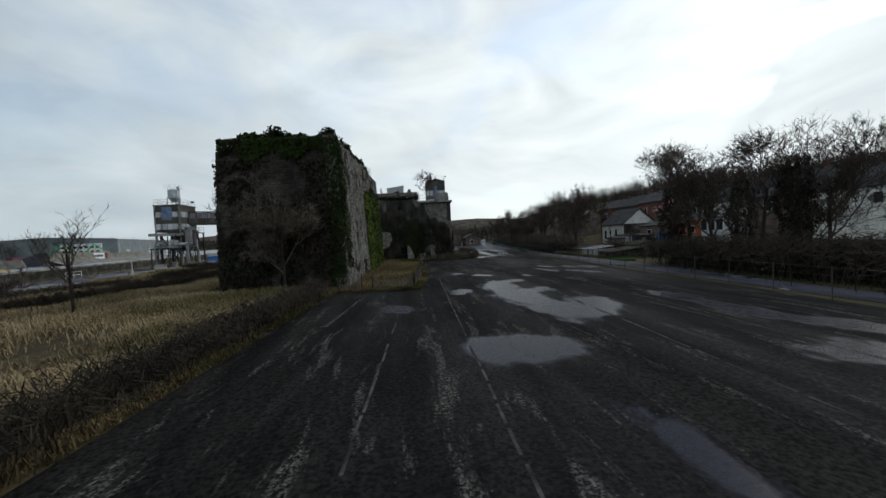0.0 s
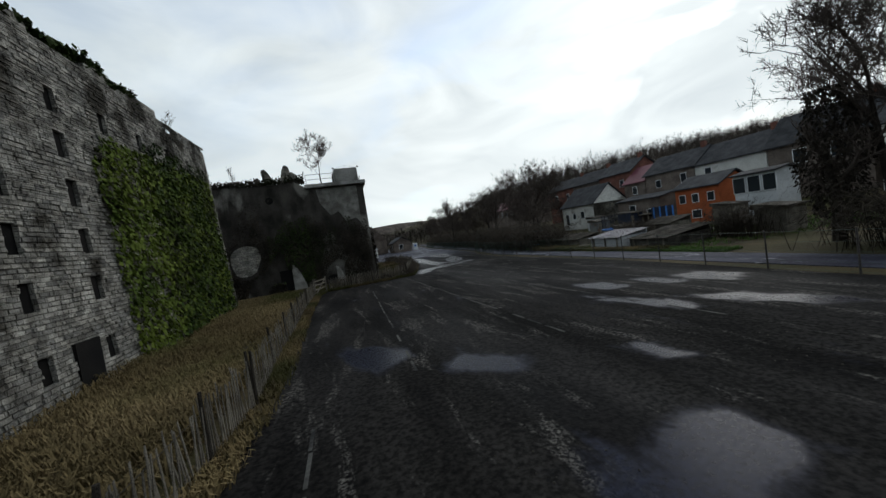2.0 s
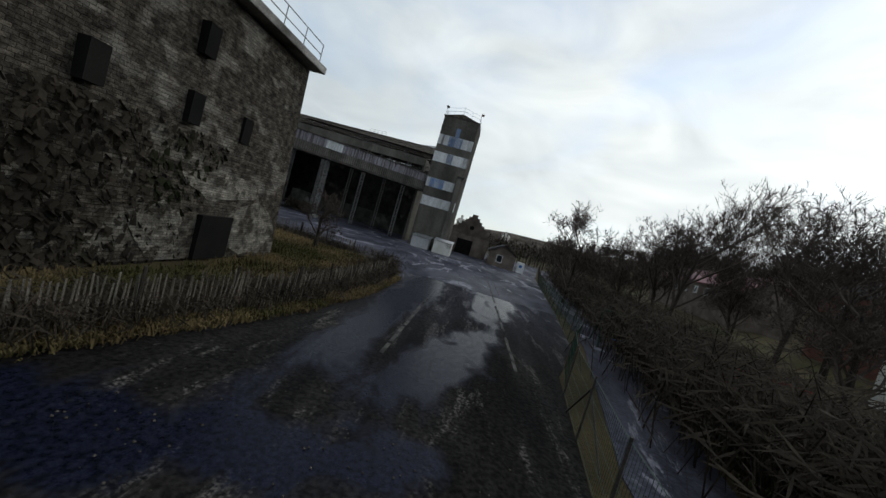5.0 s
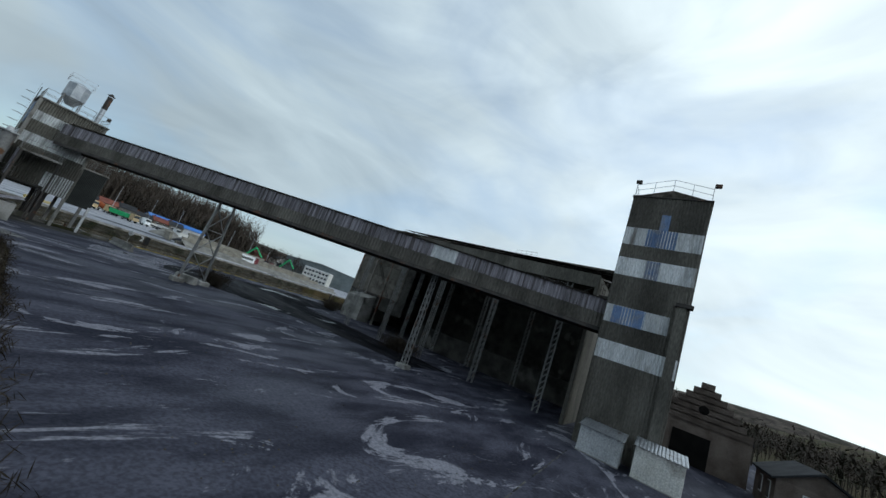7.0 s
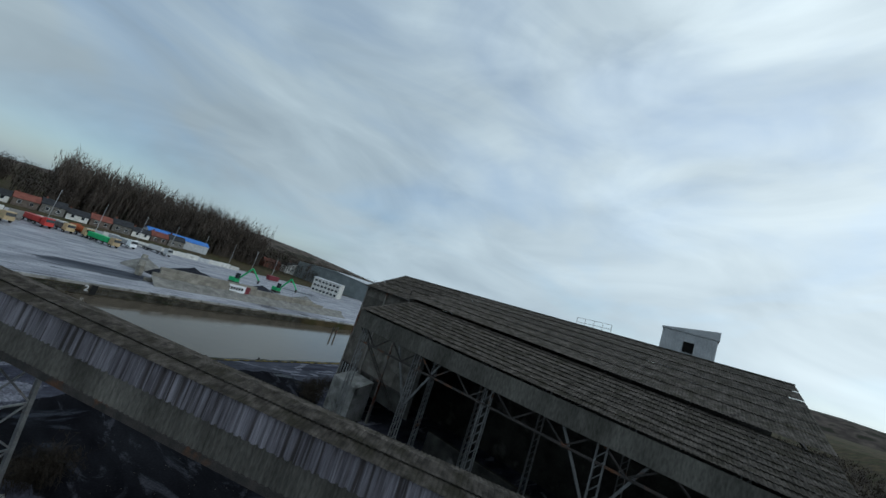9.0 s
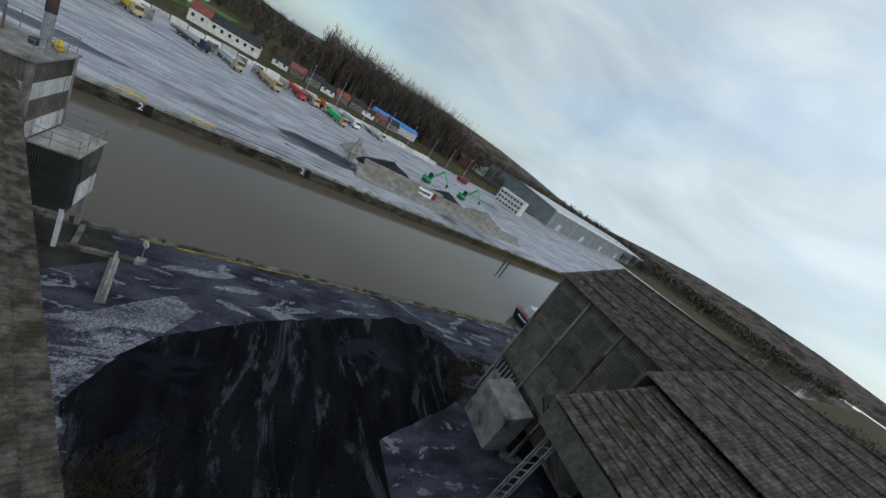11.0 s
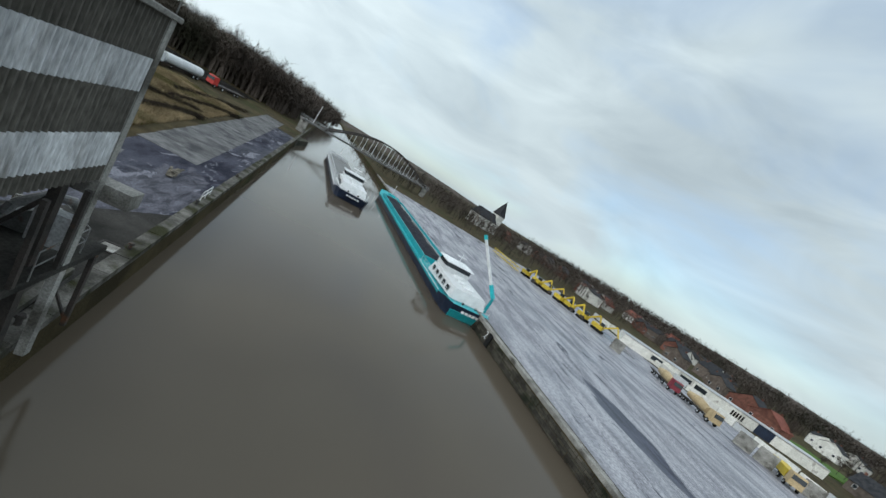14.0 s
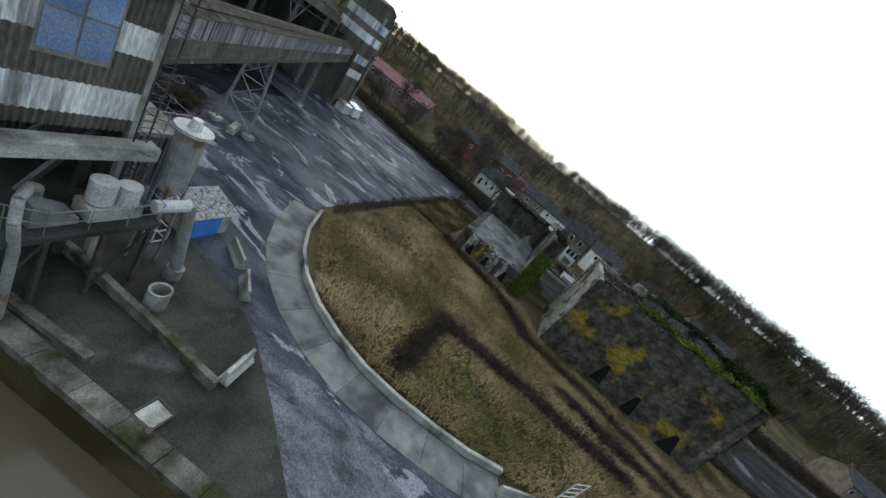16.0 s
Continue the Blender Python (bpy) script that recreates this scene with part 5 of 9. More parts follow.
Geo().box(HX0, SY, 0, HX0 + .3, NY, SZ).link("west_wall", SHEET, hall)
Geo().hexa([(HX0, SY, SZ), (HX0 + .3, SY, SZ), (HX0 + .3, NY, SZ), (HX0, NY, SZ)], [(HX0, RY - .02, RZ - .05), (HX0 + .3, RY - .02, RZ - .05), (HX0 + .3, RY + .02, RZ - .05), (HX0, RY + .02, RZ - .05)]).link("gable", SHEET, hall)
# back wall and divider coloured dark to paint the hall's interior shade
Geo().box(HX0, NY - .3, 0, HX1, NY, SZ).link("back_wall", GRIMESHADE, hall, "stained back wall inside the hall, darkened to carry its shade")
Geo().box(HX1 - .3, 127, 0, HX1, NY, 14.2).link("east_wall", SHEET, hall)
Geo().box(-31, 141, 0, HX1 - .3, 141.6, 3.2).link("bay_divider", GRIMESHADE, hall, bevel=.05)


def lattice(x, y, h, parent):
    g2 = Geo()
    for dx in (-.25, .25):
        for dy in (-.15, .15):
            g2.bar((x + dx, y + dy, 0), (x + dx, y + dy, h), .07)
    k = 0
    z = .2
    while z < h - .6:
        for dy in (-.15, .15):
            g2.bar((x - .25, y + dy, z), (x + .25, y + dy, z + .6), .04)
        z += .6
    g2.link("column", STEEL, parent, "lattice steel column")


for x in (-32.2, -25.6, -18.9, -11.5, -4.2):
    lattice(x, 127.4, 13.3, hall)
    lattice(x, 140.2, 16, hall)
for x in (-25.6, -11.5):
    tr = Geo()
    tr.bar((x, 127.4, 9.0), (x + 2.4, 127.4, 13.3), .14).bar((x, 127.4, 9.0), (x - 2.4, 127.4, 13.3), .14)
    tr.link("knee_brace", STEEL, hall)
tr = Geo()
for k in range(9):
    x0 = -32.2 + k * 3.4
    tr.bar((x0, 127.3, 13.3), (x0 + 1.7, 127.3, 12.0), .1).bar((x0 + 1.7, 127.3, 12.0), (x0 + 3.4, 127.3, 13.3), .1)
tr.bar((-32.2, 127.3, 12.0), (-2, 127.3, 12.0), .14)
tr.link("roof_truss", STEELDARK, hall)
for k in range(6):
    tr = Geo()
    y0 = 127.4
    x = -32.2 + k * 6
    tr.bar((x, 127.4, 13.4), (x, 138.6, 14.8), .16).bar((x, 127.4, 14.2), (x, 138.6, 16.6), .16)
    for j in range(5):
        tr.bar((x, 127.4 + j * 2.2, 13.4 + j * .28), (x, 128.5 + j * 2.2, 14.2 + j * .46), .08).bar((x, 128.5 + j * 2.2, 14.2 + j * .46), (x, 129.6 + j * 2.2, 13.7 + j * .28), .08)
    tr.link("rafter_truss", STEELDARK, hall)
ladr = Geo()
for o in (-.22, .22):
    ladr.bar((-36 + o, 139.6, 3.5), (-33.8 + o, 127.4, 13.9), .06)
for k in range(34):
    p = Vector((-36, 139.6, 3.5)).lerp(Vector((-33.8, 127.4, 13.9)), k / 34)
    ladr.bar(p + Vector((-.22, 0, 0)), p + Vector((.22, 0, 0)), .035)
ladr.link("sloping_ladder", STEELDARK, hall)
pent = thing("metal_silo", "pale blue-grey metal silo tower behind the hall", "silo")
for (a, b) in (((-13.6, 172), (-6.5, 172)), ((-6.5, 172), (-6.5, 179)), ((-6.5, 179), (-13.6, 179)), ((-13.6, 179), (-13.6, 172))):
    sheet(Geo(), a, b, 0, 25.6, .3, .03).link("wall", LIGHTGREY, pent)
Geo().hexa([(-13.8, 171.8, 25.6), (-6.3, 171.8, 25.6), (-6.3, 179.2, 25.6), (-13.8, 179.2, 25.6)], [(-13.8, 171.8, 25.8), (-6.3, 171.8, 26.9), (-6.3, 179.2, 26.9), (-13.8, 179.2, 25.8)]).link("roof", LIGHTGREY, pent)
Geo().box(-10.6, 171.85, 22.6, -9.2, 171.95, 24.2).link("vent_opening", SHADEBLACK, pent)
rail(hall, [(-20.2, RY + .2, 20.2), (-16.4, RY + .2, 20.4)], 1.0, STEELDARK, .85)

# ---- the loading plant over the quay ----
plant = thing("loading_plant", "corrugated loading plant on stilts over the quay, banded grey and white", "loading plant", (.7, .6, 0))
PX0, PX1, PY0, PY1, PZ0, PZ1 = -59.25, -54.5, 93.5, 99.0, 7.2, 12.75
Geo().box(PX0 + .05, PY0 + .05, PZ0, PX1 - .05, PY1 - .05, PZ1).link("core", SHEET, plant)
pb = [(7.2, 7.75, SHEET), (7.75, 8.9, SHEETW), (8.9, 10.35, SHEET), (10.35, 11.4, SHEETW), (11.4, 12.75, SHEET)]
for z0, z1, m in pb:
    for a, b in (((PX0, PY0), (PX1, PY0)), ((PX1, PY1), (PX0, PY1)), ((PX1, PY0), (PX1, PY1)), ((PX0, PY1), (PX0, PY0))):
        sheet(Geo(), a, b, z0, z1 + .03, .21, .055, .02 + (.015 if m is SHEETW else 0)).link("cladding_sheet", m, plant, "dirty white sheet band" if m is SHEETW else "")
for x, y in ((PX0, PY0), (PX1, PY0), (PX0, PY1), (PX1, PY1)):
    Geo().box(x - .14, y - .14, 0, x + .14, y + .14, PZ1 + .05).link("corner_post", CONC, plant, "flaking concrete corner post")
Geo().box(PX0 - .25, PY0 - .25, PZ1, PX1 + .25, PY1 + .25, PZ1 + .18).link("roof_slab", CONC, plant, bevel=.03)
rail(plant, [(PX0 - .1, PY0, PZ1 + .18), (PX0 - .1, PY1, PZ1 + .18), (PX1 + .1, PY1, PZ1 + .18), (PX1 + .1, PY0, PZ1 + .18), (PX0 - .1, PY0, PZ1 + .18)], 1.1, STEEL, 1.4)
Geo().box(-57.9, PY0 - .12, 9.7, -55.9, PY0 + .1, 12.5).link("window_frame", STEEL, plant)
for i in range(2):
    for j in range(2):
        Geo().box(-57.82 + i * .95, PY0 - .15, 9.9 + j * 1.3, -56.95 + i * .95, PY0 + .02, 11.1 + j * 1.3).link("window_pane", SHEETB, plant, "pale blue dusty pane")
# silo, chimney and lamps on the roof
pts0 = [(-56.6 + 1.05 * math.cos(a), 95.6 + 1.05 * math.sin(a)) for a in [k * math.pi / 4 + math.pi / 8 for k in range(8)]]
Geo().hexa([(x * .35 - 56.6 * .65, y * .35 + 95.6 * .65, 13.6) for x, y in pts0], [(x, y, 14.5) for x, y in pts0]).link("silo_hopper", GALV, plant)
Geo().prism(pts0, 14.5, 16.2).link("silo_body", GALV, plant, "faceted shiny metal silo")
Geo().hexa([(x, y, 16.2) for x, y in pts0], [(x * .3 - 56.6 * .7, y * .3 + 95.6 * .7, 16.55) for x, y in pts0]).link("silo_cap", GALV, plant)
rail(plant, [(-57.7, 94.5, 16.2), (-55.5, 94.5, 16.2), (-55.5, 96.7, 16.2), (-57.7, 96.7, 16.2), (-57.7, 94.5, 16.2)], 1.0, GALV, 1.1, .015)
for x, y in ((-57.4, 94.8), (-55.8, 94.8), (-57.4, 96.4), (-55.8, 96.4)):
    Geo().bar((x, y, 12.9), (x, y, 14.6), .09).link("silo_leg", STEEL, plant)
Geo().tube((-57.2, 98.3, 12.9), (-57.2, 98.3, 17.0), .26, n=12).link("chimney", GALV, plant, "rust-stained metal flue")
Geo().tube((-57.2, 98.3, 15.2), (-57.2, 98.3, 16.9), .275, n=12).link("flue_sleeve", STEELDARK, plant)
Geo().tube((-57.2, 98.3, 17.1), (-57.2, 98.3, 17.4), .4, .05, 12).link("flue_cowl", STEELDARK, plant)
Geo().tube((-58.5, 98.4, 13.4), (-57.9, 98.7, 13.2), .22, n=10).link("yellow_drum", YELLOW, plant, "yellow motor drum")
Geo().box(-54.9, 98.7, 13.7, -54.5, 99.0, 14.1).link("floodlight", STEELDARK, plant)
# hanging control box on the canal side
BX0, BX1, BY0, BY1 = -59.25, -55.35, 99.1, 101.5
Geo().box(BX0, BY0, 3.3, BX1, BY1, 7.45).link("control_box", DARKCLAD, plant)
for z0, z1, m in ((3.2, 4.9, SHEETW), (5.9, 7.45, SHEET)):
    sheet(Geo(), (-56.35, BY1), (BX0, BY1), z0, z1, .21, .055, .02).link("cladding_sheet", m, plant)
    sheet(Geo(), (BX0, BY1), (BX0, BY0), z0, z1, .21, .055, .02).link("cladding_sheet", m, plant)
sheet(Geo(), (BX1, BY0), (BX1, BY1), 3.0, 7.45, .14, .02, .02).link("dark_sheet", DARKCLAD, plant, "dark green profiled sheet")
sheet(Geo(), (BX1, BY1), (-56.4, BY1), 3.0, 7.45, .14, .02, .02).link("dark_sheet", DARKCLAD, plant)
for k in range(6):
    Geo().box(-56.85 - k * .39, BY1 + .01, 4.95, -56.5 - k * .39, BY1 + .06, 5.85).link("window_pane", GLASS, plant)
Geo().box(BX0 - .1, BY0, 7.45, BX1 + .1, BY1 + .15, 7.62).link("box_roof", CONC, plant, bevel=.02)
rail(plant, [(BX1, BY0 - .4, 7.62), (BX1, BY1, 7.62), (BX0, BY1, 7.62), (BX0, BY0, 7.62)], 1.05, STEEL, 1.2)
sheet(Geo(), (-54.3, 93.4), (-54.3, 99.1), 3.4, 7.2, .21, .055, .02).link("lower_cladding", SHEET, plant)
sheet(Geo(), (-54.25, 96.6), (-54.25, 99.0), 3.4, 5.6, .21, .055, .02).link("lower_white_sheet", SHEETW, plant)
sheet(Geo(), (-54.3, 99.1), (-55.3, 99.1), 3.0, 7.2, .21, .055, .02).link("lower_cladding", SHEET, plant)
Geo().bar((-55.4, 101.4, 0), (-55.4, 101.4, 3.3), .24).link("steel_leg", LIGHTGREY, plant, "pale grey steel leg")
Geo().bar((-58.9, 101.3, 0), (-58.9, 101.3, 3.3), .3).link("steel_leg", STEEL, plant)
for x, y in ((-58.8, 94.2), (-55.2, 94.2), (-58.8, 97.6), (-55.2, 97.6)):
    Geo().bar((x, y, 0), (x, y, 7), .28).link("steel_leg", STEELDARK, plant)
for y in (94.2, 97.6):
    Geo().bar((-58.8, y, .5), (-55.2, y, 6.5), .12).bar((-55.2, y, .5), (-58.8, y, 6.5), .12).link("cross_brace", STEELDARK, plant)
Geo().box(-59.4, 91.4, 3.6, -53.6, 97, 3.9).link("platform", GRIMESHADE, plant, "grimy steel working platform", bevel=.03)
Geo().box(-60.2, 92.6, 6.4, -53.8, 93.3, 7.0).link("floor_beam", CONC, plant)
rail(plant, [(-59.4, 95, 3.9), (-59.2, 92.6, 3.9), (-57.6, 91.5, 3.9), (-53.7, 91.5, 3.9), (-53.7, 94.5, 3.9)], 1.05, STEEL, 1.2)
rail(plant, [(-53.8, 97, 7.0), (-51.8, 97, 7.0), (-51.8, 94, 7.0), (-53.8, 94, 7.0)], 1.05, STEEL, 1.2)
Geo().box(-54, 93.9, 6.8, -51.7, 97.1, 7.0).link("side_platform", CONC, plant)
sheet(Geo(), (-53.9, 94), (-51.8, 94), 4.0, 6.8, .21, .055, .02).link("side_cladding", SHEETG, plant)
for x in (-52.0, -51.9):
    Geo().bar((x, 97, 0), (x, 97, 6.9), .16).link("steel_leg", STEELDARK, plant)
Geo().bar((-51.9, 94.1, 0), (-51.9, 94.1, 6.9), .16).link("steel_leg", STEELDARK, plant)
stair = Geo()
for o in (0, .5):
    stair.bar((-54.6 + o, 93.1, 4.0), (-54.6 + o, 93.1, 13.8), .05)
for k in range(34):
    stair.bar((-54.6, 92.95, 4.2 + .3 * k), (-54.1, 92.95, 4.2 + .3 * k), .03)
stair.link("ladder", STEELDARK, plant)
cyl = thing("filter_silo", "grey metal dust filter cylinder with a conical foot", "filter silo", (.7, .6, 0))
Geo().tube((-52.6, 92.8, 4.9), (-52.6, 92.8, 8.0), .62, n=18).link("body", STEEL, cyl)
Geo().tube((-52.6, 92.8, 4.3), (-52.6, 92.8, 4.9), .15, .62, 18).link("cone", LIGHTGREY, cyl)
Geo().tube((-52.6, 92.8, 8.0), (-52.6, 92.8, 8.15), .8, n=18).link("cap", LIGHTGREY, cyl)
Geo().tube((-52.6, 92.8, 8.15), (-52.6, 92.8, 8.6), .3, .2, 12).link("vent", LIGHTGREY, cyl)
for a in range(4):
    o = (math.cos(a * 1.57 + .8) * .6, math.sin(a * 1.57 + .8) * .6)
    Geo().bar((-52.6 + o[0], 92.8 + o[1], 0), (-52.6 + o[0], 92.8 + o[1], 5.2), .1).link("leg", STEEL, cyl)
pipe = thing("vent_duct", "grey-green hanging duct elbow", "duct", (.7, .6, 0))
Geo().tube((-53.9, 91.8, 4.6), (-52.4, 91.6, 4.6), .3, n=12).link("duct", LIGHTGREY, pipe)
Geo().tube((-52.4, 91.6, 4.7), (-52.0, 91.2, .6), .3, n=12).link("drop_pipe", STEEL, pipe)
Geo().tube((-52.0, 91.2, .0), (-52.0, 91.2, .7), .42, n=12).link("foot", STEEL, pipe)
hut = thing("blue_hut", "low corrugated-roofed hut with a bright blue board", "hut", (2.7, 1.6, 0))
Geo().box(-51.6, 92.6, 0, -48.8, 94.4, 1.7).link("body", CONC, hut)
Geo().box(-51.7, 92.5, .1, -49.6, 92.6, 1.65).link("blue_board", BLUEPAINT, hut, "bright blue board")
slope(Geo(), (-51.9, 92.3, 1.72), (-48.6, 92.3, 1.72), (-51.9, 94.7, 2.3), (-48.6, 94.7, 2.3), .2, .03, 1).link("roof", SHEETG, hut)
mot = thing("motor_unit", "pair of pale blue-grey motor housings on a plinth", "machine", (.7, .6, 0))
Geo().tube((-55.6, 92.4, 4.6), (-55.6, 92.4, 5.6), .45, n=14).link("housing", LIGHTGREY, mot)
Geo().tube((-54.7, 92.3, 4.4), (-54.7, 92.3, 5.4), .42, n=14).link("housing", LIGHTGREY, mot)
Geo().box(-56.1, 91.9, 3.9, -54.2, 92.9, 4.5).link("plinth", CONC, mot)
chute = thing("mossy_chute", "tilted metal chute with yellow moss", "chute", (.7, .6, 0))
Geo().hexa([(-57.8, 91.9, 3.92), (-56.4, 91.9, 3.92), (-56.4, 92.8, 3.92), (-57.8, 92.8, 3.92)], [(-57.8, 91.9, 4.9), (-56.4, 91.9, 4.2), (-56.4, 92.8, 4.2), (-57.8, 92.8, 4.9)]).link("body", STEEL, chute)
hose = thing("bent_pipe", "thick grey pipe bent over the quay edge", "pipe", (.7, .6, 0))
g = Geo()
arc = [Vector((-58.3, 91.4, .1)), Vector((-58.3, 91.4, 3.4)), Vector((-58.4, 91.5, 4.6)), Vector((-58.2, 91.9, 5.3)), Vector((-57.7, 92.4, 5.4)), Vector((-57.2, 92.9, 4.9)), Vector((-57.0, 93.2, 3.9))]
for p, q in zip(arc, arc[1:]):
    g.tube(p, q, .16, n=10)
g.link("pipe", STEEL, hose, smooth=False)
cube = thing("steel_frame_cube", "small open cube frame of angle steel", "frame", (-50.7, 94.4, .04))
g = Geo()
for a in ((0, 0), (.8, 0), (.8, .8), (0, .8)):
    g.bar((a[0], a[1], 0), (a[0], a[1], .8), .06)
for z in (.03, .8):
    for a, b in (((0, 0), (.8, 0)), ((.8, 0), (.8, .8)), ((.8, .8), (0, .8)), ((0, .8), (0, 0))):
        g.bar((*a, z), (*b, z), .06)
g.link("frame", LIGHTGREY, cube)
for y in (91.6, 96.9):
    for x in (-59.2, -57.4, -55.6, -53.8):
        Geo().bar((x, y, 0.02), (x, y, 3.6), .16).link("platform_leg", STEELDARK, plant)
    for x in (-59.2, -55.6):
        Geo().bar((x, y, .2), (x + 1.8, y, 3.5), .08).link("platform_brace", STEELDARK, plant)
for k in range(10):
    z = 5.2 + k * .85
    g = Geo()
    ring = [(-54.35 + .36 * math.cos(a), 92.95 - .7 * math.sin(a), z) for a in [j * math.pi / 6 for j in range(7)]]
    for p, q in zip(ring, ring[1:]):
        g.tube(p, q, .02, n=4)
    g.link("cage_hoop", STEELDARK, plant)
for y in (94.0, 95.6, 97.2):
    Geo().bar((-59.4, y, 3.95), (-59.4, y, 6.9), .14).link("frame_post", STEELDARK, plant)
    Geo().bar((-57.2, y, 3.95), (-55.4, y, 6.8), .1).link("frame_brace", STEEL, plant)
Geo().box(-59.2, 93.35, 4.4, -58.2, 93.75, 5.6).link("switch_cabinet", LIGHTGREY, plant, "pale grey switch cabinet")


# ---- trees and brambles ----
def limb_mesh(name, h, seed, spread=0.5, levels=4, kids=5, trunk=0.16, up=0.35, droop=0.0, first=0.3, twigr=0.008):
    """A bare winter tree as one list of tapered limbs: returns the trunk's and the crown's geometry."""
    r = random.Random(seed)
    tg, cg = Geo(), Geo()

    def grow(p, way, length, rad, lev):
        n = 3 if lev < 2 else (2 if lev < 4 else 1)
        q = p
        out = tg if lev == 0 else cg
        pts = [p]
        for k in range(n):
            way = (way + Vector((r.uniform(-1, 1), r.uniform(-1, 1), r.uniform(-.6, .6))) * (.12 if lev == 0 else .22) + Vector((0, 0, up * .12 - droop * .1 * lev))).normalized()
            q = pts[-1] + way * (length / n)
            r0, r1 = rad * (1 - .55 * k / n), rad * (1 - .55 * (k + 1) / n)
            if lev < 3:
                out.tube(pts[-1], q, max(r0, twigr), max(r1, twigr * .7), 7 if lev == 0 else (5 if lev == 1 else 3))
            else:
                wv = way.orthogonal().normalized() * max(r0, twigr) * 1.3
                wv = Matrix.Rotation(r.uniform(0, 3), 3, way) @ wv
                out.poly([pts[-1] - wv, pts[-1] + wv, q + wv * .6, q - wv * .6] if lev < levels else [pts[-1] - wv, pts[-1] + wv, q])
            pts.append(q)
        if lev >= levels:
            return
        for j in range(kids + (2 if lev == 0 else 0)):
            u = r.uniform(first if lev == 0 else .25, 1.0)
            k = min(n - 1, int(u * n))
            o = pts[k].lerp(pts[k + 1], u * n - k)
            a = r.uniform(0, 2 * math.pi)
            side = way.orthogonal().normalized()
            side = Matrix.Rotation(a, 3, way) @ side
            nw = (way * r.uniform(.35, .8) + side * r.uniform(.6, 1.1) * (spread + .5) + Vector((0, 0, up * r.uniform(.2, .9)))).normalized()
            grow(o, nw, length * r.uniform(.42, .66), rad * r.uniform(.32, .5), lev + 1)

    grow(Vector((0, 0, -.1)), Vector((0, 0, 1)), h * .55, trunk, 0)
    return tg, cg


def tree(label, h, seed, at, **kw):
    t = thing("bare_tree", label, "tree", at)
    tg, cg = limb_mesh("tree", h, seed, **kw)
    tg.link("trunk", BARK, t)
    c = cg.link("crown", PALEBARK if "end wall" in label else (TWIG if kw.get("levels", 4) > 3 else BARK), t)
    c["kind"] = "stuff"
    return t


def on(x, y):
    return (x, y, rise(x, y))


tree("gnarled pollarded bare tree in rough grass beside the fence", 4.3, 3, (0.9, 89.3, 0), spread=.45, levels=5, kids=5, trunk=.15, up=.5, first=.4)
tree("small pollarded bare tree in the dry grass", 4.6, 8, (-19.9, 25, 0), spread=.6, levels=5, kids=5, trunk=.24, up=.7, first=.5)
tree("slender bare birch in the grass", 7.5, 9, (-27.5, 38, 0), spread=.2, levels=4, kids=5, trunk=.1, up=.8, first=.2)
tree("wide bare tree against the kiln's end wall", 11, 12, (-16.7, 42.6, 0), spread=.7, levels=4, kids=9, trunk=.12, up=.75, first=.03, twigr=.016)
tree("young bare birch on the kiln roof", 5.2, 14, (-3.2, 73.6, K2H - .5), spread=.34, levels=5, kids=5, trunk=.05, up=.75, first=.25)
for k, (x, y, h) in enumerate(((-15.4, 47.9, 1.8), (-18.6, 45.9, 1.6), (-12.6, 59.4, 2.2), (-12.0, 63.2, 2.6), (-13.4, 55.4, 1.6))):
    tree("small bare shrub rooted on the ivy-grown kiln top", h, 20 + k, (x, y, KH - 1.4), spread=.5, levels=3, kids=5, trunk=.03, up=.8, first=.1)
for k, (x, y) in enumerate(((-12.6, 72.8), (-10.6, 73.2), (-13.3, 72.6))):
    tree("small bare birch on the kiln roof", 2.2 + .5 * k, 30 + k, (x, y, K2H - .1), spread=.2, levels=3, kids=4, trunk=.03, up=.9, first=.2)
# large bare trees behind the east fence: three shapes, copied
big = [tree("tall bare tree behind the wire fence", 11.5, 40 + k, on(*p), spread=.46, levels=5, kids=6, trunk=.17, up=.6, first=.18, twigr=.01) for k, p in enumerate(((20.5, 43.4), (20.0, 38.9), (20.5, 104)))]
for o in big:
    o["group"] = "trees behind the fence"
r9 = random.Random(77)
for x, y, sc in ((20.4, 46.3, 1.15), (23, 36.5, .85), (27, 41, .8), (29, 24, .8), (34, 28, .9), (26, 96, 1.1), (30, 88, 1.2), (23.5, 99, .8), (31, 108, 1.2), (34, 96, 1.25), (25.5, 82, 1.0), (28, 118, .8), (37, 105, 1.05), (25, 126, .7), (36, 122, .9), (42, 112, 1.0), (30, 132, .8), (44, 130, 1.0), (38, 140, .9), (29, 148, .8), (33, 12, 1.1), (38, 2, 1.0), (46, 18, 1.0), (52, 40, .9), (58, 30, 1.1), (50, 108, 1.0)):
    c = copy_thing(r9.choice(big), Matrix.Translation(on(x, y)) @ Euler((0, 0, r9.uniform(0, 6))).to_matrix().to_4x4())
    c.scale = (sc, sc, sc * r9.uniform(.85, 1.15))

# a tree smothered in dark ivy behind the fence
clad = thing("ivy_clad_tree", "bare tree smothered in dark ivy behind the wire fence", "tree", (20.2, 48.0, 0))
tg, cg = limb_mesh("tree", 8.5, 91, spread=.4, levels=4, kids=5, trunk=.28, up=.7, first=.3)
tg.link("trunk", BARK, clad)
cg.link("crown", TWIG, clad)["kind"] = "stuff"


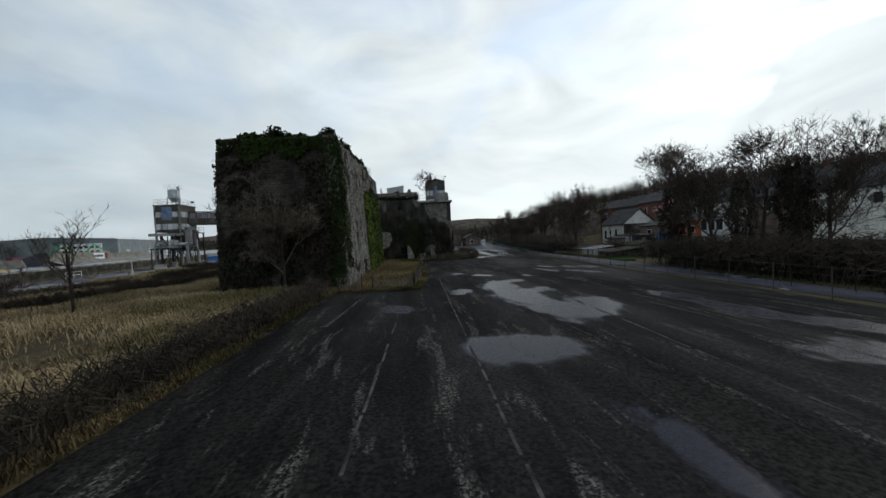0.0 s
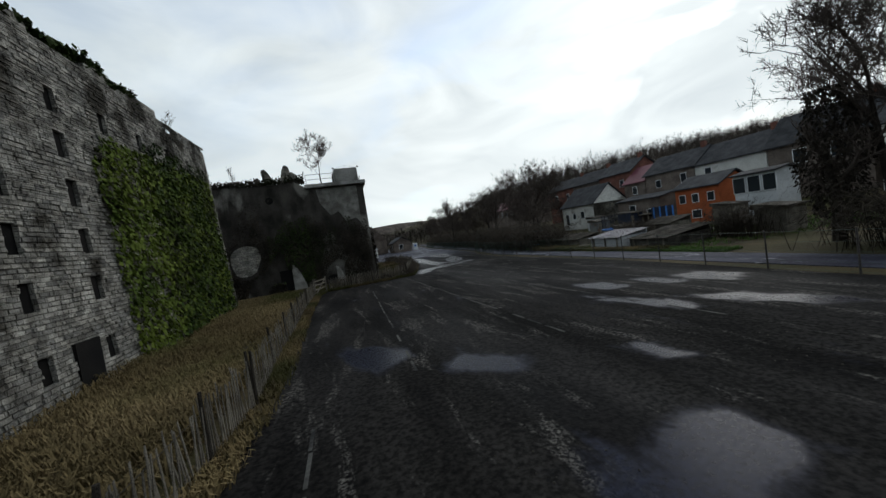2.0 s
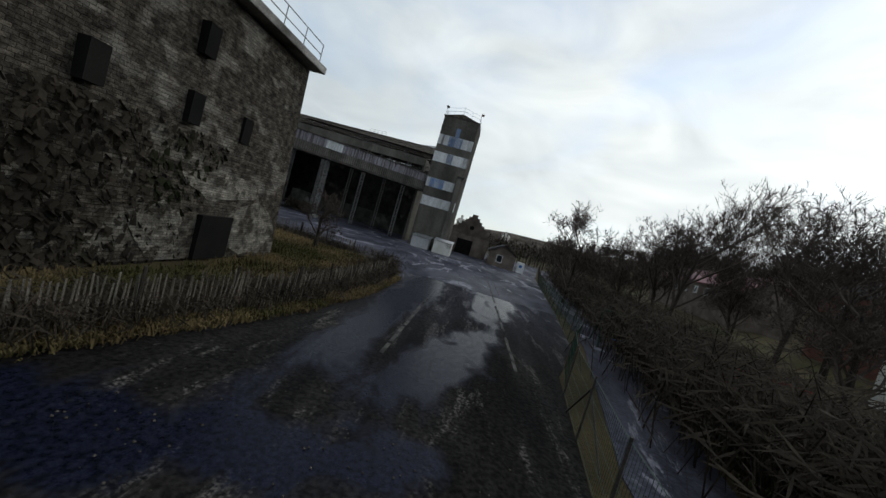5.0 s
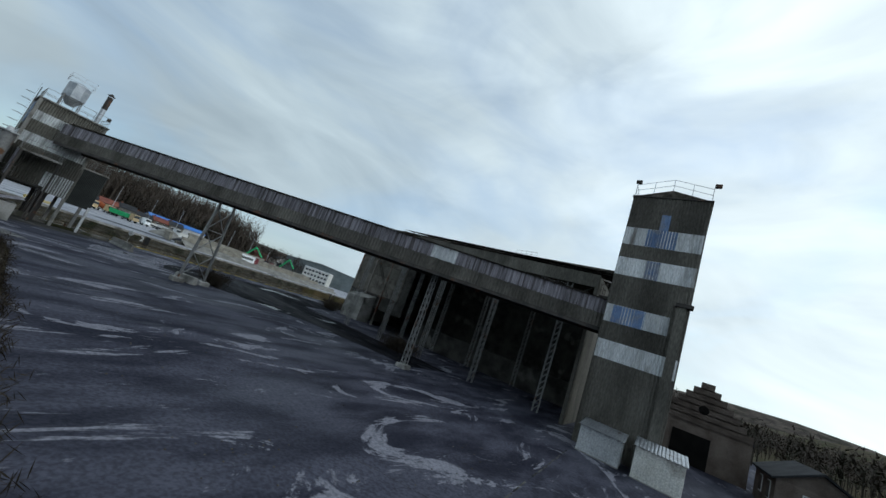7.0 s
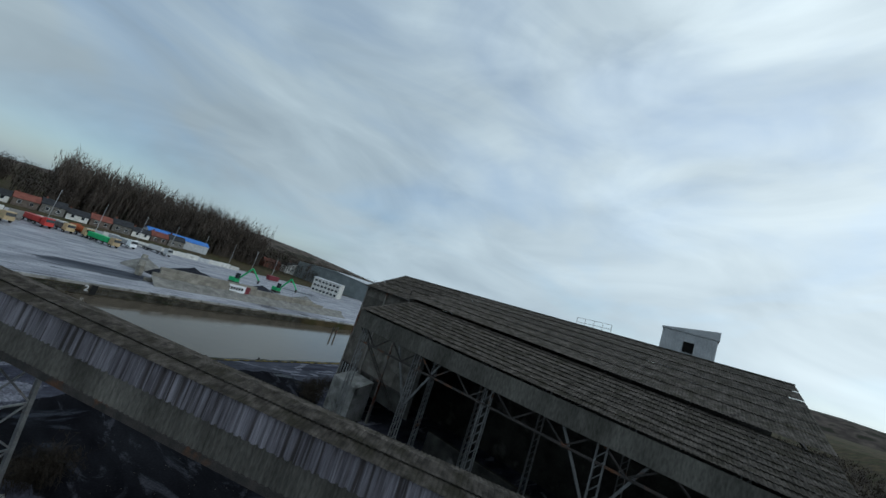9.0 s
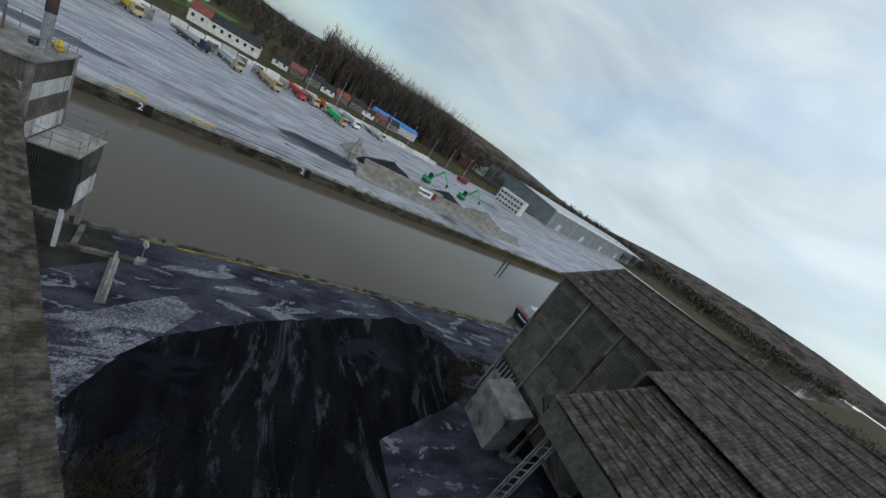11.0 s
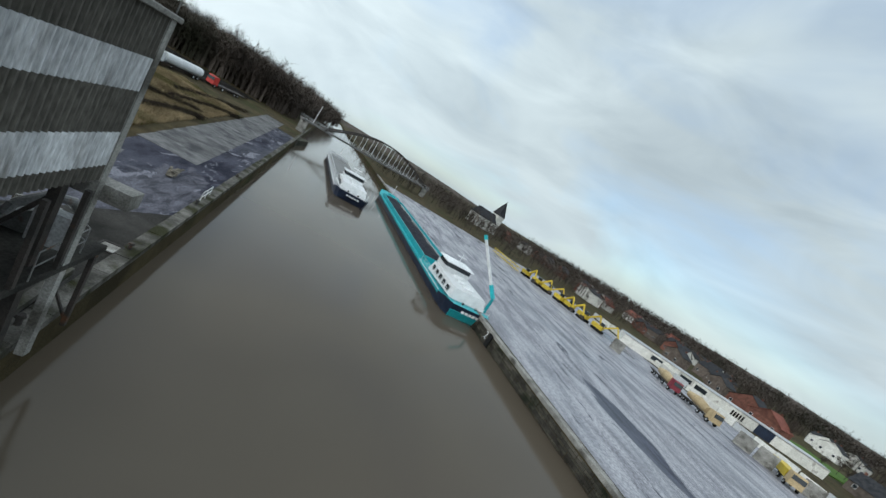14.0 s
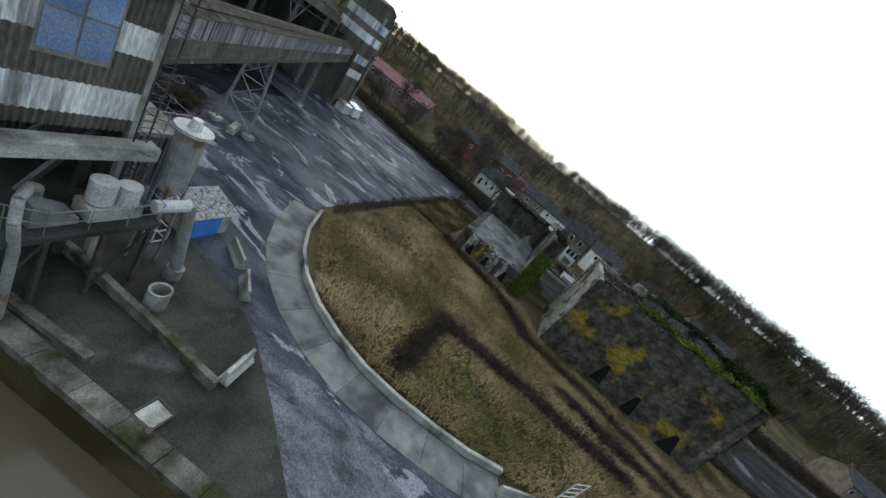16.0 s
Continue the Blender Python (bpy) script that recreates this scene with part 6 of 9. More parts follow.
def bushy(r):
    z = r.uniform(1.2, 7.6)
    a = r.uniform(0, 6.28)
    q = (.6 + .9 * math.sin((z - 1.2) / 6.4 * math.pi)) * (.75 + .45 * noise.noise(Vector((math.cos(a) * 1.6, math.sin(a) * 1.6, z * .6)))) * r.uniform(.5, 1) ** .4
    return (q * math.cos(a), q * math.sin(a), z), (math.cos(a), math.sin(a), .2)


leaves("ivy", IVYDARK, clad, 3600, bushy, .15, 71)
for x, y, sc in ((20.8, 41.2, .95), (21.4, 37.4, 1.1)):
    c = copy_thing(clad, pose(x, y, 0, 0, 0, 70 * sc * x))
    c.scale = (sc * .8, sc * .8, sc)


def thicket(name, label, spots, n, h, mat, seed, width=.9, leaf=0.35):
    """A bramble hedge along a line: a tangle of arching stems, one object."""
    r = random.Random(seed)
    g = Geo()
    for _ in range(n):
        k = r.randrange(len(spots) - 1)
        u = r.random()
        (xa, ya), (xb, yb) = spots[k], spots[k + 1]
        x, y = xa + (xb - xa) * u + r.gauss(0, width * .4), ya + (yb - ya) * u + r.gauss(0, width * .4)
        z = rise(x, y) - .05
        hh = h * r.uniform(.45, 1.1)
        a = r.uniform(0, 6.28)
        p = Vector((x, y, z))
        q = p + Vector((math.cos(a) * .25 * hh, math.sin(a) * .25 * hh, hh * .7))
        e = q + Vector((math.cos(a) * r.uniform(.2, .6) * hh, math.sin(a) * r.uniform(.2, .6) * hh, hh * r.uniform(-.25, .35)))
        w_ = r.uniform(.008, .018) * max(1, h * .45)
        s1 = Vector((-math.sin(a), math.cos(a), 0)) * w_
        g.poly([p - s1, p + s1, q + s1 * .8, q - s1 * .8])
        g.poly([q - s1 * .8, q + s1 * .8, e + s1 * .3, e - s1 * .3])
        for _k in range(4):
            b = q.lerp(e, r.random()) + Vector((r.uniform(-.3, .3), r.uniform(-.3, .3), r.uniform(-.3, .3))) * leaf * 2
            t1 = Vector((r.uniform(-1, 1), r.uniform(-1, 1), r.uniform(-1, 1))).normalized() * leaf
            t2 = t1.orthogonal().normalized() * leaf * .07
            g.poly([b - t1, b + t2, b + t1, b - t2])
    return tagged(g.link(name, mat), label, "hedge", kind="stuff")


thicket("bramble_hedge", "dark leafless bramble hedge beside the yard", [(-25, -40), (-17.5, -5), (-15.2, 14), (-14.4, 28), (-13.6, 39)], 5200, 1.3, BRAMBLE, 1, 1.1, .2)
thicket("bramble_hedge", "dark clipped bramble hedge crossing the grass", [(-44.8, 79.4), (-35.5, 78.8), (-35.2, 70), (-35.1, 57)], 5400, 1.2, BRAMBLE, 2, .9, .2)
thicket("bramble_hedge", "dark clipped bramble hedge crossing the grass", [(-30.2, 65.5), (-31.2, 57.5), (-32.5, 48.5)], 2400, 1.0, BRAMBLE, 3, .8, .2)
thicket("bramble_hedge", "dark clipped bramble hedge beside the kiln", [(-25.2, 71), (-26.4, 60.5), (-29.5, 48), (-32, 40), (-39, 33)], 4000, 1.2, BRAMBLE, 4, .8, .2)
thicket("bramble_hedge", "dark clipped bramble hedge crossing the grass", [(-36.4, 55), (-38.6, 48.5), (-39.5, 41.5), (-41.2, 37)], 2400, 1.0, BRAMBLE, 5, .8, .2)
thicket("bramble_hedge", "dark clipped bramble hedge crossing the grass", [(-34, 33), (-36, 21), (-40, 14)], 1300, 1.0, BRAMBLE, 6, .8, .2)
thicket("bramble_hedge", "dark clipped bramble hedge crossing the grass", [(-30, 22), (-31.5, 8), (-36, -4)], 1300, 1.0, BRAMBLE, 7, .8, .2)
thicket("bramble_hedge", "dark clipped bramble hedge along the yard's edge", [(2.6, 92.2), (-3, 92.6), (-16, 93.6), (-33, 94.4)], 2400, .8, BRAMBLE, 8, .8, .2)
thicket("bramble_hedge", "dark clipped bramble hedge behind the second kiln", [(-16, 86), (-18.6, 80), (-20, 75), (-24.4, 70)], 2400, 1.2, BRAMBLE, 9, .8, .2)
thicket("bramble_bank", "bare bramble bank under the fence", [(fence_x(y) + 5.2, y) for y in (70, 80, 90, 100, 112, 126, 150)], 10000, 3.0, BRAMBLE, 10, 3.4, .4)
thicket("bramble_bank", "dark leafless bushes beyond the wire fence", [(fence_x(y) + 6.5, y) for y in (-50, -20, 0, 20, 34, 46)], 9000, 3.0, BRAMBLE, 11, 3.6, .4)
thicket("bramble_hedge", "dry brown brambles grown through the paling fence", [(-3.5, 69), (2.7, 69.3), (3.8, 73), (5.3, 79), (5.8, 84), (5.9, 88), (5.0, 91.2)], 3600, .95, BRAMBLE, 18, .8, .2)
thicket("bush", "dry brown bush at the trestle's foot", [(-37, 110.4), (-37.8, 111.4)], 420, 1.9, BRAMBLE, 12, 1.6, .25)
thicket("bush", "dry brown bush in front of the hall", [(-22, 125), (-19, 125.5)], 520, 1.8, BRAMBLE, 13, 1.5, .25)
thicket("bush", "dry brown bushes beside the hall's closed bay", [(-46, 136), (-50, 138), (-51, 143)], 700, 1.8, BRAMBLE, 14, 1.6, .25)
thicket("bush", "thin bare bush at the grass tip", [(4.9, 90), (5.6, 91.2)], 300, 1.3, BRAMBLE, 15, .7, .15)
thicket("bush", "scrubby bushes growing on the kiln roof", [(-13.5, 72.6), (-6, 72.9)], 10, .3, BRAMBLE, 16, 1.5, .3)


def tufts(name, label, area, n, h, mat, seed, z0=0.0):
    """Grass blades over a polygon, one object."""
    r = random.Random(seed)
    xs, ys_ = [p[0] for p in area], [p[1] for p in area]
    g = Geo()
    made = 0
    while made < n:
        x, y = r.uniform(min(xs), max(xs)), r.uniform(min(ys_), max(ys_))
        inside = False
        for (xa, ya), (xb, yb) in zip(area, area[1:] + area[:1]):
            if (ya > y) != (yb > y) and x < (xb - xa) * (y - ya) / (yb - ya) + xa:
                inside = not inside
        if not inside:
            continue
        dens = noise.noise(Vector((x * .16, y * .16, seed)))
        if dens < r.uniform(-.9, .0):
            made += .25
            continue
        hh = h * r.uniform(.4, 1.2) * (1 + .6 * dens)
        for _ in range(3):
            a = r.uniform(0, 6.28)
            w_ = Vector((-math.sin(a), math.cos(a), 0)) * .016 * (1 + h)
            p = Vector((x + r.uniform(-.12, .12), y + r.uniform(-.12, .12), z0 + rise(x, y) - .02))
            q = p + Vector((math.cos(a) * hh * .45, math.sin(a) * hh * .45, hh))
            e = q + Vector((math.cos(a) * hh * .5, math.sin(a) * hh * .5, -hh * .15))
            g.poly([p - w_, p + w_, q + w_ * .6, q - w_ * .6])
            g.poly([q - w_ * .6, q + w_ * .6, e])
        made += 1
    return tagged(g.link(name, mat), label, "grass", kind="stuff")


tufts("dry_grass", "matted straw-coloured winter grass by the kiln", [(-11.6, 41), (-7.2, 40.6), (-6.0, 56), (-5.4, 66), (-4.2, 69.2), (2.8, 69.6), (-1, 71.6), (-12.4, 71.6), (-10.8, 66), (-11.4, 52)], 15000, .38, STRAW, 1)
tufts("dry_grass", "straw-coloured rough grass behind the fence", [(1.4, 72), (3.6, 73), (5.6, 80), (5.9, 91), (3.0, 91.8), (-14, 92.8), (-15, 86), (1.4, 85.5)], 13000, .4, STRAWDARK, 2)
tufts("dry_grass", "ochre and straw rough grass in the old garden plots", [(-36, 93.6), (-44, 87.5), (-46.2, 81), (-45.6, 74), (-44.4, 66), (-37.5, 6), (-22, 0), (-16.4, 14), (-14.6, 35), (-13.5, 42), (-23.5, 43), (-22.5, 67), (-17, 72), (-16, 86), (-16, 92.6)], 52000, .5, STRAWPALE, 3)
tufts("green_grass", "patches of fresh green grass in the plots", [(-36, 93.6), (-44, 87.5), (-46.2, 81), (-45.6, 74), (-44.4, 66), (-30, 58), (-25, 68), (-20, 86), (-16, 92)], 4000, .3, IVYBRIGHT, 4)
tufts("green_grass", "green moss and grass at the yard's edge", [(-6, 86), (4.6, 86), (5.6, 91), (3.2, 91.9), (-8, 92.6)], 2600, .22, IVYBRIGHT, 5)
tufts("verge_grass", "yellow-green grass verge along the fence foot", [(-12.6, 40), (-6.5, 39.2), (-5.4, 47), (-5.2, 58), (-4.8, 66.4), (-4.3, 68.0), (3.2, 68.4), (4.4, 72), (6.2, 78.5), (6.8, 83), (6.8, 89), (6.2, 89), (6.0, 83), (5.4, 78.9), (3.6, 72.4), (2.8, 69.1), (-4.8, 68.7), (-5.4, 66.6), (-5.9, 58), (-6.1, 47), (-7, 40), (-12.4, 40.8)], 8000, .24, STRAWDARK, 6)
tufts("verge_grass", "grassy strip along the hedge", [(-16.6, -6), (-14.4, 15), (-13.2, 31), (-12.5, 40), (-13.2, 40), (-13.9, 31), (-15.0, 15), (-17.2, -6)], 2600, .26, STRAWDARK, 7)
tufts("garden_grass", "green garden grass beyond the footpath", [(16.6, 54), (16.6, 64), (17.2, 72), (20, 84), (37, 84), (38, 60), (33, 48)], 6000, .2, GREEN, 8)

tufts("green_grass", "green winter grass inside the road's curve", [(-44.6, 72), (-45.8, 79), (-43.6, 86.4), (-38, 91), (-33, 92), (-34, 86), (-37, 81), (-39, 74)], 9000, .3, GRASSGREEN, 71)
tufts("green_grass", "green winter grass between the clipped hedges", [(-44.4, 66), (-44.6, 71), (-37, 77), (-36, 66), (-37.5, 55), (-43, 55)], 6500, .3, GRASSGREEN, 72)
tufts("rust_grass", "trampled rust-brown grass before the kilns", [(-27, 61), (-33, 66), (-34, 76), (-27, 84), (-22, 84), (-24, 73)], 8000, .25, STRAWORANGE, 73)

# ---- ivy on the kilns ----
R55 = kiln.matrix_basis.to_3x3()


def on_east(y0, y1, z0, z1, edge=None):
    def put(r):
        while True:
            y, z = r.uniform(y0, y1), r.uniform(z0, z1)
            if edge is None or edge(y, z) + .35 * noise.noise(Vector((y * .9, z * .9, 3))) > 0:
                return (KX1 - 0.05 * z + .02, y, z), (1, 0, 0)
    return put


def on_south(x0, x1, z0, z1, edge=None):
    def put(r):
        while True:
            x, z = r.uniform(x0, x1), r.uniform(z0, z1)
            if edge is None or edge(x, z) + .5 * noise.noise(Vector((x * .7, z * .7, 5))) > 0:
                return (x, KY0 + .02 * z, z), (0, -1, 0)
    return put


def on_top(x0, x1, y0, y1, z, lump):
    def put(r):
        x, y = r.uniform(x0, x1), r.uniform(y0, y1)
        q = lump * (.5 + noise.noise(Vector((x * .6, y * .6, 1)))) * r.random() ** .5
        return (x, y, z + q), (r.uniform(-.5, .5), r.uniform(-.5, .5), .8)
    return put


leaves("ivy", IVYBRIGHT, kiln, 9000, on_east(53.2, 65, 0.2, 9.3, lambda y, z: min(1, (y - 53.2) / 2) + .4 - max(0, z - 7.2) * .5 - max(0, (y - 60)) * .05), .17, 1)
leaves("ivy", IVY, kiln, 5000, on_east(57, 65, .3, 10.2, lambda y, z: .6 - max(0, z - 8) * .3), .17, 2)
leaves("ivy", IVY, kiln, 3600, on_south(-14.9, KX1 - .2, .2, 11.8), .18, 3)
leaves("ivy_fringe", IVY, kiln, 6500, on_south(KX0 + .6, KX1 - .4, 10.1, 12.2, lambda x, z: (z - 10.9) * 1.2 + .5 * math.sin(x * 1.7)), .2, 33)
leaves("ivy_corner", IVY, kiln, 1500, on_east(42.5, 44.6, 1.5, 11.5, lambda y, z: .9 - (y - 42.5) * .7), .17, 9)
leaves("dead_ivy", IVYDARK, kiln, 6500, on_south(KX0 + .2, KX1 - 1.5, .1, 10.6, lambda x, z: .2 - (.5 if (x + 18.8) ** 2 / 5 + (z - 8.8) ** 2 / 3 < 1 else 0)), .22, 4)
leaves("ivy_crown", IVY, kiln, 9000, on_top(KX0 + 1.6, KX1 - .9, KY0 + .2, KY0 + 3, KH - .6, 1.3), .22, 5)
leaves("ivy_crown", IVY, kiln, 4500, on_top(KX1 - 2.4, KX1 - .5, KY0 + 2, KY1 - 8, KH - .3, 1.0), .2, 6)
leaves("ivy_crown", IVYBRIGHT, kiln, 3500, on_top(KX0 + .3, KX0 + 1.8, KY0 + 1, KY1 - 6, KH - 1.3, 1.0), .2, 7)
leaves("dead_ivy_crown", IVYDARK, kiln, 3500, on_top(KX0 + .4, KX1 - .8, KY0 + 2, KY1 - 1, KH - 1.6, .7), .2, 8)
def k2_front(x0, x1, z0, z1):
    """Spots on the block's front, clear of the bricked arch, the buttresses and the render patch."""
    def put(r):
        while True:
            x, z = r.uniform(x0, x1), min(r.uniform(z0, z1), r.uniform(z0, z1 + 1))
            if ((x + 10.5) / 1.25) ** 2 + ((z - 3.5) / 1.6) ** 2 < 1 or (x > -3.9 and z > 5.9 + .5 * math.sin(x * 3)) or (-7.6 < x < -6.2 and z < 2.2) or (-3.4 < x < -2.5 and z < 1.7):
                continue
            if noise.noise(Vector((x * .45, z * .3, 8))) < -.25 + max(0, z - 4) * .12:
                continue
            return (x, K2Y0 + .02, z), (0, -1, 0)
    return put


leaves("dead_ivy", IVYDARK, kiln2, 11000, k2_front(K2X0 + .1, K2X1 - .2, 0, 8.5), .13, 10)
leaves("ivy", IVY, kiln2, 1500, k2_front(-8.6, -5, 1, 7), .13, 11)
leaves("roof_brush", IVYDARK, kiln2, 3000, lambda r: ((r.uniform(K2X0 + .2, -4.8), K2Y0 + r.uniform(.1, 1.6), K2H - .2 + .5 * r.random() ** 2), (0, -.4, .8)), .17, 12)
leaves("corner_ivy", IVYBRIGHT, kiln2, 3600, lambda r: ((K2X0 - .05 + r.uniform(-.5, .6), K2Y0 + 2.2 * r.random() ** 1.3, 7.6 * r.random() ** .8), (-.9, -.1, .2)), .2, 13)
leaves("wall_brush", IVYDARK, kiln2, 5000, lambda r: ((r.uniform(-1.6, .1), r.uniform(K2Y0 + 1, K2Y1 - 2), K2H - 1.2 + .7 * r.random() ** 2), (-.4, 0, .8)), .2, 15)
leaves("bank_ivy", IVYDARK, kiln2, 2600, lambda r: ((K2X1 + .05 + .02 * r.random(), r.uniform(K2Y0 + .3, K2Y1 - 4), 4.5 * r.random() ** 1.8), (1, 0, 0)), .22, 14)

# ---- wooded slopes and distance: stuff ----


def wood(name, label, n, place, h, seed, mat, twigs=7, fat=.012, wide=1.0, sprays=4):
    r = random.Random(seed)
    g = Geo()
    for _ in range(n):
        x, y, z = place(r)
        hh = h * r.uniform(.65, 1.2)
        p = Vector((x, y, z - .3))
        lean = Vector((r.uniform(-.06, .06), r.uniform(-.06, .06), 1))
        q = p + lean * hh * .6
        g.tube(p, q, hh * .014, hh * .008, 3)
        for k in range(twigs):
            a, u = r.uniform(0, 6.28), r.uniform(.25, 1)
            o = p.lerp(q, u)
            e = o + Vector((math.cos(a), math.sin(a), 0)) * hh * r.uniform(.1, .28) * wide + Vector((0, 0, hh * r.uniform(.15, .42)))
            w_ = Vector((-math.sin(a), math.cos(a), 0)) * hh * .005
            g.poly([o - w_, o + w_, e])
            for _k in range(sprays):
                a2 = r.uniform(0, 6.28)
                o2 = o.lerp(e, r.uniform(.25, 1))
                e2 = o2 + Vector((math.cos(a2) * .11 * wide, math.sin(a2) * .11 * wide, r.uniform(-.01, .15))) * hh
                w2 = Vector((-math.sin(a2), math.cos(a2), r.uniform(-.5, .5))) * hh * fat
                g.poly([o2 - w2, o2 + w2, e2])
    return tagged(g.link(name, mat), label, "woodland", kind="stuff")


def slope_spot(r):
    y = r.uniform(-230, 290)
    x = 58 + 66 * r.random() ** .8 if y < 30 else 66 + 135 * r.random() ** .9
    return x, y, rise(x, y)


wood("hill_wood", "bare brown winter woodland covering the slope", 8200, slope_spot, 8.5, 1, WOODFAR, 9, .0055, 1.3, 7)


def south_spot(r):
    x = r.uniform(-34, 60)
    y = -66 - 330 * r.random() ** 1.4
    return x, y, rise(x, y)


wood("canal_wood", "dense bare woodland beside the canal", 3000, south_spot, 19, 2, WOODFAR, 9, .0055, 1.3, 8)
wood("poplar_row", "tall bare poplar plantation", 1500, lambda r: ((lambda x, y: (x, y, rise(x, y)))(r.uniform(-335, -272), r.uniform(125, 235))), 29, 3, POPLAR, 9, .0045, .5, 6)
wood("far_wood", "bare trees behind the far yard", 5000, lambda r: ((lambda y: (lambda x: (x, y, rise(x, y)))((-262 if y > 112 else -370) - 260 * r.random() ** 1.5))(r.uniform(-420, 520))), 15, 4, WOODFAR, 7, .01, 1.2, 6)
wood("north_wood", "bare trees closing the valley", 1800, lambda r: ((lambda x, y: (x, y, rise(x, y)))(r.uniform(-60, 60), r.uniform(175, 420))), 9, 5, WOODFAR, 7, .02)
wood("village_wood", "bare garden trees among the village houses", 2600, lambda r: ((lambda x, y: (x, y, rise(x, y)))(-118 - 330 * r.random(), r.uniform(-330, -48))), 11, 7, WOODFAR, 7, .009, 1.2, 6)
wood("valley_wood", "bare trees in the valley beyond the warehouse", 2600, lambda r: ((lambda x, y: (x, y, rise(x, y)))(r.uniform(-520, -128), r.uniform(560, 900))), 15, 8, WOODFAR, 6, .05)
wood("bank_wood", "scrub on the far canal bank", 500, lambda r: ((lambda y: (xf(y) - r.uniform(3, 60), y, 0))(r.uniform(-300, -75))), 8, 6, WOODFAR, 7, .016)
for (cx, cy, rx_, ry_, hh) in ((-500, 1500, 700, 260, 58), (300, 1500, 600, 260, 75), (-1250, 700, 300, 700, 45), (-1250, -400, 300, 700, 34), (-300, -1250, 700, 240, 16), (500, -1200, 500, 300, 25), (900, 200, 260, 900, 40)):
    hills = Geo()
    n = 24
    i0 = len(hills.v)
    rings = 5
    for k in range(rings):
        f = k / (rings - 1)
        for j in range(n):
            a = 2 * math.pi * j / n
            w_ = 1 + .12 * math.sin(3 * a + cx) + .06 * math.sin(7 * a)
            hills.v.append((cx + rx_ * (1 - f) * math.cos(a) * w_, cy + ry_ * (1 - f) * math.sin(a) * w_, -2 + hh * math.sin(f * math.pi / 2) ** 1.3))
    for k in range(rings - 1):
        for j in range(n):
            j2 = (j + 1) % n
            hills.f.append((i0 + k * n + j, i0 + k * n + j2, i0 + (k + 1) * n + j2, i0 + (k + 1) * n + j))
    setting(hills.link("backdrop", WOODFAR), "low dark wooded hills on the horizon", "hills")


for x0, y0, x1, y1, lb in ((-300, 18, -236, 44, "dull green meadow behind the depot"), (-330, 52, -246, 70, "strip of green meadow behind the houses")):
    setting(Geo().prism([(x0, y0), (x1, y0 + 4), (x1 - 6, y1), (x0 - 8, y1 + 6)], -.2, .22 + max(rise(x0 - 8, 0), 0)).link("meadow", GREEN), lb, "meadow")
for k in range(22):
    x, y = -r9.uniform(232, 350), r9.uniform(-20, 108)
    c = copy_thing(r9.choice(big), Matrix.Translation(on(x, y)))
    q = r9.uniform(.45, .9)
    c.scale = (q, q, q)


# ---- fences ----
PALE = Geo().hexa([(-.022, -.008, 0), (.022, -.008, 0), (.022, .008, 0), (-.022, .008, 0)], [(-.016, -.006, 1.12), (.014, -.006, 1.14), (.014, .006, 1.14), (-.016, .006, 1.12)])
pale_me = bpy.data.meshes.new("pale")
pale_me.from_pydata(PALE.v, [], PALE.f)
pale_me.materials.append(WOODGREY)


def pale_fence(label, line, singles, seed, lean=.05):
    """Split-chestnut paling: pales on two wires with stakes."""
    r = random.Random(seed)
    t = thing("pale_fence", label, "fence", (0, 0, 0), group="chestnut fences")
    rest, made = Geo(), 0
    for (xa, ya), (xb, yb) in zip(line, line[1:]):
        ln = math.hypot(xb - xa, yb - ya)
        ang = math.atan2(yb - ya, xb - xa)
        k = int(ln / .095)
        for i in range(k):
            u = (i + r.uniform(-.2, .2)) / k
            m = Matrix.Translation((xa + (xb - xa) * u, ya + (yb - ya) * u, r.uniform(-.03, .02))) @ Euler((r.gauss(0, lean), r.gauss(0, .04), ang)).to_matrix().to_4x4() @ Matrix.Diagonal((1, 1, r.uniform(.88, 1.06), 1))
            if made < singles:
                o = new("pale", pale_me)
                o.matrix_basis = m
                o.parent = t
                made += 1
            else:
                n0 = len(rest.v)
                rest.v += [tuple(m @ Vector(v)) for v in PALE.v]
                rest.f += [tuple(q + n0 for q in f) for f in PALE.f]
        wires = Geo()
        for z in (.3, .95):
            wires.tube((xa, ya, z), (xb, yb, z), .006, n=3)
        wires.link("wire", STEELDARK, t)
        n = max(1, round(ln / 2.4))
        for i in range(n + 1):
            x, y = xa + (xb - xa) * i / n, ya + (yb - ya) * i / n
            Geo().tube((x, y, -.1), (x + r.uniform(-.08, .08), y + r.uniform(-.08, .08), 1.3), .045, .035, 6).link("stake", BARK, t)
    if rest.v:
        o = rest.link("pales", WOODGREY, t)
        o["kind"] = "stuff"
    return t


pale_fence("leaning grey chestnut paling fence across the grass", [(-12.4, 40.6), (-10.7, 40.3)], 60, 1, .22)
pale_fence("grey chestnut paling fence round the dry grass", [(-9.9, 40.2), (-6.9, 39.8), (-6.0, 47), (-5.7, 55), (-5.5, 61), (-5.2, 66.4)], 300, 2)
pale_fence("weathered grey paling fence before the second kiln", [(-4.1, 68.4), (-0.4, 68.6), (2.7, 68.9), (3.8, 72.2), (5.5, 78.6), (5.9, 83), (6.1, 87.5), (5.4, 91.4)], 300, 3, .07)
pale_fence("grey paling fence along the plant yard", [(4.6, 91.8), (-2.0, 92.7), (-12, 93.3), (-20, 94.0)], 120, 4)
gate = thing("field_gate", "old grey wooden gate with a diagonal brace", "gate")
g = Geo()
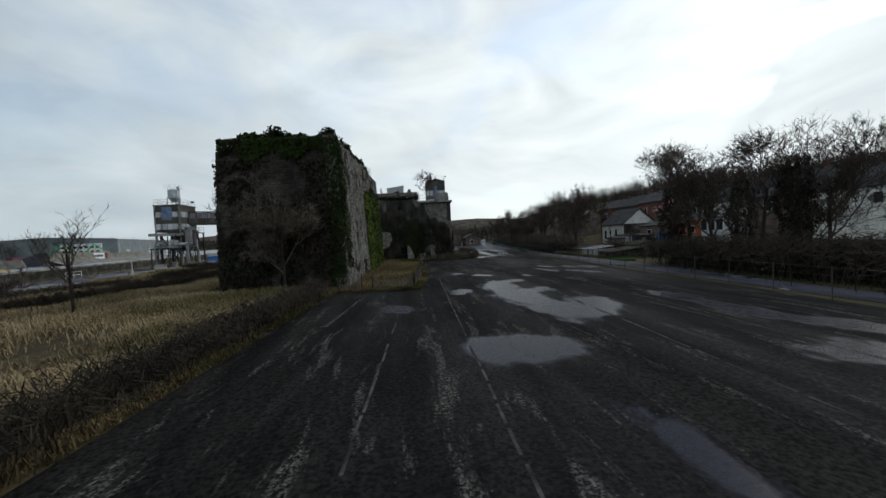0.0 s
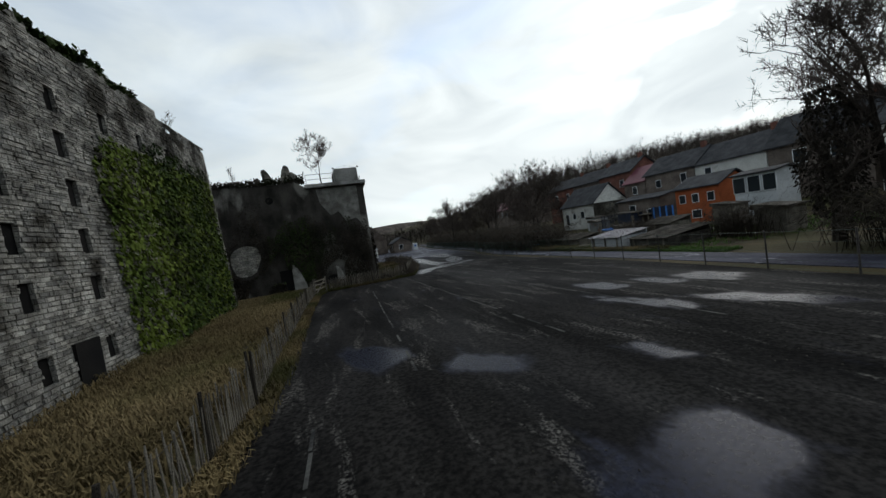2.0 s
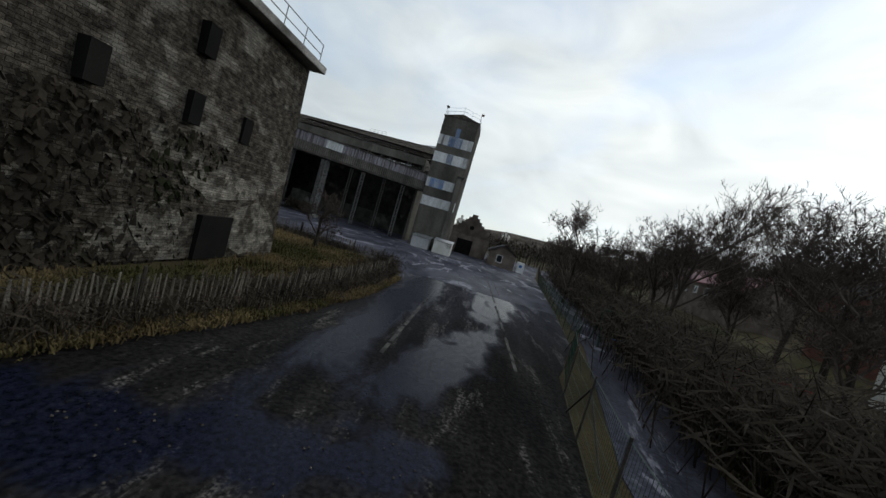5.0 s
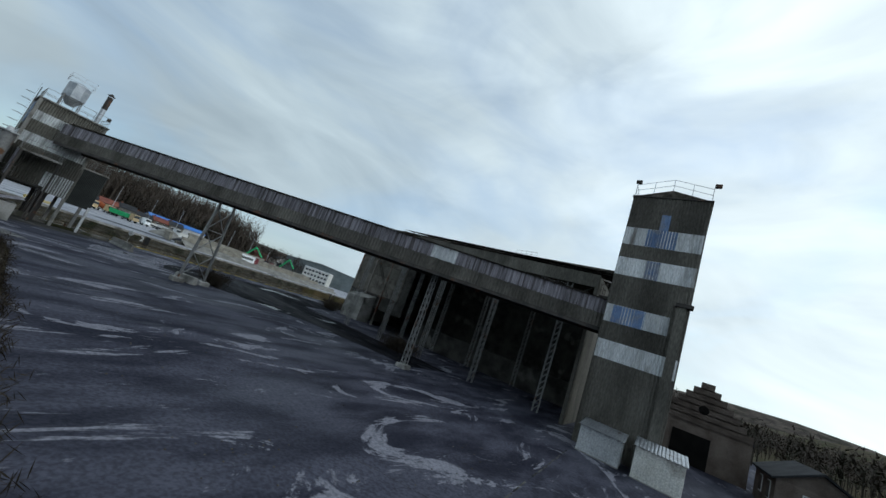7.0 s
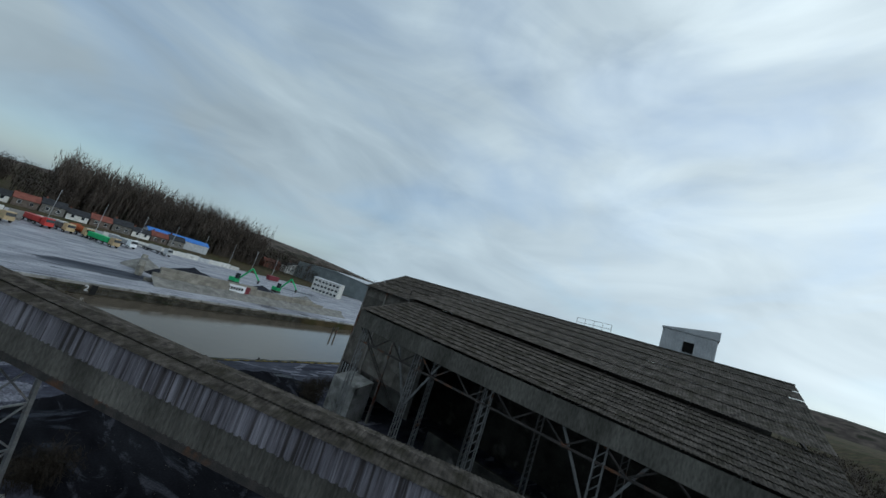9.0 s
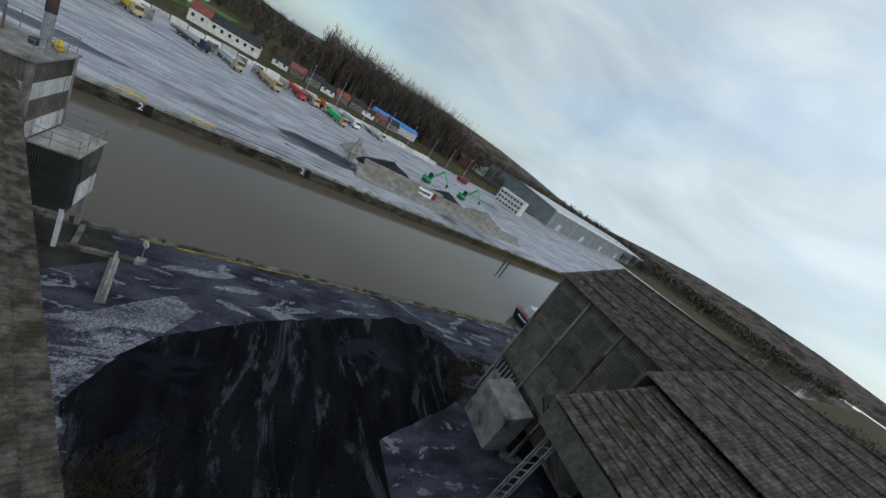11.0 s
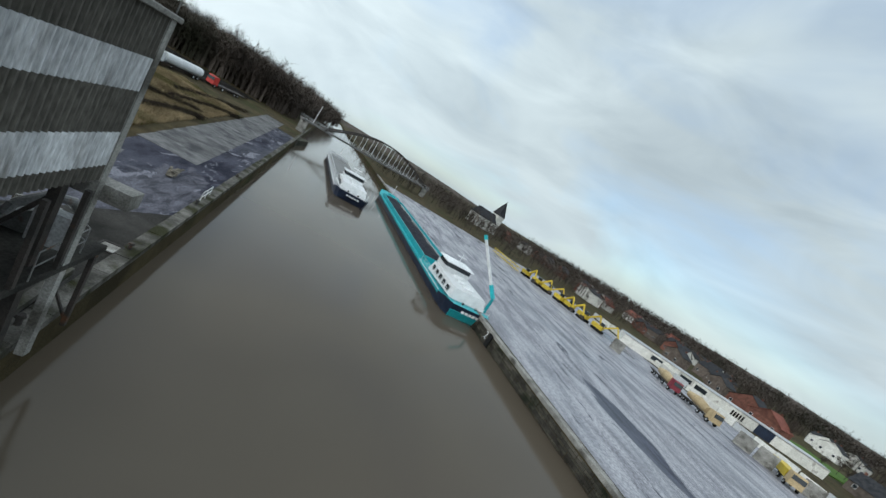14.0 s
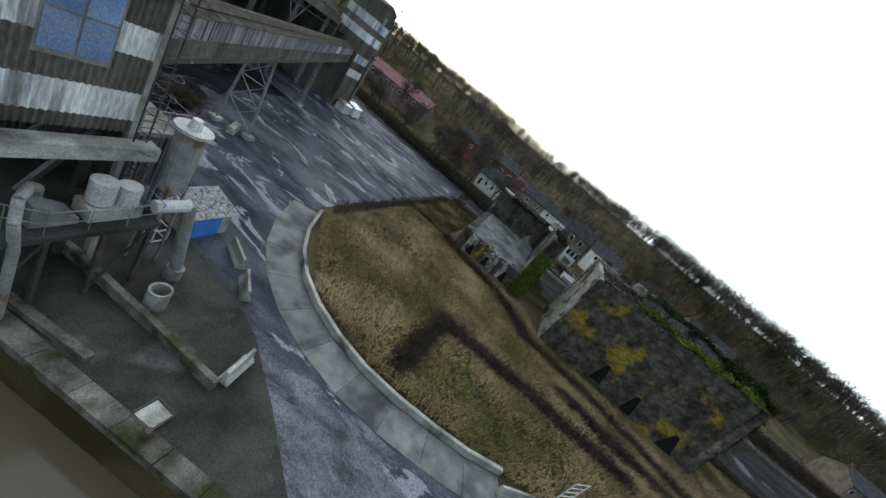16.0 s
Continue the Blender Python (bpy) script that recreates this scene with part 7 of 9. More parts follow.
for z in (.15, .5, .85, 1.15):
    g.bar((-5.15, 66.6, z), (-4.3, 68.2, z), .04, .09)
g.link("boards", WOODGREY, gate)
Geo().bar((-5.1, 66.65, .15), (-4.35, 68.1, 1.15), .04, .08).link("brace", WOODGREY, gate)
for p in ((-5.15, 66.6), (-4.3, 68.2)):
    Geo().box(p[0] - .06, p[1] - .06, -.1, p[0] + .06, p[1] + .06, 1.35).link("post", WOODGREY, gate)
wf = thing("wire_fence", "dark green wire fence on slim steel posts", "fence")
y = -46.0
prev = None
mesh_wires = Geo()
while y < 180:
    x = fence_x(y)
    Geo().tube((x, y, -.1), (x, y, 1.55), .03, n=6).link("post", STEELDARK, wf)
    if prev:
        for z in (.08, .4, .75, 1.1, 1.48):
            Geo().tube((prev[0], prev[1], z), (x, y, z), .006 if z not in (1.48,) else .009, n=3).link("wire", GREENMESH, wf)
        if 60 < y < 135:
            n = 26
            for k in range(n):
                u = k / n
                mesh_wires.tube((prev[0] + (x - prev[0]) * u, prev[1] + (y - prev[1]) * u, .08), (prev[0] + (x - prev[0]) * u, prev[1] + (y - prev[1]) * u, 1.48), .004, n=3)
    prev = (x, y)
    y += 2.65
mesh_wires.link("mesh_wires", GREENMESH, wf)["kind"] = "stuff"
for yy in (76.0, 82.6, 110.0):
    x = fence_x(yy)
    Geo().tube((x, yy, 1.2), (x + .1, yy - 1.3, 0), .025, n=5).link("strut", STEELDARK, wf)
    Geo().tube((x, yy, 1.2), (x + .1, yy + 1.3, 0), .025, n=5).link("strut", STEELDARK, wf)

# worn joints and lines on the yard
lines = [((-5.95, 16), (-4.6, 45)), ((-1.2, 63), (-2.2, 46)), ((9.0, 86), (9.0, 77)), ((12.7, 108), (13.0, 79)), ((2.2, 67.5), (2.2, 46)), ((6.0, 70), (6.0, 44)), ((-11.0, 30), (-10.1, 39)), ((-8.7, 20), (-8.0, 30)), ((0.4, 17), (1.6, 36)), ((9.5, 67), (9.6, 46)), ((4.4, 16), (5.4, 42))]
lines += [((-2.1, 101.1), (2.2, 102.5)), ((6.1, 110.2), (7.1, 94.4)), ((9.7, 106), (10.2, 94.6)), ((2.2, 102.5), (12, 104.6)), ((-8, 107), (6, 109)), ((13.2, 118), (13.4, 95)), ((1, 118), (2.2, 95))]
for k, ((xa, ya), (xb, yb)) in enumerate(lines):
    n = int(math.hypot(xb - xa, yb - ya) / 1.0)
    g = Geo()
    rr = random.Random(100 + k)
    w_ = .035 if k not in (2, 3, 6) else .06
    for i in range(n):
        if rr.random() < .12:
            continue
        a, b = i / n, (i + rr.uniform(.75, 1)) / n
        o = rr.uniform(-.02, .02)
        g.poly([(xa + (xb - xa) * a - w_ + o, ya + (yb - ya) * a, .0375), (xa + (xb - xa) * b - w_ + o, ya + (yb - ya) * b, .0375), (xa + (xb - xa) * b + w_ + o, ya + (yb - ya) * b, .0375), (xa + (xb - xa) * a + w_ + o, ya + (yb - ya) * a, .0375)][::-1])
    setting(g.link("yard_line", LINE), "worn pale line and joint in the asphalt", "road line")


# loose stones and litter on the asphalt
def scatter(name, label, n, area, size, mat, seed, z=.03):
    r = random.Random(seed)
    g = Geo()
    for _ in range(n):
        x, y = r.uniform(area[0], area[2]), r.uniform(area[1], area[3])
        if noise.noise(Vector((x * .35, y * .12, seed))) < r.uniform(-.1, .5):
            continue
        q = size * r.uniform(.4, 1.4)
        a = r.uniform(0, 6)
        pp = [(x + q * math.cos(a + k * 1.57), y + q * math.sin(a + k * 1.57)) for k in range(4)]
        g.hexa([(u, v, z) for u, v in pp], [(x + (u - x) * .5, y + (v - y) * .5, z + q * .7) for u, v in pp])
    return tagged(g.link(name, mat), label, "debris", kind="stuff")


scatter("loose_chippings", "pale stone chippings scattered on the asphalt", 9000, (-15, 8, 14, 64), .018, ROOFING, 1)
scatter("loose_chippings", "pale stone chippings scattered on the asphalt", 4000, (6, 66, 19, 94), .018, ROOFING, 2)
scatter("plant_litter", "bits of clinker and litter on the plant yard", 5000, (-54, 96, 0, 124), .03, ROOFING, 3, .04)


# ---- houses ----
def house(x0, y0, x1, y1, h, ridge, wall_m, roof_m, label, axis="y", openings=(), chim=1, name="house", z=None, far=False):
    """A house with gables; openings: (side, along, z, w, h) on the west or south face."""
    if x0 > 40:
        x0, x1 = x0 - 5.5, x1 - 5.5
    z = rise((x0 + x1) / 2, (y0 + y1) / 2) if z is None else z
    t = thing(name, label, "house", (0, 0, 0))
    Geo().box(x0, y0, z - 1.5, x1, y1, z + h).link("wall", wall_m, t)
    o = .3
    if axis == "y":
        m = (x0 + x1) / 2
        Geo().hexa([(x0, y0, z + h), (x1, y0, z + h), (x1, y1, z + h), (x0, y1, z + h)], [(m - .01, y0, z + ridge), (m + .01, y0, z + ridge), (m + .01, y1, z + ridge), (m - .01, y1, z + ridge)]).link("gable", wall_m, t)
        k = (ridge - h) / (m - x0)
        for sgn in (-1, 1):
            e = x0 - o if sgn < 0 else x1 + o
            ze = z + h - o * k + .06
            Geo().hexa([(e, y0 - o, ze), (m, y0 - o, z + ridge + .06), (m, y1 + o, z + ridge + .06), (e, y1 + o, ze)], [(e, y0 - o, ze + .14), (m, y0 - o, z + ridge + .22), (m, y1 + o, z + ridge + .22), (e, y1 + o, ze + .14)]).link("roof", roof_m, t)
    else:
        m = (y0 + y1) / 2
        Geo().hexa([(x0, y0, z + h), (x1, y0, z + h), (x1, y1, z + h), (x0, y1, z + h)], [(x0, m - .01, z + ridge), (x1, m - .01, z + ridge), (x1, m + .01, z + ridge), (x0, m + .01, z + ridge)]).link("gable", wall_m, t)
        k = (ridge - h) / (m - y0)
        for sgn in (-1, 1):
            e = y0 - o if sgn < 0 else y1 + o
            ze = z + h - o * k + .06
            Geo().hexa([(x0 - o, e, ze), (x0 - o, m, z + ridge + .06), (x1 + o, m, z + ridge + .06), (x1 + o, e, ze)], [(x0 - o, e, ze + .14), (x0 - o, m, z + ridge + .22), (x1 + o, m, z + ridge + .22), (x1 + o, e, ze + .14)]).link("roof", roof_m, t)
    for side, u, zz, w_, hh in openings:
        if side == "w":
            f = Geo().box(x0 - .05, u - w_ / 2 - .07, z + zz - .07, x0 + .02, u + w_ / 2 + .07, z + zz + hh + .07).link("window", WHITE, t)
            Geo().box(x0 - .07, u - w_ / 2, z + zz, x0 + .01, u + w_ / 2, z + zz + hh).link("pane", GLASS, f)
        elif side == "e":
            f = Geo().box(x1 - .02, u - w_ / 2 - .07, z + zz - .07, x1 + .05, u + w_ / 2 + .07, z + zz + hh + .07).link("window", WHITE, t)
            Geo().box(x1 - .01, u - w_ / 2, z + zz, x1 + .07, u + w_ / 2, z + zz + hh).link("pane", GLASS, f)
        else:
            f = Geo().box(u - w_ / 2 - .07, y0 - .05, z + zz - .07, u + w_ / 2 + .07, y0 + .02, z + zz + hh + .07).link("window", WHITE, t)
            Geo().box(u - w_ / 2, y0 - .07, z + zz, u + w_ / 2, y0 + .01, z + zz + hh).link("pane", GLASS, f)
    for c in range(chim):
        cx, cy = ((x0 + x1) / 2, y0 + .8 + c * (y1 - y0 - 1.6)) if axis == "y" else (x0 + .8 + c * (x1 - x0 - 1.6), (y0 + y1) / 2)
        Geo().box(cx - .3, cy - .3, z + ridge - .6, cx + .3, cy + .3, z + ridge + .9).link("chimney", BRICK, t)
    return t


cot = house(46.5, 87.6, 54, 96, 3.6, 6.7, WHITEWALL, SLATE, "white rendered cottage with a steep slate roof", "y", [("w", 94.6, .2, .8, 2.0), ("w", 90.4, 1.2, .8, 1.2), ("w", 92.6, 1.2, .7, 1.0)], 0, z=1)
Geo().hexa([(40.98, 87.56, 0), (48.52, 87.56, 0), (48.52, 87.52, 0), (40.98, 87.52, 0)], [(40.98, 87.56, 4.55), (48.52, 87.56, 4.55), (48.52, 87.52, 4.55), (40.98, 87.52, 4.55)]).link("stone_facing", STONEDARK, cot, "bare rubble end wall")
house(44.3, 65.5, 50, 70.7, 3.8, 5.1, ORANGE, SLATE, "small orange-rendered house with white windows", "y", [("w", 66.4, 2.1, .7, .95), ("w", 68.2, 2.1, .7, .95), ("w", 69.8, 2.1, .7, .95), ("w", 68.2, .2, 1.0, .9)], 0, z=.4)
house(53.5, 65.7, 61, 74.4, 6.45, 9.0, WHITEWALL, SLATE, "cream-walled terraced house with a dark tiled roof", "y", [("w", 72.6, 4.9, .8, .9)], 1, z=1)
house(53.5, 74.5, 61, 82.8, 6.6, 9.2, BRICKBROWN, SLATE, "brown brick terraced house with a dark tiled roof", "y", [("w", 76.2, 4.6, .8, 1.2), ("w", 80.4, 4.4, .8, 1.1)], 1, z=1)
house(53.5, 57, 61, 65.6, 6.55, 9.9, BRICKBROWN, SLATE, "grey brick house with a dark tiled roof", "y", [("w", 62.6, 4.2, 1.1, 1.5), ("w", 59.4, 4.2, 1.1, 1.5)], 1, z=1)
ext = house(46.5, 74.8, 53.4, 82.2, 3.5, 4.1, BRICKBROWN, SLATE, "low brick rear extension with a balcony", "y", [("w", 76.2, .9, 1.4, 1.1), ("w", 79.4, .9, 1.0, 1.9)], 0, z=.3)
Geo().box(39.2, 75.2, 1.6, 41, 82, 1.75).link("balcony", WOODGREY, ext)
for k in range(9):
    Geo().box(39.25, 75.3 + .82 * k, 1.75, 39.3, 75.4 + .82 * k, 2.6).link("baluster", WOODGREY, ext)
for k in range(3):
    Geo().box(39.3, 75.4 + 3.1 * k, -.2, 39.42, 75.52 + 3.1 * k, 1.6).link("post", WOODGREY, ext)
house(53.5, 82.9, 61, 87.2, 6.0, 8.6, BRICKBROWN, PURPLEROOF, "brown house with a plum-coloured roof", "y", [("w", 85, 4.0, .8, 1.2)], 0, z=1)
house(55.5, 87.4, 63, 95, 7.9, 10.3, BRICK, SLATE, "dull plum-walled house with a slate roof", "y", [("w", 89.5, 5.4, .8, 1.2), ("w", 92.6, 5.4, .8, 1.2)], 1, z=1.5)
house(55.5, 95.1, 63, 103, 7.6, 10.0, BRICKBROWN, SLATE, "brown terraced house with roof windows", "y", [("w", 97, 5.2, .8, 1.2), ("w", 100.4, 5.2, .8, 1.2)], 1, z=1.5)
house(55.5, 103.1, 63, 112, 7.6, 9.8, BRICK, SLATE, "dull brick terraced house with a slate roof", "y", [("w", 105, 5.2, .8, 1.2), ("w", 109, 5.2, .8, 1.2)], 1, z=1.5)
house(42.5, 59.2, 46, 62.8, 4.1, 4.4, LIGHTGREY, SLATE, "white glazed veranda on the back of a house", "y", [("w", 59.7, 2.4, 1.0, 1.5), ("w", 61.0, 2.4, 1.0, 1.5), ("w", 62.3, 2.4, 1.0, 1.5)], 0, z=.4)
house(52, 46, 60, 56, 5.6, 8.4, WHITEWALL, SLATE, "white-walled house with a slate roof", "y", [("w", 49, 3.6, .8, 1.2), ("w", 53.5, 3.6, .8, 1.2)], 1)
house(43.5, 32.5, 51.5, 41, 5.2, 7.4, WHITEWALL, SLATE, "white house with dark windows above the yard", "y", [("w", 34, .9, .8, 1.3), ("w", 37, .9, .8, 1.3), ("w", 39.6, .9, .8, 1.3), ("w", 34, 3.2, .8, 1.3), ("w", 37, 3.2, .8, 1.3), ("w", 39.6, 3.2, .8, 1.3), ("s", 46, 3.2, .8, 1.3)], 1, z=1.6)
house(54, 4, 62, 20, 5.6, 8.2, BRICKBROWN, SLATE, "dark terrace half hidden by trees", "y", [("w", 6 + 3 * k, 3.6, .8, 1.2) for k in range(5)], 2)
house(56, 124, 64, 150, 5.6, 8.2, BRICKBROWN, PURPLEROOF, "long brown terrace with a plum metal roof", "y", [("w", 126 + 3 * k, 3.6, .8, 1.2) for k in range(8)], 2)
house(30, -40, 40, -22, 5.2, 7.8, BRICKBROWN, SLATE, "row of small houses at the yard's south end", "y", [("w", -38 + 3 * k, 3.2, .8, 1.2) for k in range(6)], 2)


def shed(x, y, w_, d_, h, mat, label):
    t = thing("garden_shed", label, "shed", on(x, y))
    Geo().box(0, 0, -.2, w_, d_, h).link("wall", mat, t)
    Geo().hexa([(-.15, -.15, h), (w_ + .15, -.15, h), (w_ + .15, d_ + .15, h), (-.15, d_ + .15, h)], [(-.15, -.15, h + .1), (w_ + .15, -.15, h + .1), (w_ + .15, d_ + .15, h + .35), (-.15, d_ + .15, h + .35)]).link("roof", ROOFING, t)
    Geo().box(.2, -.03, 0, .9, 0, h * .85).link("door", WOODGREY, t)


for x, y, w_, d_, h, m, lb in ((25, 52.5, 2.2, 1.8, 1.7, WOODGREY, "grey timber garden shed"), (37.5, 77, 2.6, 2, 2.1, NAVY, "dark blue garden shed"), (31, 76, 2.0, 1.6, 1.7, STEEL, "low rusty tin garden shed"), (26.5, 66.5, 1.6, 2.2, 1.0, WOODGREY, "low timber rabbit hutch"), (38, 84, 2.4, 2, 2.0, LIGHTGREY, "pale plastic garden shed"), (33, 60.5, 2, 2, 1.9, WOODGREY, "leaning grey timber garden shed")):
    shed(x, y, w_, d_, h, m, lb)


def lean_to(x, y, w_, d_, low, high, wall_m, roof_m, label):
    """A low outhouse: four walls and a roof of corrugated sheets that falls to the west."""
    t = thing("outhouse", label, "shed", on(x, y))
    for (a, b, c, e), top in (((0, 0, .1, d_), low), ((w_ - .1, 0, w_, d_), high), ((.1, 0, w_ - .1, .1), low), ((.1, d_ - .1, w_ - .1, d_), low)):
        Geo().box(a, b, -.1, c, e, top).link("wall", wall_m, t)
    n = max(2, int(d_ / 1.0))
    for k in range(n):
        ya, yb = -.15 + (d_ + .3) * k / n, -.15 + (d_ + .3) * (k + 1) / n + .05
        slope(Geo(), Vector((-.25, ya, low + .02)), Vector((-.25, yb, low + .02)), Vector((w_ + .2, ya, high + .08)), Vector((w_ + .2, yb, high + .08)), .16, .03, 1, .03 + .015 * (k % 2)).link("roof_sheet", roof_m, t)
    for k in range(3):
        Geo().box(-.06, .3 + k * (d_ - .7) / 2, 0, 0, .42 + k * (d_ - .7) / 2, low).link("post", WOODGREY, t)


lean_to(17.9, 59.4, 2.8, 3.2, 1.0, 1.3, LIGHTGREY, SHEETG, "low outhouse with a pale corrugated roof and whitewashed walls")
lean_to(18.2, 55.6, 4.2, 3.2, .8, 1.15, STONEDARK, ROOFING, "low dark outhouse with a felted roof among the gardens")
lean_to(19.6, 66.2, 2.4, 4.8, .8, 1.1, WOODGREY, ROOFING, "sagging timber lean-to with rusty corrugated sheets")
lean_to(24.5, 60.4, 2.6, 3.0, 1.3, 1.7, WOODGREY, ROOFING, "weathered timber hen house in the garden")
tramp = thing("trampoline", "round garden trampoline inside a dark blue safety net", "trampoline", (29.6, 71.4, 0))
Geo().tube((0, 0, .72), (0, 0, .78), 1.6, n=24).link("mat", RUBBER, tramp, "black jumping mat")
ring = Geo()
for k in range(24):
    a, b = 2 * math.pi * k / 24, 2 * math.pi * (k + 1) / 24
    ring.tube((1.62 * math.cos(a), 1.62 * math.sin(a), .78), (1.62 * math.cos(b), 1.62 * math.sin(b), .78), .09, n=6)
ring.link("padding", BLUEPAINT, tramp, "blue edge padding")
for k in range(6):
    a = k * math.pi / 3
    c, w_ = 1.68 * math.cos(a), 1.68 * math.sin(a)
    Geo().tube((c, w_, 0), (c, w_, 2.5), .03, n=6).link("net_pole", STEELDARK, tramp)
net = Geo()
for k in range(72):
    a = 2 * math.pi * k / 72
    net.tube((1.6 * math.cos(a), 1.6 * math.sin(a), .8), (1.6 * math.cos(a), 1.6 * math.sin(a), 2.45), .012, n=3)
net.link("net", NAVY, tramp)["kind"] = "stuff"
screen = thing("garden_screen", "deep blue boarded screen beside the orange house", "screen", (38.6, 71.0, 0))
for k in range(14):
    Geo().box(0, k * .23, 0, .05, k * .23 + .215, 2.5 + .02 * (k % 3)).link("board", NAVY if k % 4 else BLUEPAINT, screen)
table = thing("picnic_table", "grey wooden picnic table on the lawn", "table", (27.5, 57.6, 0))
Geo().box(-.9, -.35, .7, .9, .35, .75).link("tabletop", WOODGREY, table)
for q in (-1, 1):
    Geo().box(-.9, q * .75 - .13, .42, .9, q * .75 + .13, .46).link("bench", WOODGREY, table)
    Geo().hexa([(q * .6 - .04, -.8, 0), (q * .6 + .04, -.8, 0), (q * .6 + .04, .8, 0), (q * .6 - .04, .8, 0)], [(q * .6 - .04, -.3, .7), (q * .6 + .04, -.3, .7), (q * .6 + .04, .3, .7), (q * .6 - .04, .3, .7)]).link("trestle_leg", WOODGREY, table)
slide = thing("garden_slide", "red plastic children's slide on the lawn", "slide", (20.5, 84, 0))
Geo().hexa([(0, 0, .1), (.5, 0, .1), (.5, 1.9, 1.2), (0, 1.9, 1.2)], [(0, 0, .16), (.5, 0, .16), (.5, 1.9, 1.26), (0, 1.9, 1.26)]).link("chute", REDPAINT, slide)
for q in (0, .46):
    Geo().tube((q, 1.95, 0), (q, 1.9, 1.7), .03, n=6).link("upright", BLUEPAINT, slide)
rb = random.Random(52)
for k in range(26):
    b = thing("plank", "weathered grey board lying in the garden", "plank", (rb.uniform(17.4, 19.4), rb.uniform(64.5, 73), .06 + .05 * (k % 4)), rb.uniform(60, 120), group="loose boards")
    Geo().box(-1.2, -.09, 0, 1.2, .09, .035).link("board", WOODGREY, b)
for k, (x, y, c, lb) in enumerate(((20.2, 80.5, REDPAINT, "red and blue swing frame"), (17.2, 71.6, GREENMESH, "dark green swing frame"), (18.4, 88, GREENMESH, "dark green climbing frame"))):
    t = thing("swing_frame", lb, "swing", on(x, y))
    g = Geo()
    for o in (0, 2.4):
        g.tube((o, -.7, 0), (o, 0, 2.0), .04, n=6).tube((o, .7, 0), (o, 0, 2.0), .04, n=6)
    g.tube((0, 0, 2.0), (2.4, 0, 2.0), .04, n=6)
    g.link("frame", c, t)
    Geo().box(.9, -.15, .5, 1.4, .15, .56).link("seat", BLUEPAINT, t)
thicket("bush", "tangled leafless bush between the garden sheds", [(22.5, 62.4), (24.2, 64)], 420, 2.3, BRAMBLE, 61, 1.6, .2)
thicket("bush", "tangled leafless bush beside the low outhouse", [(22.8, 53.4), (24.5, 56)], 520, 2.6, BRAMBLE, 62, 1.7, .2)
tufts("verge_grass", "rough yellow-green grass between path and gardens", [(16.9, 55.0), (17.7, 55.0), (17.8, 59.4), (17.6, 64.5), (19.2, 66), (19.2, 70.5), (16.9, 70.5), (16.7, 63)], 4200, .32, STRAWDARK, 63)
tufts("garden_grass", "green grass beside the footpath", [(16.6, 51.0), (18.0, 51.0), (18.0, 60), (16.8, 62)], 2600, .2, GREEN, 64)
scatter("garden_clutter", "boards, pots and clutter heaped in the gardens", 900, (20, 56, 44, 84), .35, WOODGREY, 7, .0)
drum = thing("blue_barrel", "bright blue plastic barrel by the footpath", "barrel", on(20.6, 31.5))
Geo().tube((0, 0, 0), (0, 0, .9), .3, n=14).link("body", BLUEPAINT, drum)
Geo().tube((0, 0, .9), (0, 0, .95), .31, n=14).link("lid", BLUEPAINT, drum)

# stepped-gable barn and small office north of the tower
barn = thing("stepped_gable_barn", "dark brick barn with a crow-stepped gable", "barn")
Geo().box(4.8, 139, 0, 12.9, 155, 4.0).link("wall", BRICKBROWN, barn)
g = Geo()
for k in range(7):
    g.box(4.8 + k * .58, 138.9, 4.0 + k * .6, 12.9 - k * .58, 139.4, 4.0 + (k + 1) * .6 + .1)
g.link("stepped_gable", BRICKBROWN, barn, "crow-stepped gable")
for sgn in (0, 1):
    e = 4.6 if sgn == 0 else 13.1
    Geo().hexa([(e, 139.4, 3.9), (8.85, 139.4, 7.9), (8.85, 155, 7.9), (e, 155, 3.9)], [(e, 139.4, 4.05), (8.85, 139.4, 8.05), (8.85, 155, 8.05), (e, 155, 4.05)]).link("roof", SLATE, barn)
Geo().box(6.6, 138.85, 0, 9.8, 139, 3.0).link("barn_opening", SHADEBLACK, barn)
Geo().tube((8.85, 138.88, 5.6), (8.85, 139, 5.6), .45, n=14).link("round_window", SHADEBLACK, barn)
house(13.2, 130.8, 18.0, 138, 2.6, 3.9, BRICKBROWN, SLATE, "small grey office building with a barred window", "y", [("s", 15.2, .9, .9, 1.2), ("w", 132.6, .9, .9, 1.2), ("w", 135.4, .9, .9, 1.2)], 0, name="office", z=0)
kiosk = thing("white_cabinet", "white roadside cabinet with a blue notice", "cabinet", (18.6, 131, 0))
Geo().box(0, 0, 0, 1.2, .8, 1.9).link("body", WHITE, kiosk, bevel=.03)
Geo().box(.3, -.02, 1.0, .8, 0, 1.5).link("notice", BLUEPAINT, kiosk)

# ---- quayside things ----
JERSEY = [(-.3, 0), (.3, 0), (.3, .1), (.14, .32), (.08, .85), (-.08, .85), (-.14, .32), (-.3, .1)]


def jersey(p, q, label="pale concrete road barrier", grp="concrete barriers"):
    p, q = Vector((*p, 0)), Vector((*q, 0))
    t = thing("concrete_barrier", label, "barrier", (0, 0, 0), group=grp)
    d_ = (q - p).normalized()
    s_ = Vector((-d_.y, d_.x, 0))
    Geo().hexa([p + s_ * a + Vector((0, 0, b + .03)) for a, b in JERSEY], [q + s_ * a + Vector((0, 0, b + .03)) for a, b in JERSEY]).link("barrier", CONC, t)


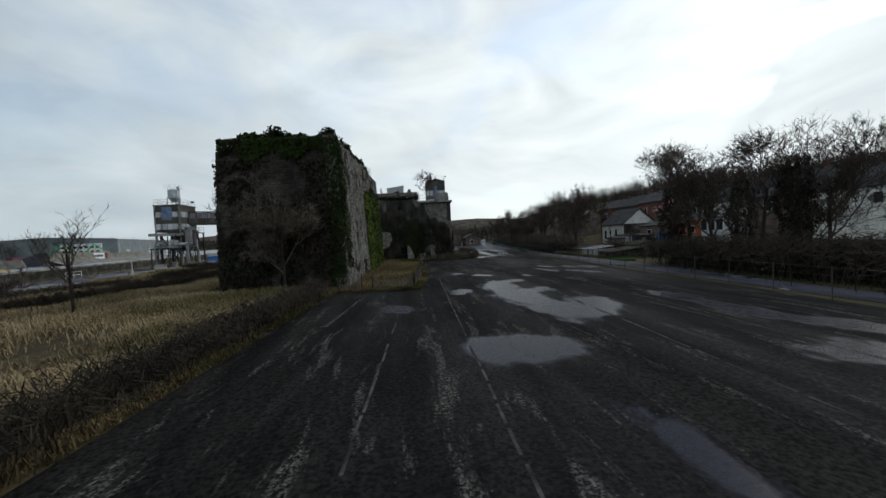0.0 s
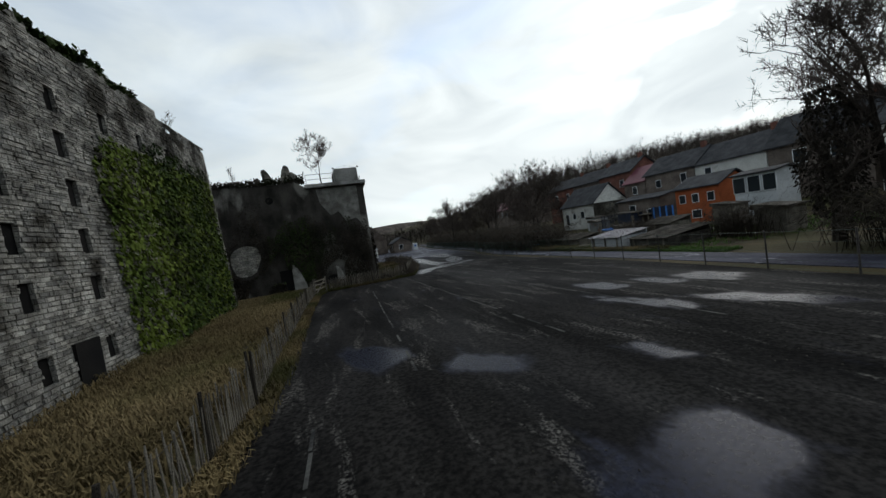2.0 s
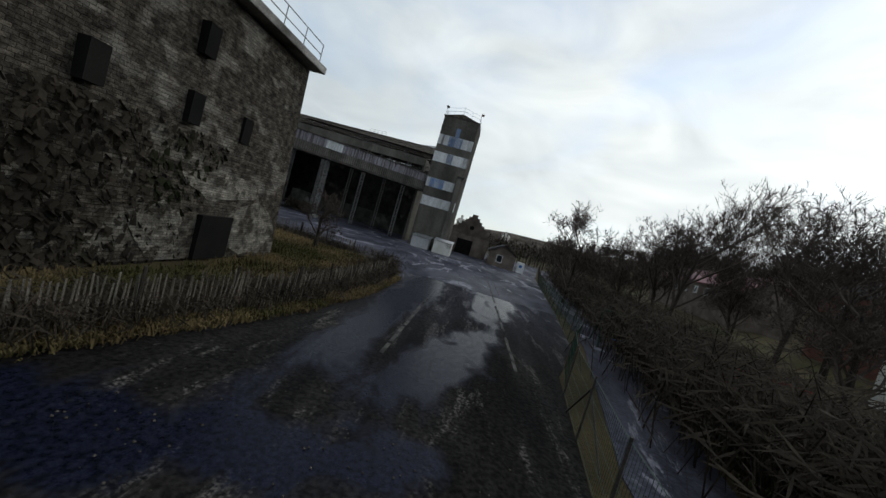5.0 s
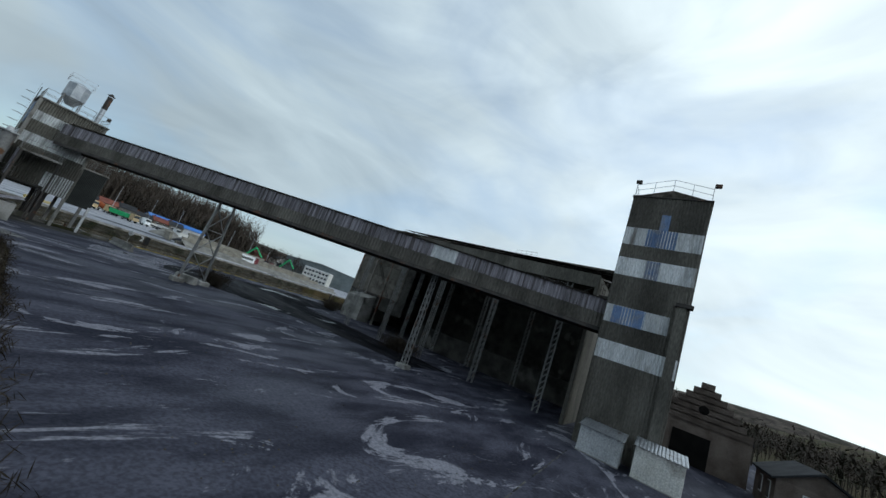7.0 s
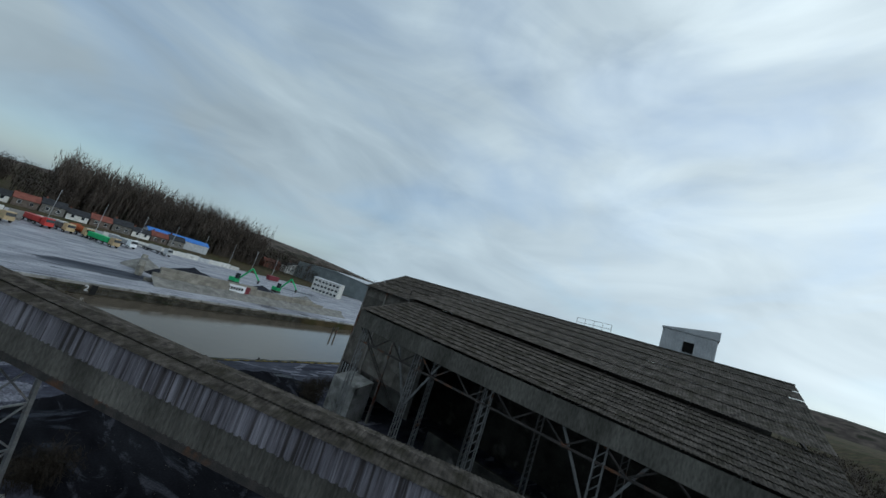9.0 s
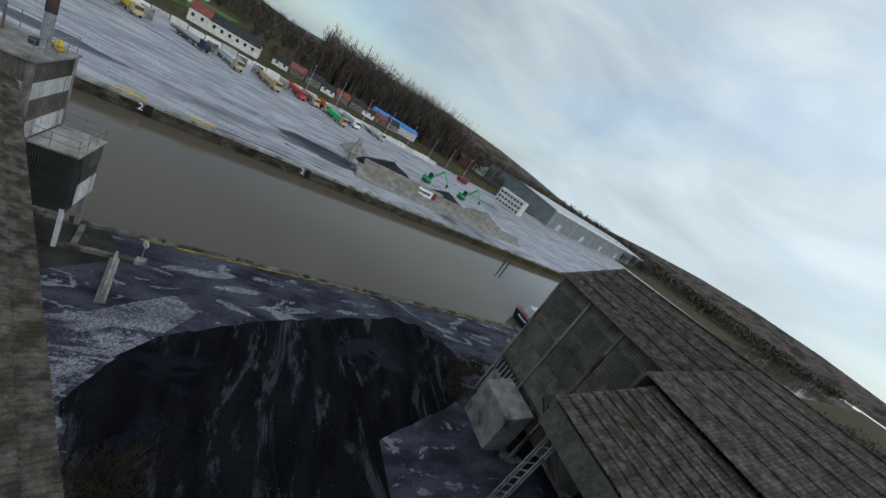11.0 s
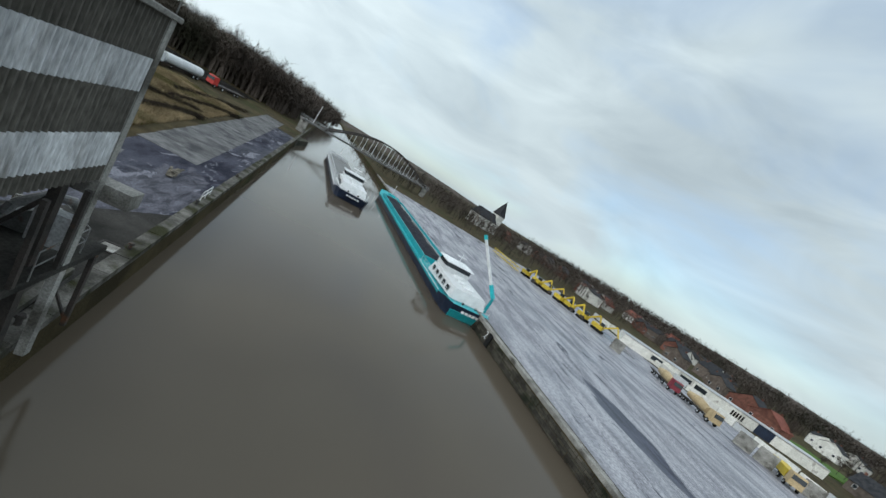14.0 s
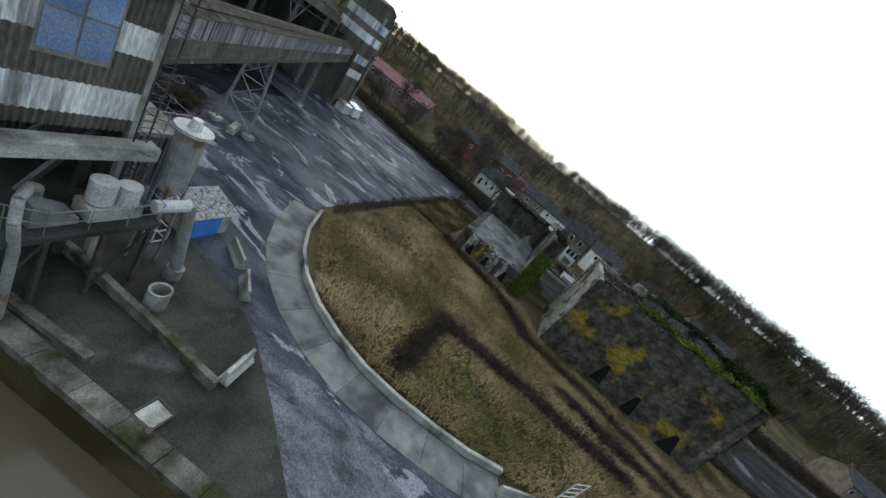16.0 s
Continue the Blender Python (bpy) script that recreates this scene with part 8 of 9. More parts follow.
jersey((-49.8, 106.4), (-51.45, 106.1))
jersey((-51.5, 106.1), (-53.15, 105.8))
jersey((-53.2, 105.8), (-54.85, 105.5))
jersey((-46.65, 92.9), (-47.6, 90.9))
jersey((-47.95, 90.2), (-49.2, 88.7))
jersey((-51.65, 85.5), (-53.5, 85.2))
jersey((-46.6, 70.0), (-45.4, 67.6), "low concrete barrier at the road's edge")
ring = thing("concrete_ring", "upright concrete well ring on the dusty apron", "concrete ring", (-53.1, 90.4, .03))
g = Geo()
n = 18
for k in range(n):
    a, b = 2 * math.pi * k / n, 2 * math.pi * (k + 1) / n
    ca, sa, cb, sb = math.cos(a), math.sin(a), math.cos(b), math.sin(b)
    g.poly([(.5 * ca, .5 * sa, 0), (.5 * cb, .5 * sb, 0), (.5 * cb, .5 * sb, 1.1), (.5 * ca, .5 * sa, 1.1)])
    g.poly([(.4 * cb, .4 * sb, 0), (.4 * ca, .4 * sa, 0), (.4 * ca, .4 * sa, 1.1), (.4 * cb, .4 * sb, 1.1)])
    g.poly([(.5 * ca, .5 * sa, 1.1), (.5 * cb, .5 * sb, 1.1), (.4 * cb, .4 * sb, 1.1), (.4 * ca, .4 * sa, 1.1)])
g.link("ring", CONC, ring)
sign = thing("round_sign", "round traffic sign seen from behind on a concrete foot", "sign", (-55.2, 107.0, .03))
Geo().box(-.35, -.35, 0, .35, .35, .4).link("foot", CONC, sign, bevel=.03)
Geo().tube((0, 0, .4), (0, 0, 2.2), .03, n=8).link("pole", STEEL, sign)
Geo().tube((-.02, .02, 1.9), (.02, -.02, 1.9), .32, n=18).link("disc", LIGHTGREY, sign)
Geo().box(-.22, -.045, 1.86, .22, -.03, 1.94).link("bar", STEELDARK, sign)
for k, y in enumerate((101.5, 107.6, 113.7, 120.7, 128, 136, 93, 85, 74, 60, 45)):
    x = xn(y) + .45
    t = thing("bollard", "small iron mooring bollard on the coping", "bollard", (x, y, .1), group="bollards")
    Geo().tube((0, 0, 0), (0, 0, .34), .12, .09, 10).link("stem", STEELDARK, t)
    Geo().tube((0, 0, .34), (0, 0, .46), .17, .13, 10).link("head", STEELDARK, t)


def low_wall(name, line, h, w_, mat, label):
    t = setting(new(name), label, "low wall")
    for (xa, ya), (xb, yb) in zip(line, line[1:]):
        dx, dy = xb - xa, yb - ya
        ln = math.hypot(dx, dy)
        ox, oy = -dy / ln * w_ / 2, dx / ln * w_ / 2
        Geo().prism([(xa - ox, ya - oy), (xb - ox, yb - oy), (xb + ox, yb + oy), (xa + ox, ya + oy)], -.1, h + rng.uniform(-.02, .02)).link("wall_block", mat, t)


low_wall("kerb_wall", [(x + .25, y) for x, y in KERB], .55, .28, CONC, "low concrete kerb wall along the curved road")
low_wall("apron_wall", [(-54.8, 98.8), (-54.2, 94.3), (-54.0, 89.3), (-53.95, 85.2)], .6, .3, QUAYCOPE, "low stained concrete wall beside the loading pit")
low_wall("pit_wall", [(-57.6, 97), (-57.0, 92.5), (-56.5, 88.9)], .35, .35, QUAYCOPE, "mossy low concrete wall at the quay's edge")
low_wall("plant_kerb", [(-54.85, 98.8), (-54.95, 102.6), (-55.1, 106.6)], .35, .35, QUAYCOPE, "low concrete kerb before the plant")
low_wall("pit_kerb", [(-55.3, 102.85), (-57.9, 102.4)], .4, .35, QUAYCOPE, "low concrete kerb of the loading pit")
hat = thing("steel_hatch", "square steel hatch frame in the quay", "hatch", (-56.2, 85.6, .04))
g = Geo()
for a, b in (((-.5, -.5), (.5, -.5)), ((.5, -.5), (.5, .5)), ((.5, .5), (-.5, .5)), ((-.5, .5), (-.5, -.5))):
    g.bar((a[0], a[1], .06), (b[0], b[1], .06), .09)
g.link("frame", STEELDARK, hat)
Geo().box(-.44, -.44, .0, .44, .44, .05).link("plate", CONC, hat)
lr = thing("ladder_rail", "white tube rail at a quay ladder", "rail", (0, 0, 0))
g = Geo()
for y in (70.2, 71.6, 73.0):
    g.tube((xn(y) + .5, y, .1), (xn(y) + .5, y, 1.0), .03, n=6)
g.tube((xn(70.2) + .5, 70.2, 1.0), (xn(73) + .5, 73, 1.0), .03, n=6).tube((xn(70.2) + .5, 70.2, .55), (xn(73) + .5, 73, .55), .03, n=6)
g.link("rail", WHITE, lr)
board = thing("notice_frame", "empty white steel notice frame in the grass", "sign frame", (-43.6, 65.6, 0))
g = Geo()
for o in (0, 1.6):
    g.tube((o * .6, -o * .8, 0), (o * .6, -o * .8, 2.4), .035, n=6)
for z in (.9, 1.4, 1.9, 2.4):
    g.tube((0, 0, z), (.96, -1.28, z), .03, n=6)
g.link("frame", LIGHTGREY, board)
heap = thing("rubble_heap", "small heap of broken planks at the slab joint", "heap")
for k in range(9):
    a = k * .7
    Geo().bar((-52.2 + .3 * math.cos(a), 70.4 + .4 * math.sin(a), .1 + .05 * k), (-51.6 + .5 * math.sin(a), 68.4 + .5 * math.cos(2 * a), .12 + .05 * k), .22, .06).link("plank", WOODGREY, heap)


# ---- vehicles by the south road ----
def wheels(t, xs, w_, r, mat=RUBBER):
    for x in xs:
        for s_ in (-1, 1):
            wh = Geo().tube((x, s_ * w_ / 2 - .13 * s_, r), (x, s_ * w_ / 2 + .13 * s_, r), r, n=12).link("wheel", mat, t)
            Geo().tube((x, s_ * w_ / 2 + .1 * s_, r), (x, s_ * w_ / 2 + .15 * s_, r), r * .5, n=10).link("rim", LIGHTGREY, wh)


def lorry(at, rz, cab, body, kind, label):
    t = thing("lorry", label, "lorry", at, rz, group="lorries")
    Geo().hexa([(5.6, -1.2, .8), (7.6, -1.2, .8), (7.6, 1.2, .8), (5.6, 1.2, .8)], [(5.6, -1.2, 3.2), (7.3, -1.15, 3.2), (7.3, 1.15, 3.2), (5.6, 1.2, 3.2)]).link("cab", cab, t)
    Geo().hexa([(7.5, -1.05, 2.0), (7.62, -1.05, 2.0), (7.62, 1.05, 2.0), (7.5, 1.05, 2.0)], [(7.35, -1.05, 2.9), (7.45, -1.05, 2.9), (7.45, 1.05, 2.9), (7.35, 1.05, 2.9)]).link("windscreen", GLASS, t)
    Geo().box(-7.4, -.5, .75, 7.3, .5, 1.0).link("chassis", STEELDARK, t)
    if kind == "tank":
        Geo().tube((-7.2, 0, 2.25), (4.8, 0, 2.25), 1.2, n=16).link("tank", body, t)
    elif kind == "mixer":
        Geo().tube((-3.0, 0, 2.2), (0.5, 0, 2.3), .75, 1.2, 14).link("drum_back", body, t)
        Geo().tube((.5, 0, 2.3), (4.2, 0, 2.0), 1.2, .9, 14).link("drum", body, t)
    elif kind == "flat":
        Geo().box(-7.4, -1.2, 1.0, 5, 1.2, 1.25).link("bed", body, t)
    else:
        Geo().hexa([(-3.6, -1.1, 1.1), (5, -1.1, 1.1), (5, 1.1, 1.1), (-3.6, 1.1, 1.1)], [(-4.0, -1.25, 2.6), (5.1, -1.25, 2.7), (5.1, 1.25, 2.7), (-4.0, 1.25, 2.6)]).link("tipper_body", body, t)
    wheels(t, (6.5, 3.2, -2.2, -3.6) if kind != "tank" else (6.5, 3.2, -4.4, -5.8), 2.2, .52)
    return t


lorry((-17.2, -6.2, .03), 72, WHITE, WHITE, "tank", "white tanker lorry parked at the roadside")
lorry((-23.5, -24, .03), 70, REDPAINT, STEELDARK, "flat", "red flatbed lorry parked at the roadside")
for k, (x, y, m, lb) in enumerate(((-11.5, 6.5, WHITE, "white car parked at the roadside"), (-12.6, 10.5, LIGHTGREY, "silver car parked at the roadside"))):
    t = thing("car", lb, "car", (x, y, .03), 75, group="parked cars")
    Geo().hexa([(-2.1, -.85, .35), (2.1, -.85, .35), (2.1, .85, .35), (-2.1, .85, .35)], [(-2.0, -.8, .95), (2.0, -.8, .85), (2.0, .8, .85), (-2.0, .8, .95)]).link("body", m, t, bevel=.06)
    Geo().hexa([(-1.6, -.75, .9), (1.1, -.75, .9), (1.1, .75, .9), (-1.6, .75, .9)], [(-1.2, -.6, 1.45), (.4, -.6, 1.45), (.4, .6, 1.45), (-1.2, .6, 1.45)]).link("cabin", GLASS, t)
    wheels(t, (-1.3, 1.3), 1.6, .32)

# ---- the far quay ----
fr = random.Random(5)
bw = setting(new("block_wall"), "stepped retaining wall of big pale concrete blocks", "retaining wall")
blk = Geo().box(0, 0, 0, .8, 1.72, .78)
blk_me = bpy.data.meshes.new("concrete_block")
blk_me.from_pydata(blk.v, [], blk.f)
blk_me.materials.append(BLOCKS)


def wall_x(y):
    return -114.3 - .15 * (y - 131)


for row in range(5):
    y = 132.0 + row * .6 + (row % 2) * .87
    end = 199 - row * 5.2 if row > 1 else 199
    while y < end:
        if not (row == 4 and y > 160):
            o = new("concrete_block", blk_me)
            o.matrix_basis = pose(wall_x(y) - row * .05 + fr.uniform(-.03, .03), y, .02 + row * .8, 0, 0, 2.9)
            o.parent = bw
        y += 1.76
for row in range(3):
    x = -119.5
    while x > -146:
        o = new("concrete_block", blk_me)
        o.matrix_basis = pose(x - row * .4, 132 + (-119.5 - x) * .25, .02 + row * .8, 0, 0, 104)
        o.parent = bw
        x -= 1.76
berm = Geo()
yy = [133 + 2 * k for k in range(34)]
for a, b in zip(yy, yy[1:]):
    ha, hb = 1.5 + .2 * math.sin(a), 1.5 + .2 * math.sin(b)
    berm.poly([(wall_x(a) + 6, a, .03), (wall_x(b) + 6, b, .03), (wall_x(b) + .85, b, hb), (wall_x(a) + .85, a, ha)][::-1])
setting(berm.link("gravel_berm", GRAVEL), "sloping bank of grey broken stone", "gravel bank")
ban = thing("banner", "long white banner with dark lettering bars and maroon ends", "banner", (wall_x(153) + .9, 149.2, 1.4), 2.9)
Geo().box(0, 0, 0, .05, 9.4, 2.1).link("cloth", WHITE, ban)
Geo().box(.05, 0, 0, .07, 1.4, 2.1).link("end_panel", MAROON, ban, "maroon end panel")
Geo().box(.05, 8.0, 0, .07, 9.4, 2.1).link("end_panel", MAROON, ban, "maroon end panel")
Geo().box(.07, .35, .5, .09, 1.05, 1.6).link("emblem", WHITE, ban)
for k in range(7):
    Geo().box(.05, 2.0 + k * .78, .65, .07, 2.6 + k * .78, 1.45).link("lettering_bar", RUBBER, ban)


def mound(name, label, cx, cy, rx_, ry_, h, mat, seed):
    g = Geo()
    n, rings = 22, 6
    for k in range(rings + 1):
        f = k / rings
        for j in range(n):
            a = 2 * math.pi * j / n
            w_ = 1 + .18 * noise.noise(Vector((math.cos(a) * 1.5, math.sin(a) * 1.5, seed)))
            g.v.append((cx + rx_ * (1 - f) * math.cos(a) * w_, cy + ry_ * (1 - f) * math.sin(a) * w_, .03 + h * f ** .8 * (1 + .12 * noise.noise(Vector((a, f * 3, seed))))))
    for k in range(rings):
        for j in range(n):
            j2 = (j + 1) % n
            g.f.append((k * n + j, k * n + j2, (k + 1) * n + j2, (k + 1) * n + j))
    return tagged(g.link(name, mat, smooth=True), label, "stockpile")


mound("coal_heap", "long heap of black coal behind the block wall", -128, 146, 7, 11, 4.2, COAL, 1)
mound("coal_heap", "heap of black coal behind the block wall", -129, 168, 7, 9, 3.6, COAL, 2)
mound("gravel_heap", "heap of grey gravel behind the block wall", -130, 186, 7, 9, 3.4, GRAVEL, 3)
mound("gravel_heap", "grey gravel heap behind the wall's return", -134, 136, 6, 5, 3.0, GRAVEL, 5)


def handler(at, rz, label):
    t = thing("material_handler", label, "material handler", at, rz, group="green handlers")
    Geo().box(-1.4, -1.3, .2, 1.4, 1.3, .9).link("undercarriage", STEELDARK, t)
    Geo().box(-1.6, -1.2, 1.0, 1.2, 1.2, 2.4).link("upper_body", GREENPAINT, t, bevel=.06)
    Geo().box(.6, -1.2, 2.4, 1.7, -.1, 4.2).link("cab", GLASS, t)
    Geo().bar((1.0, .3, 2.2), (5.2, .3, 7.4), .5).link("boom", GREENPAINT, t)
    Geo().bar((5.2, .3, 7.4), (9.0, .3, 4.0), .36).link("stick", GREENPAINT, t)
    Geo().tube((9.0, .3, 4.0), (9.0, .3, 2.8), .5, .25, 8).link("grab", STEELDARK, t)


handler((-146, 166, .03), 30, "green material handler with a bent boom")
handler((-148, 184, .03), 20, "green material handler with a bent boom")
for x, y, rz, cab, body, kind, lb in ((-161, 42.7, 62, MAROON, BEIGE, "mixer", "maroon and beige concrete mixer lorry on the far yard"), (-161, 52.5, 70, BEIGE, BEIGE, "mixer", "beige concrete mixer lorry on the far yard"), (-167, 69, 40, BEIGE, YELLOW, "tip", "dusty yellow tipper lorry on the far yard"), (-168, 84.4, 48, NAVY, STEELDARK, "flat", "dark flatbed lorry on the far yard"), (-168, 95, 35, BEIGE, LIGHTGREY, "tip", "beige tipper lorry with a pale body on the far yard"), (-169, 107, 30, BEIGE, BEIGE, "tip", "beige tipper lorry on the far yard"), (-180, 116, 25, REDPAINT, REDPAINT, "tip", "dusty red tipper lorry on the far yard"), (-181, 121, 25, BEIGE, STEEL, "tip", "beige and grey tipper lorry on the far yard"), (-181, 126, 22, BEIGE, ORANGE, "mixer", "orange concrete mixer lorry on the far yard"), (-171, 131, 28, BEIGE, GREENPAINT, "tip", "beige lorry with a green body on the far yard"), (-182, 138, 25, WHITE, LIGHTGREY, "tip", "white tipper lorry on the far yard"), (-186, 150, 30, LIGHTGREY, STEEL, "flat", "grey flatbed lorry on the far yard")):
    lorry((x, y, .03), rz, cab, body, kind, lb)
for x, y, rz in ((-148.5, 36.5, 20), (-162, 64, 25), (-163.5, 67.5, 25), (-168.5, 73.5, 30), (-169.5, 90, 25), (-174, 98, 25), (-175, 103, 25), (-176, 112, 25)):
    o = thing("block_screen", "pale concrete screen standing upright on the far yard", "screen", (x, y, .03), rz, group="upright panels")
    Geo().box(-.1, -1.7, 0, .1, 1.7, 3.1).link("panel", CONC, o, bevel=.03)
    Geo().box(-.6, -1.5, 0, .6, 1.5, .25).link("foot", CONC, o)


def digger(at, rz, label):
    t = thing("excavator", label, "excavator", at, rz, group="yellow machines")
    for s_ in (-1, 1):
        Geo().box(-2, s_ * 1.1 - .3, 0, 2, s_ * 1.1 + .3, .8).link("track", RUBBER, t, bevel=.1)
    Geo().box(-2.2, -1.3, .9, 1.4, 1.3, 2.2).link("body", YELLOW, t, bevel=.06)
    Geo().box(.2, -1.2, 2.2, 1.4, -.2, 3.3).link("cab", GLASS, t)
    Geo().bar((1.2, .2, 1.8), (4.6, .2, 4.6), .5).link("boom", YELLOW, t)
    Geo().bar((4.6, .2, 4.6), (6.6, .2, 1.6), .36).link("stick", YELLOW, t)
    Geo().box(6.0, -.4, .4, 7.0, .8, 1.4).link("bucket", STEELDARK, t)


for k in range(7):
    digger((-141 - 2.2 * k, -8 + 5.0 * k + fr.uniform(-1, 1), .03), fr.uniform(40, 140), "yellow excavator parked on the far yard")
gant = thing("lattice_boom", "long yellow lattice crane boom lying on the yard", "crane boom", (-133, -27, .3), 98)
for k in range(10):
    g = Geo()
    for a, b in (((0, 0), (2, 0)), ((0, 1.4), (2, 1.4)), ((0, 0), (2, 1.4))):
        g.bar((k * 2 + a[0], a[1], .2), (k * 2 + b[0], b[1], .2), .14)
        g.bar((k * 2 + a[0], a[1], 1.6), (k * 2 + b[0], b[1], 1.6), .14)
    for yq in (0, 1.4):
        g.bar((k * 2, yq, .2), (k * 2 + 2, yq, 1.6), .1)
    g.link("lattice_section", YELLOW, gant)
# yellow edge rails and painted numbers on the far quay
for y in (93.6, 102.6):
    t = thing("yellow_rail", "yellow guard rail on the far coping", "guard rail", (xf(y) - .4, y, .12), group="yellow rails")
    for z in (.25, .5):
        Geo().box(-.05, -2.0, z, .05, 2.0, z + .14).link("rail", YELLOW, t)
    for o in (-1.8, 0, 1.8):
        Geo().box(-.05, o - .05, 0, .05, o + .05, .64).link("post", YELLOW, t)
for y in (68.6, 95.2, 120.4):
    t = thing("painted_number", "white painted number two on the quay wall", "painted sign")
    Geo().box(xf(y) + .0, y + .6, -1.9, xf(y) + .13, y + 1.5, -.1).link("black_panel", RUBBER, t)
    cu = bpy.data.curves.new("two", 'FONT')
    cu.body, cu.size, cu.extrude, cu.align_x, cu.align_y = "2", 1.5, .015, 'CENTER', 'CENTER'
    ob = new("number", cu)
    ob.matrix_basis = pose(xf(y) + .14, y, -.85, 90, 0, 90)
    dg = bpy.context.evaluated_depsgraph_get()
    me = bpy.data.meshes.new_from_object(ob.evaluated_get(dg))
    m4 = ob.matrix_basis.copy()
    bpy.data.objects.remove(ob)
    ob = new("number", me)
    me.materials.clear()
    me.materials.append(WHITE)
    ob.matrix_basis = m4
    ob.parent = t
# yard wall, sheds and houses behind
fwall = setting(new("far_yard_wall"), "white panel wall behind the far yard", "wall")
for k in range(40):
    y = -10 + k * 5
    Geo().box(-184 - .12 * max(0, y - 60) - .5 * max(0, 40 - y) * -.1, y, 0, -183.6 - .12 * max(0, y - 60) - .5 * max(0, 40 - y) * -.1, y + 4.8, 1.8 + .2 * (k % 3)).link("wall_panel", WHITEWALL if k % 4 else LIGHTGREY, fwall)
house(-224, 80, -214, 99, 4.4, 7.4, WHITEWALL, SLATE, "long white house with a grey roof", "y", [("e", 82 + 2.9 * k, 2.0, 1.1, 1.4) for k in range(6)], 0, z=0, far=True)
house(-224, 73, -214, 80, 4.8, 7.8, WHITEWALL, REDROOF, "white house end with a red roof", "y", [("e", 74.6, 2.2, 1.1, 1.3), ("e", 77.8, 2.2, 1.1, 1.3)], 1, z=0)
for k in range(9):
    y = 104 + k * 8
    house(-238 - k, y, -230 - k, y + 7.2, 2.6 + (k % 3) * .5, 4.6 + (k % 3) * .6, (WHITEWALL, BRICKBROWN, RENDER_W)[k % 3], (SLATE, REDROOF, SLATE)[k % 3], "small terraced house facing the far yard", "y", [("e", y + 2, 1.2, 1, 1.2), ("e", y + 5.4, 1.2, 1, 1.2)], 1, z=0)
house(-256, 160, -246, 190, 4.5, 6.2, LIGHTGREY, BLUEPAINT, "long shed with a blue roof", "y", [], 0, name="shed", z=0)
depot = thing("depot_shed", "long low white depot shed with dark openings", "shed", (-173, 15, 0), 142)
for k in range(13):
    w_ = (NAVY if k in (9,) else WHITEWALL)
    Geo().box(k * 5.0, 0, 0, k * 5.0 + 4.94, 9, 3.2 + (.15 if k in (4, 5, 6) else 0)).link("wall_bay", w_, depot)
    Geo().box(k * 5.0 - .02, -.25, 3.36, k * 5.0 + 4.97, 9.2, 3.5).link("roof_edge", LIGHTGREY, depot)
for k in (2, 4, 5):
    Geo().box(k * 5.0 + .6, -.06, 1.0, k * 5.0 + 4.3, .1, 2.5).link("shopfront", GLASS, depot)
for k in range(5):
    Geo().box(37.5 + k * .8, -.06, .6, 38.0 + k * .8, .1, 2.4).link("window", SHADEBLACK, depot)
o = house(0, 0, 17, 9, 8.4, 8.8, WHITEWALL, LIGHTGREY, "white three-storey office block with rows of dark windows", "x", [("s", 1.6 + 2.3 * k, .9 + 2.7 * j, 1.5, 1.3) for k in range(7) for j in range(3)], 0, name="office_block", z=0)
o.matrix_basis = pose(-198, 233, 0, 0, 0, 35)
o = house(-75, 0, 0, 240, 13, 15.2, WAREHOUSE, LIGHTGREY, "large grey-green warehouse with a pale roof", "y", [], 0, name="warehouse", z=0)
o.matrix_basis = pose(-213, 294, 0, 0, 0, 17)
for k in range(12):
    Geo().box(-.02, 2 + k * 19.5, 0, .25, 2.3 + k * 19.5, 13).link("pilaster", LIGHTGREY, o)
Geo().box(-.3, -.4, 12.7, .5, 240.4, 13.3).link("gutter", WHITE, o)
for k in range(5):
    Geo().box(-.03, 14 + k * 46, 0, .08, 20 + k * 46, 5).link("loading_door", LIGHTGREY, o)
house(-302, 266, -290, 283, 5, 8.5, WHITEWALL, SLATE, "white villa with a dark roof beyond the depot", "x", [("e", 269 + 4 * k, 2, 1.2, 1.3) for k in range(4)], 1, z=1)
house(-300, 248, -292, 262, 4.5, 6.5, BRICK, REDROOF, "red brick outbuilding beyond the depot", "y", [], 0, z=1)
skip = thing("skip_container", "maroon open-topped skip container on the far yard", "container", (-192.5, 202.5, .03), 100)
Geo().hexa([(0, -1.2, .3), (6, -1.2, .3), (6, 1.2, .3), (0, 1.2, .3)], [(-.3, -1.25, 2.7), (6.3, -1.25, 2.7), (6.3, 1.25, 2.7), (-.3, 1.25, 2.7)]).link("body", MAROON, skip)
for k in range(6):
    Geo().box(.4 + k, 1.2, .4, .52 + k, 1.33, 2.6).link("rib", MAROON, skip)
vr = random.Random(8)
for k in range(46):
    x, y = -vr.uniform(215, 400), vr.uniform(-190, 60)
    z = rise(x, y)
    w_, d_ = vr.uniform(7, 10), vr.uniform(8, 14)
    house(x, y, x + w_, y + d_, vr.uniform(3.5, 6), vr.uniform(7, 9), vr.choice((BRICK, BRICKBROWN, WHITEWALL, BRICK)), vr.choice((SLATE, REDROOF, SLATE, SLATE)), vr.choice(("brick village house with a dark roof", "village house among bare trees")), vr.choice("xy"), [("e", y + 2, 2, 1, 1.2), ("e", y + d_ - 2, 2, 1, 1.2)], 1)
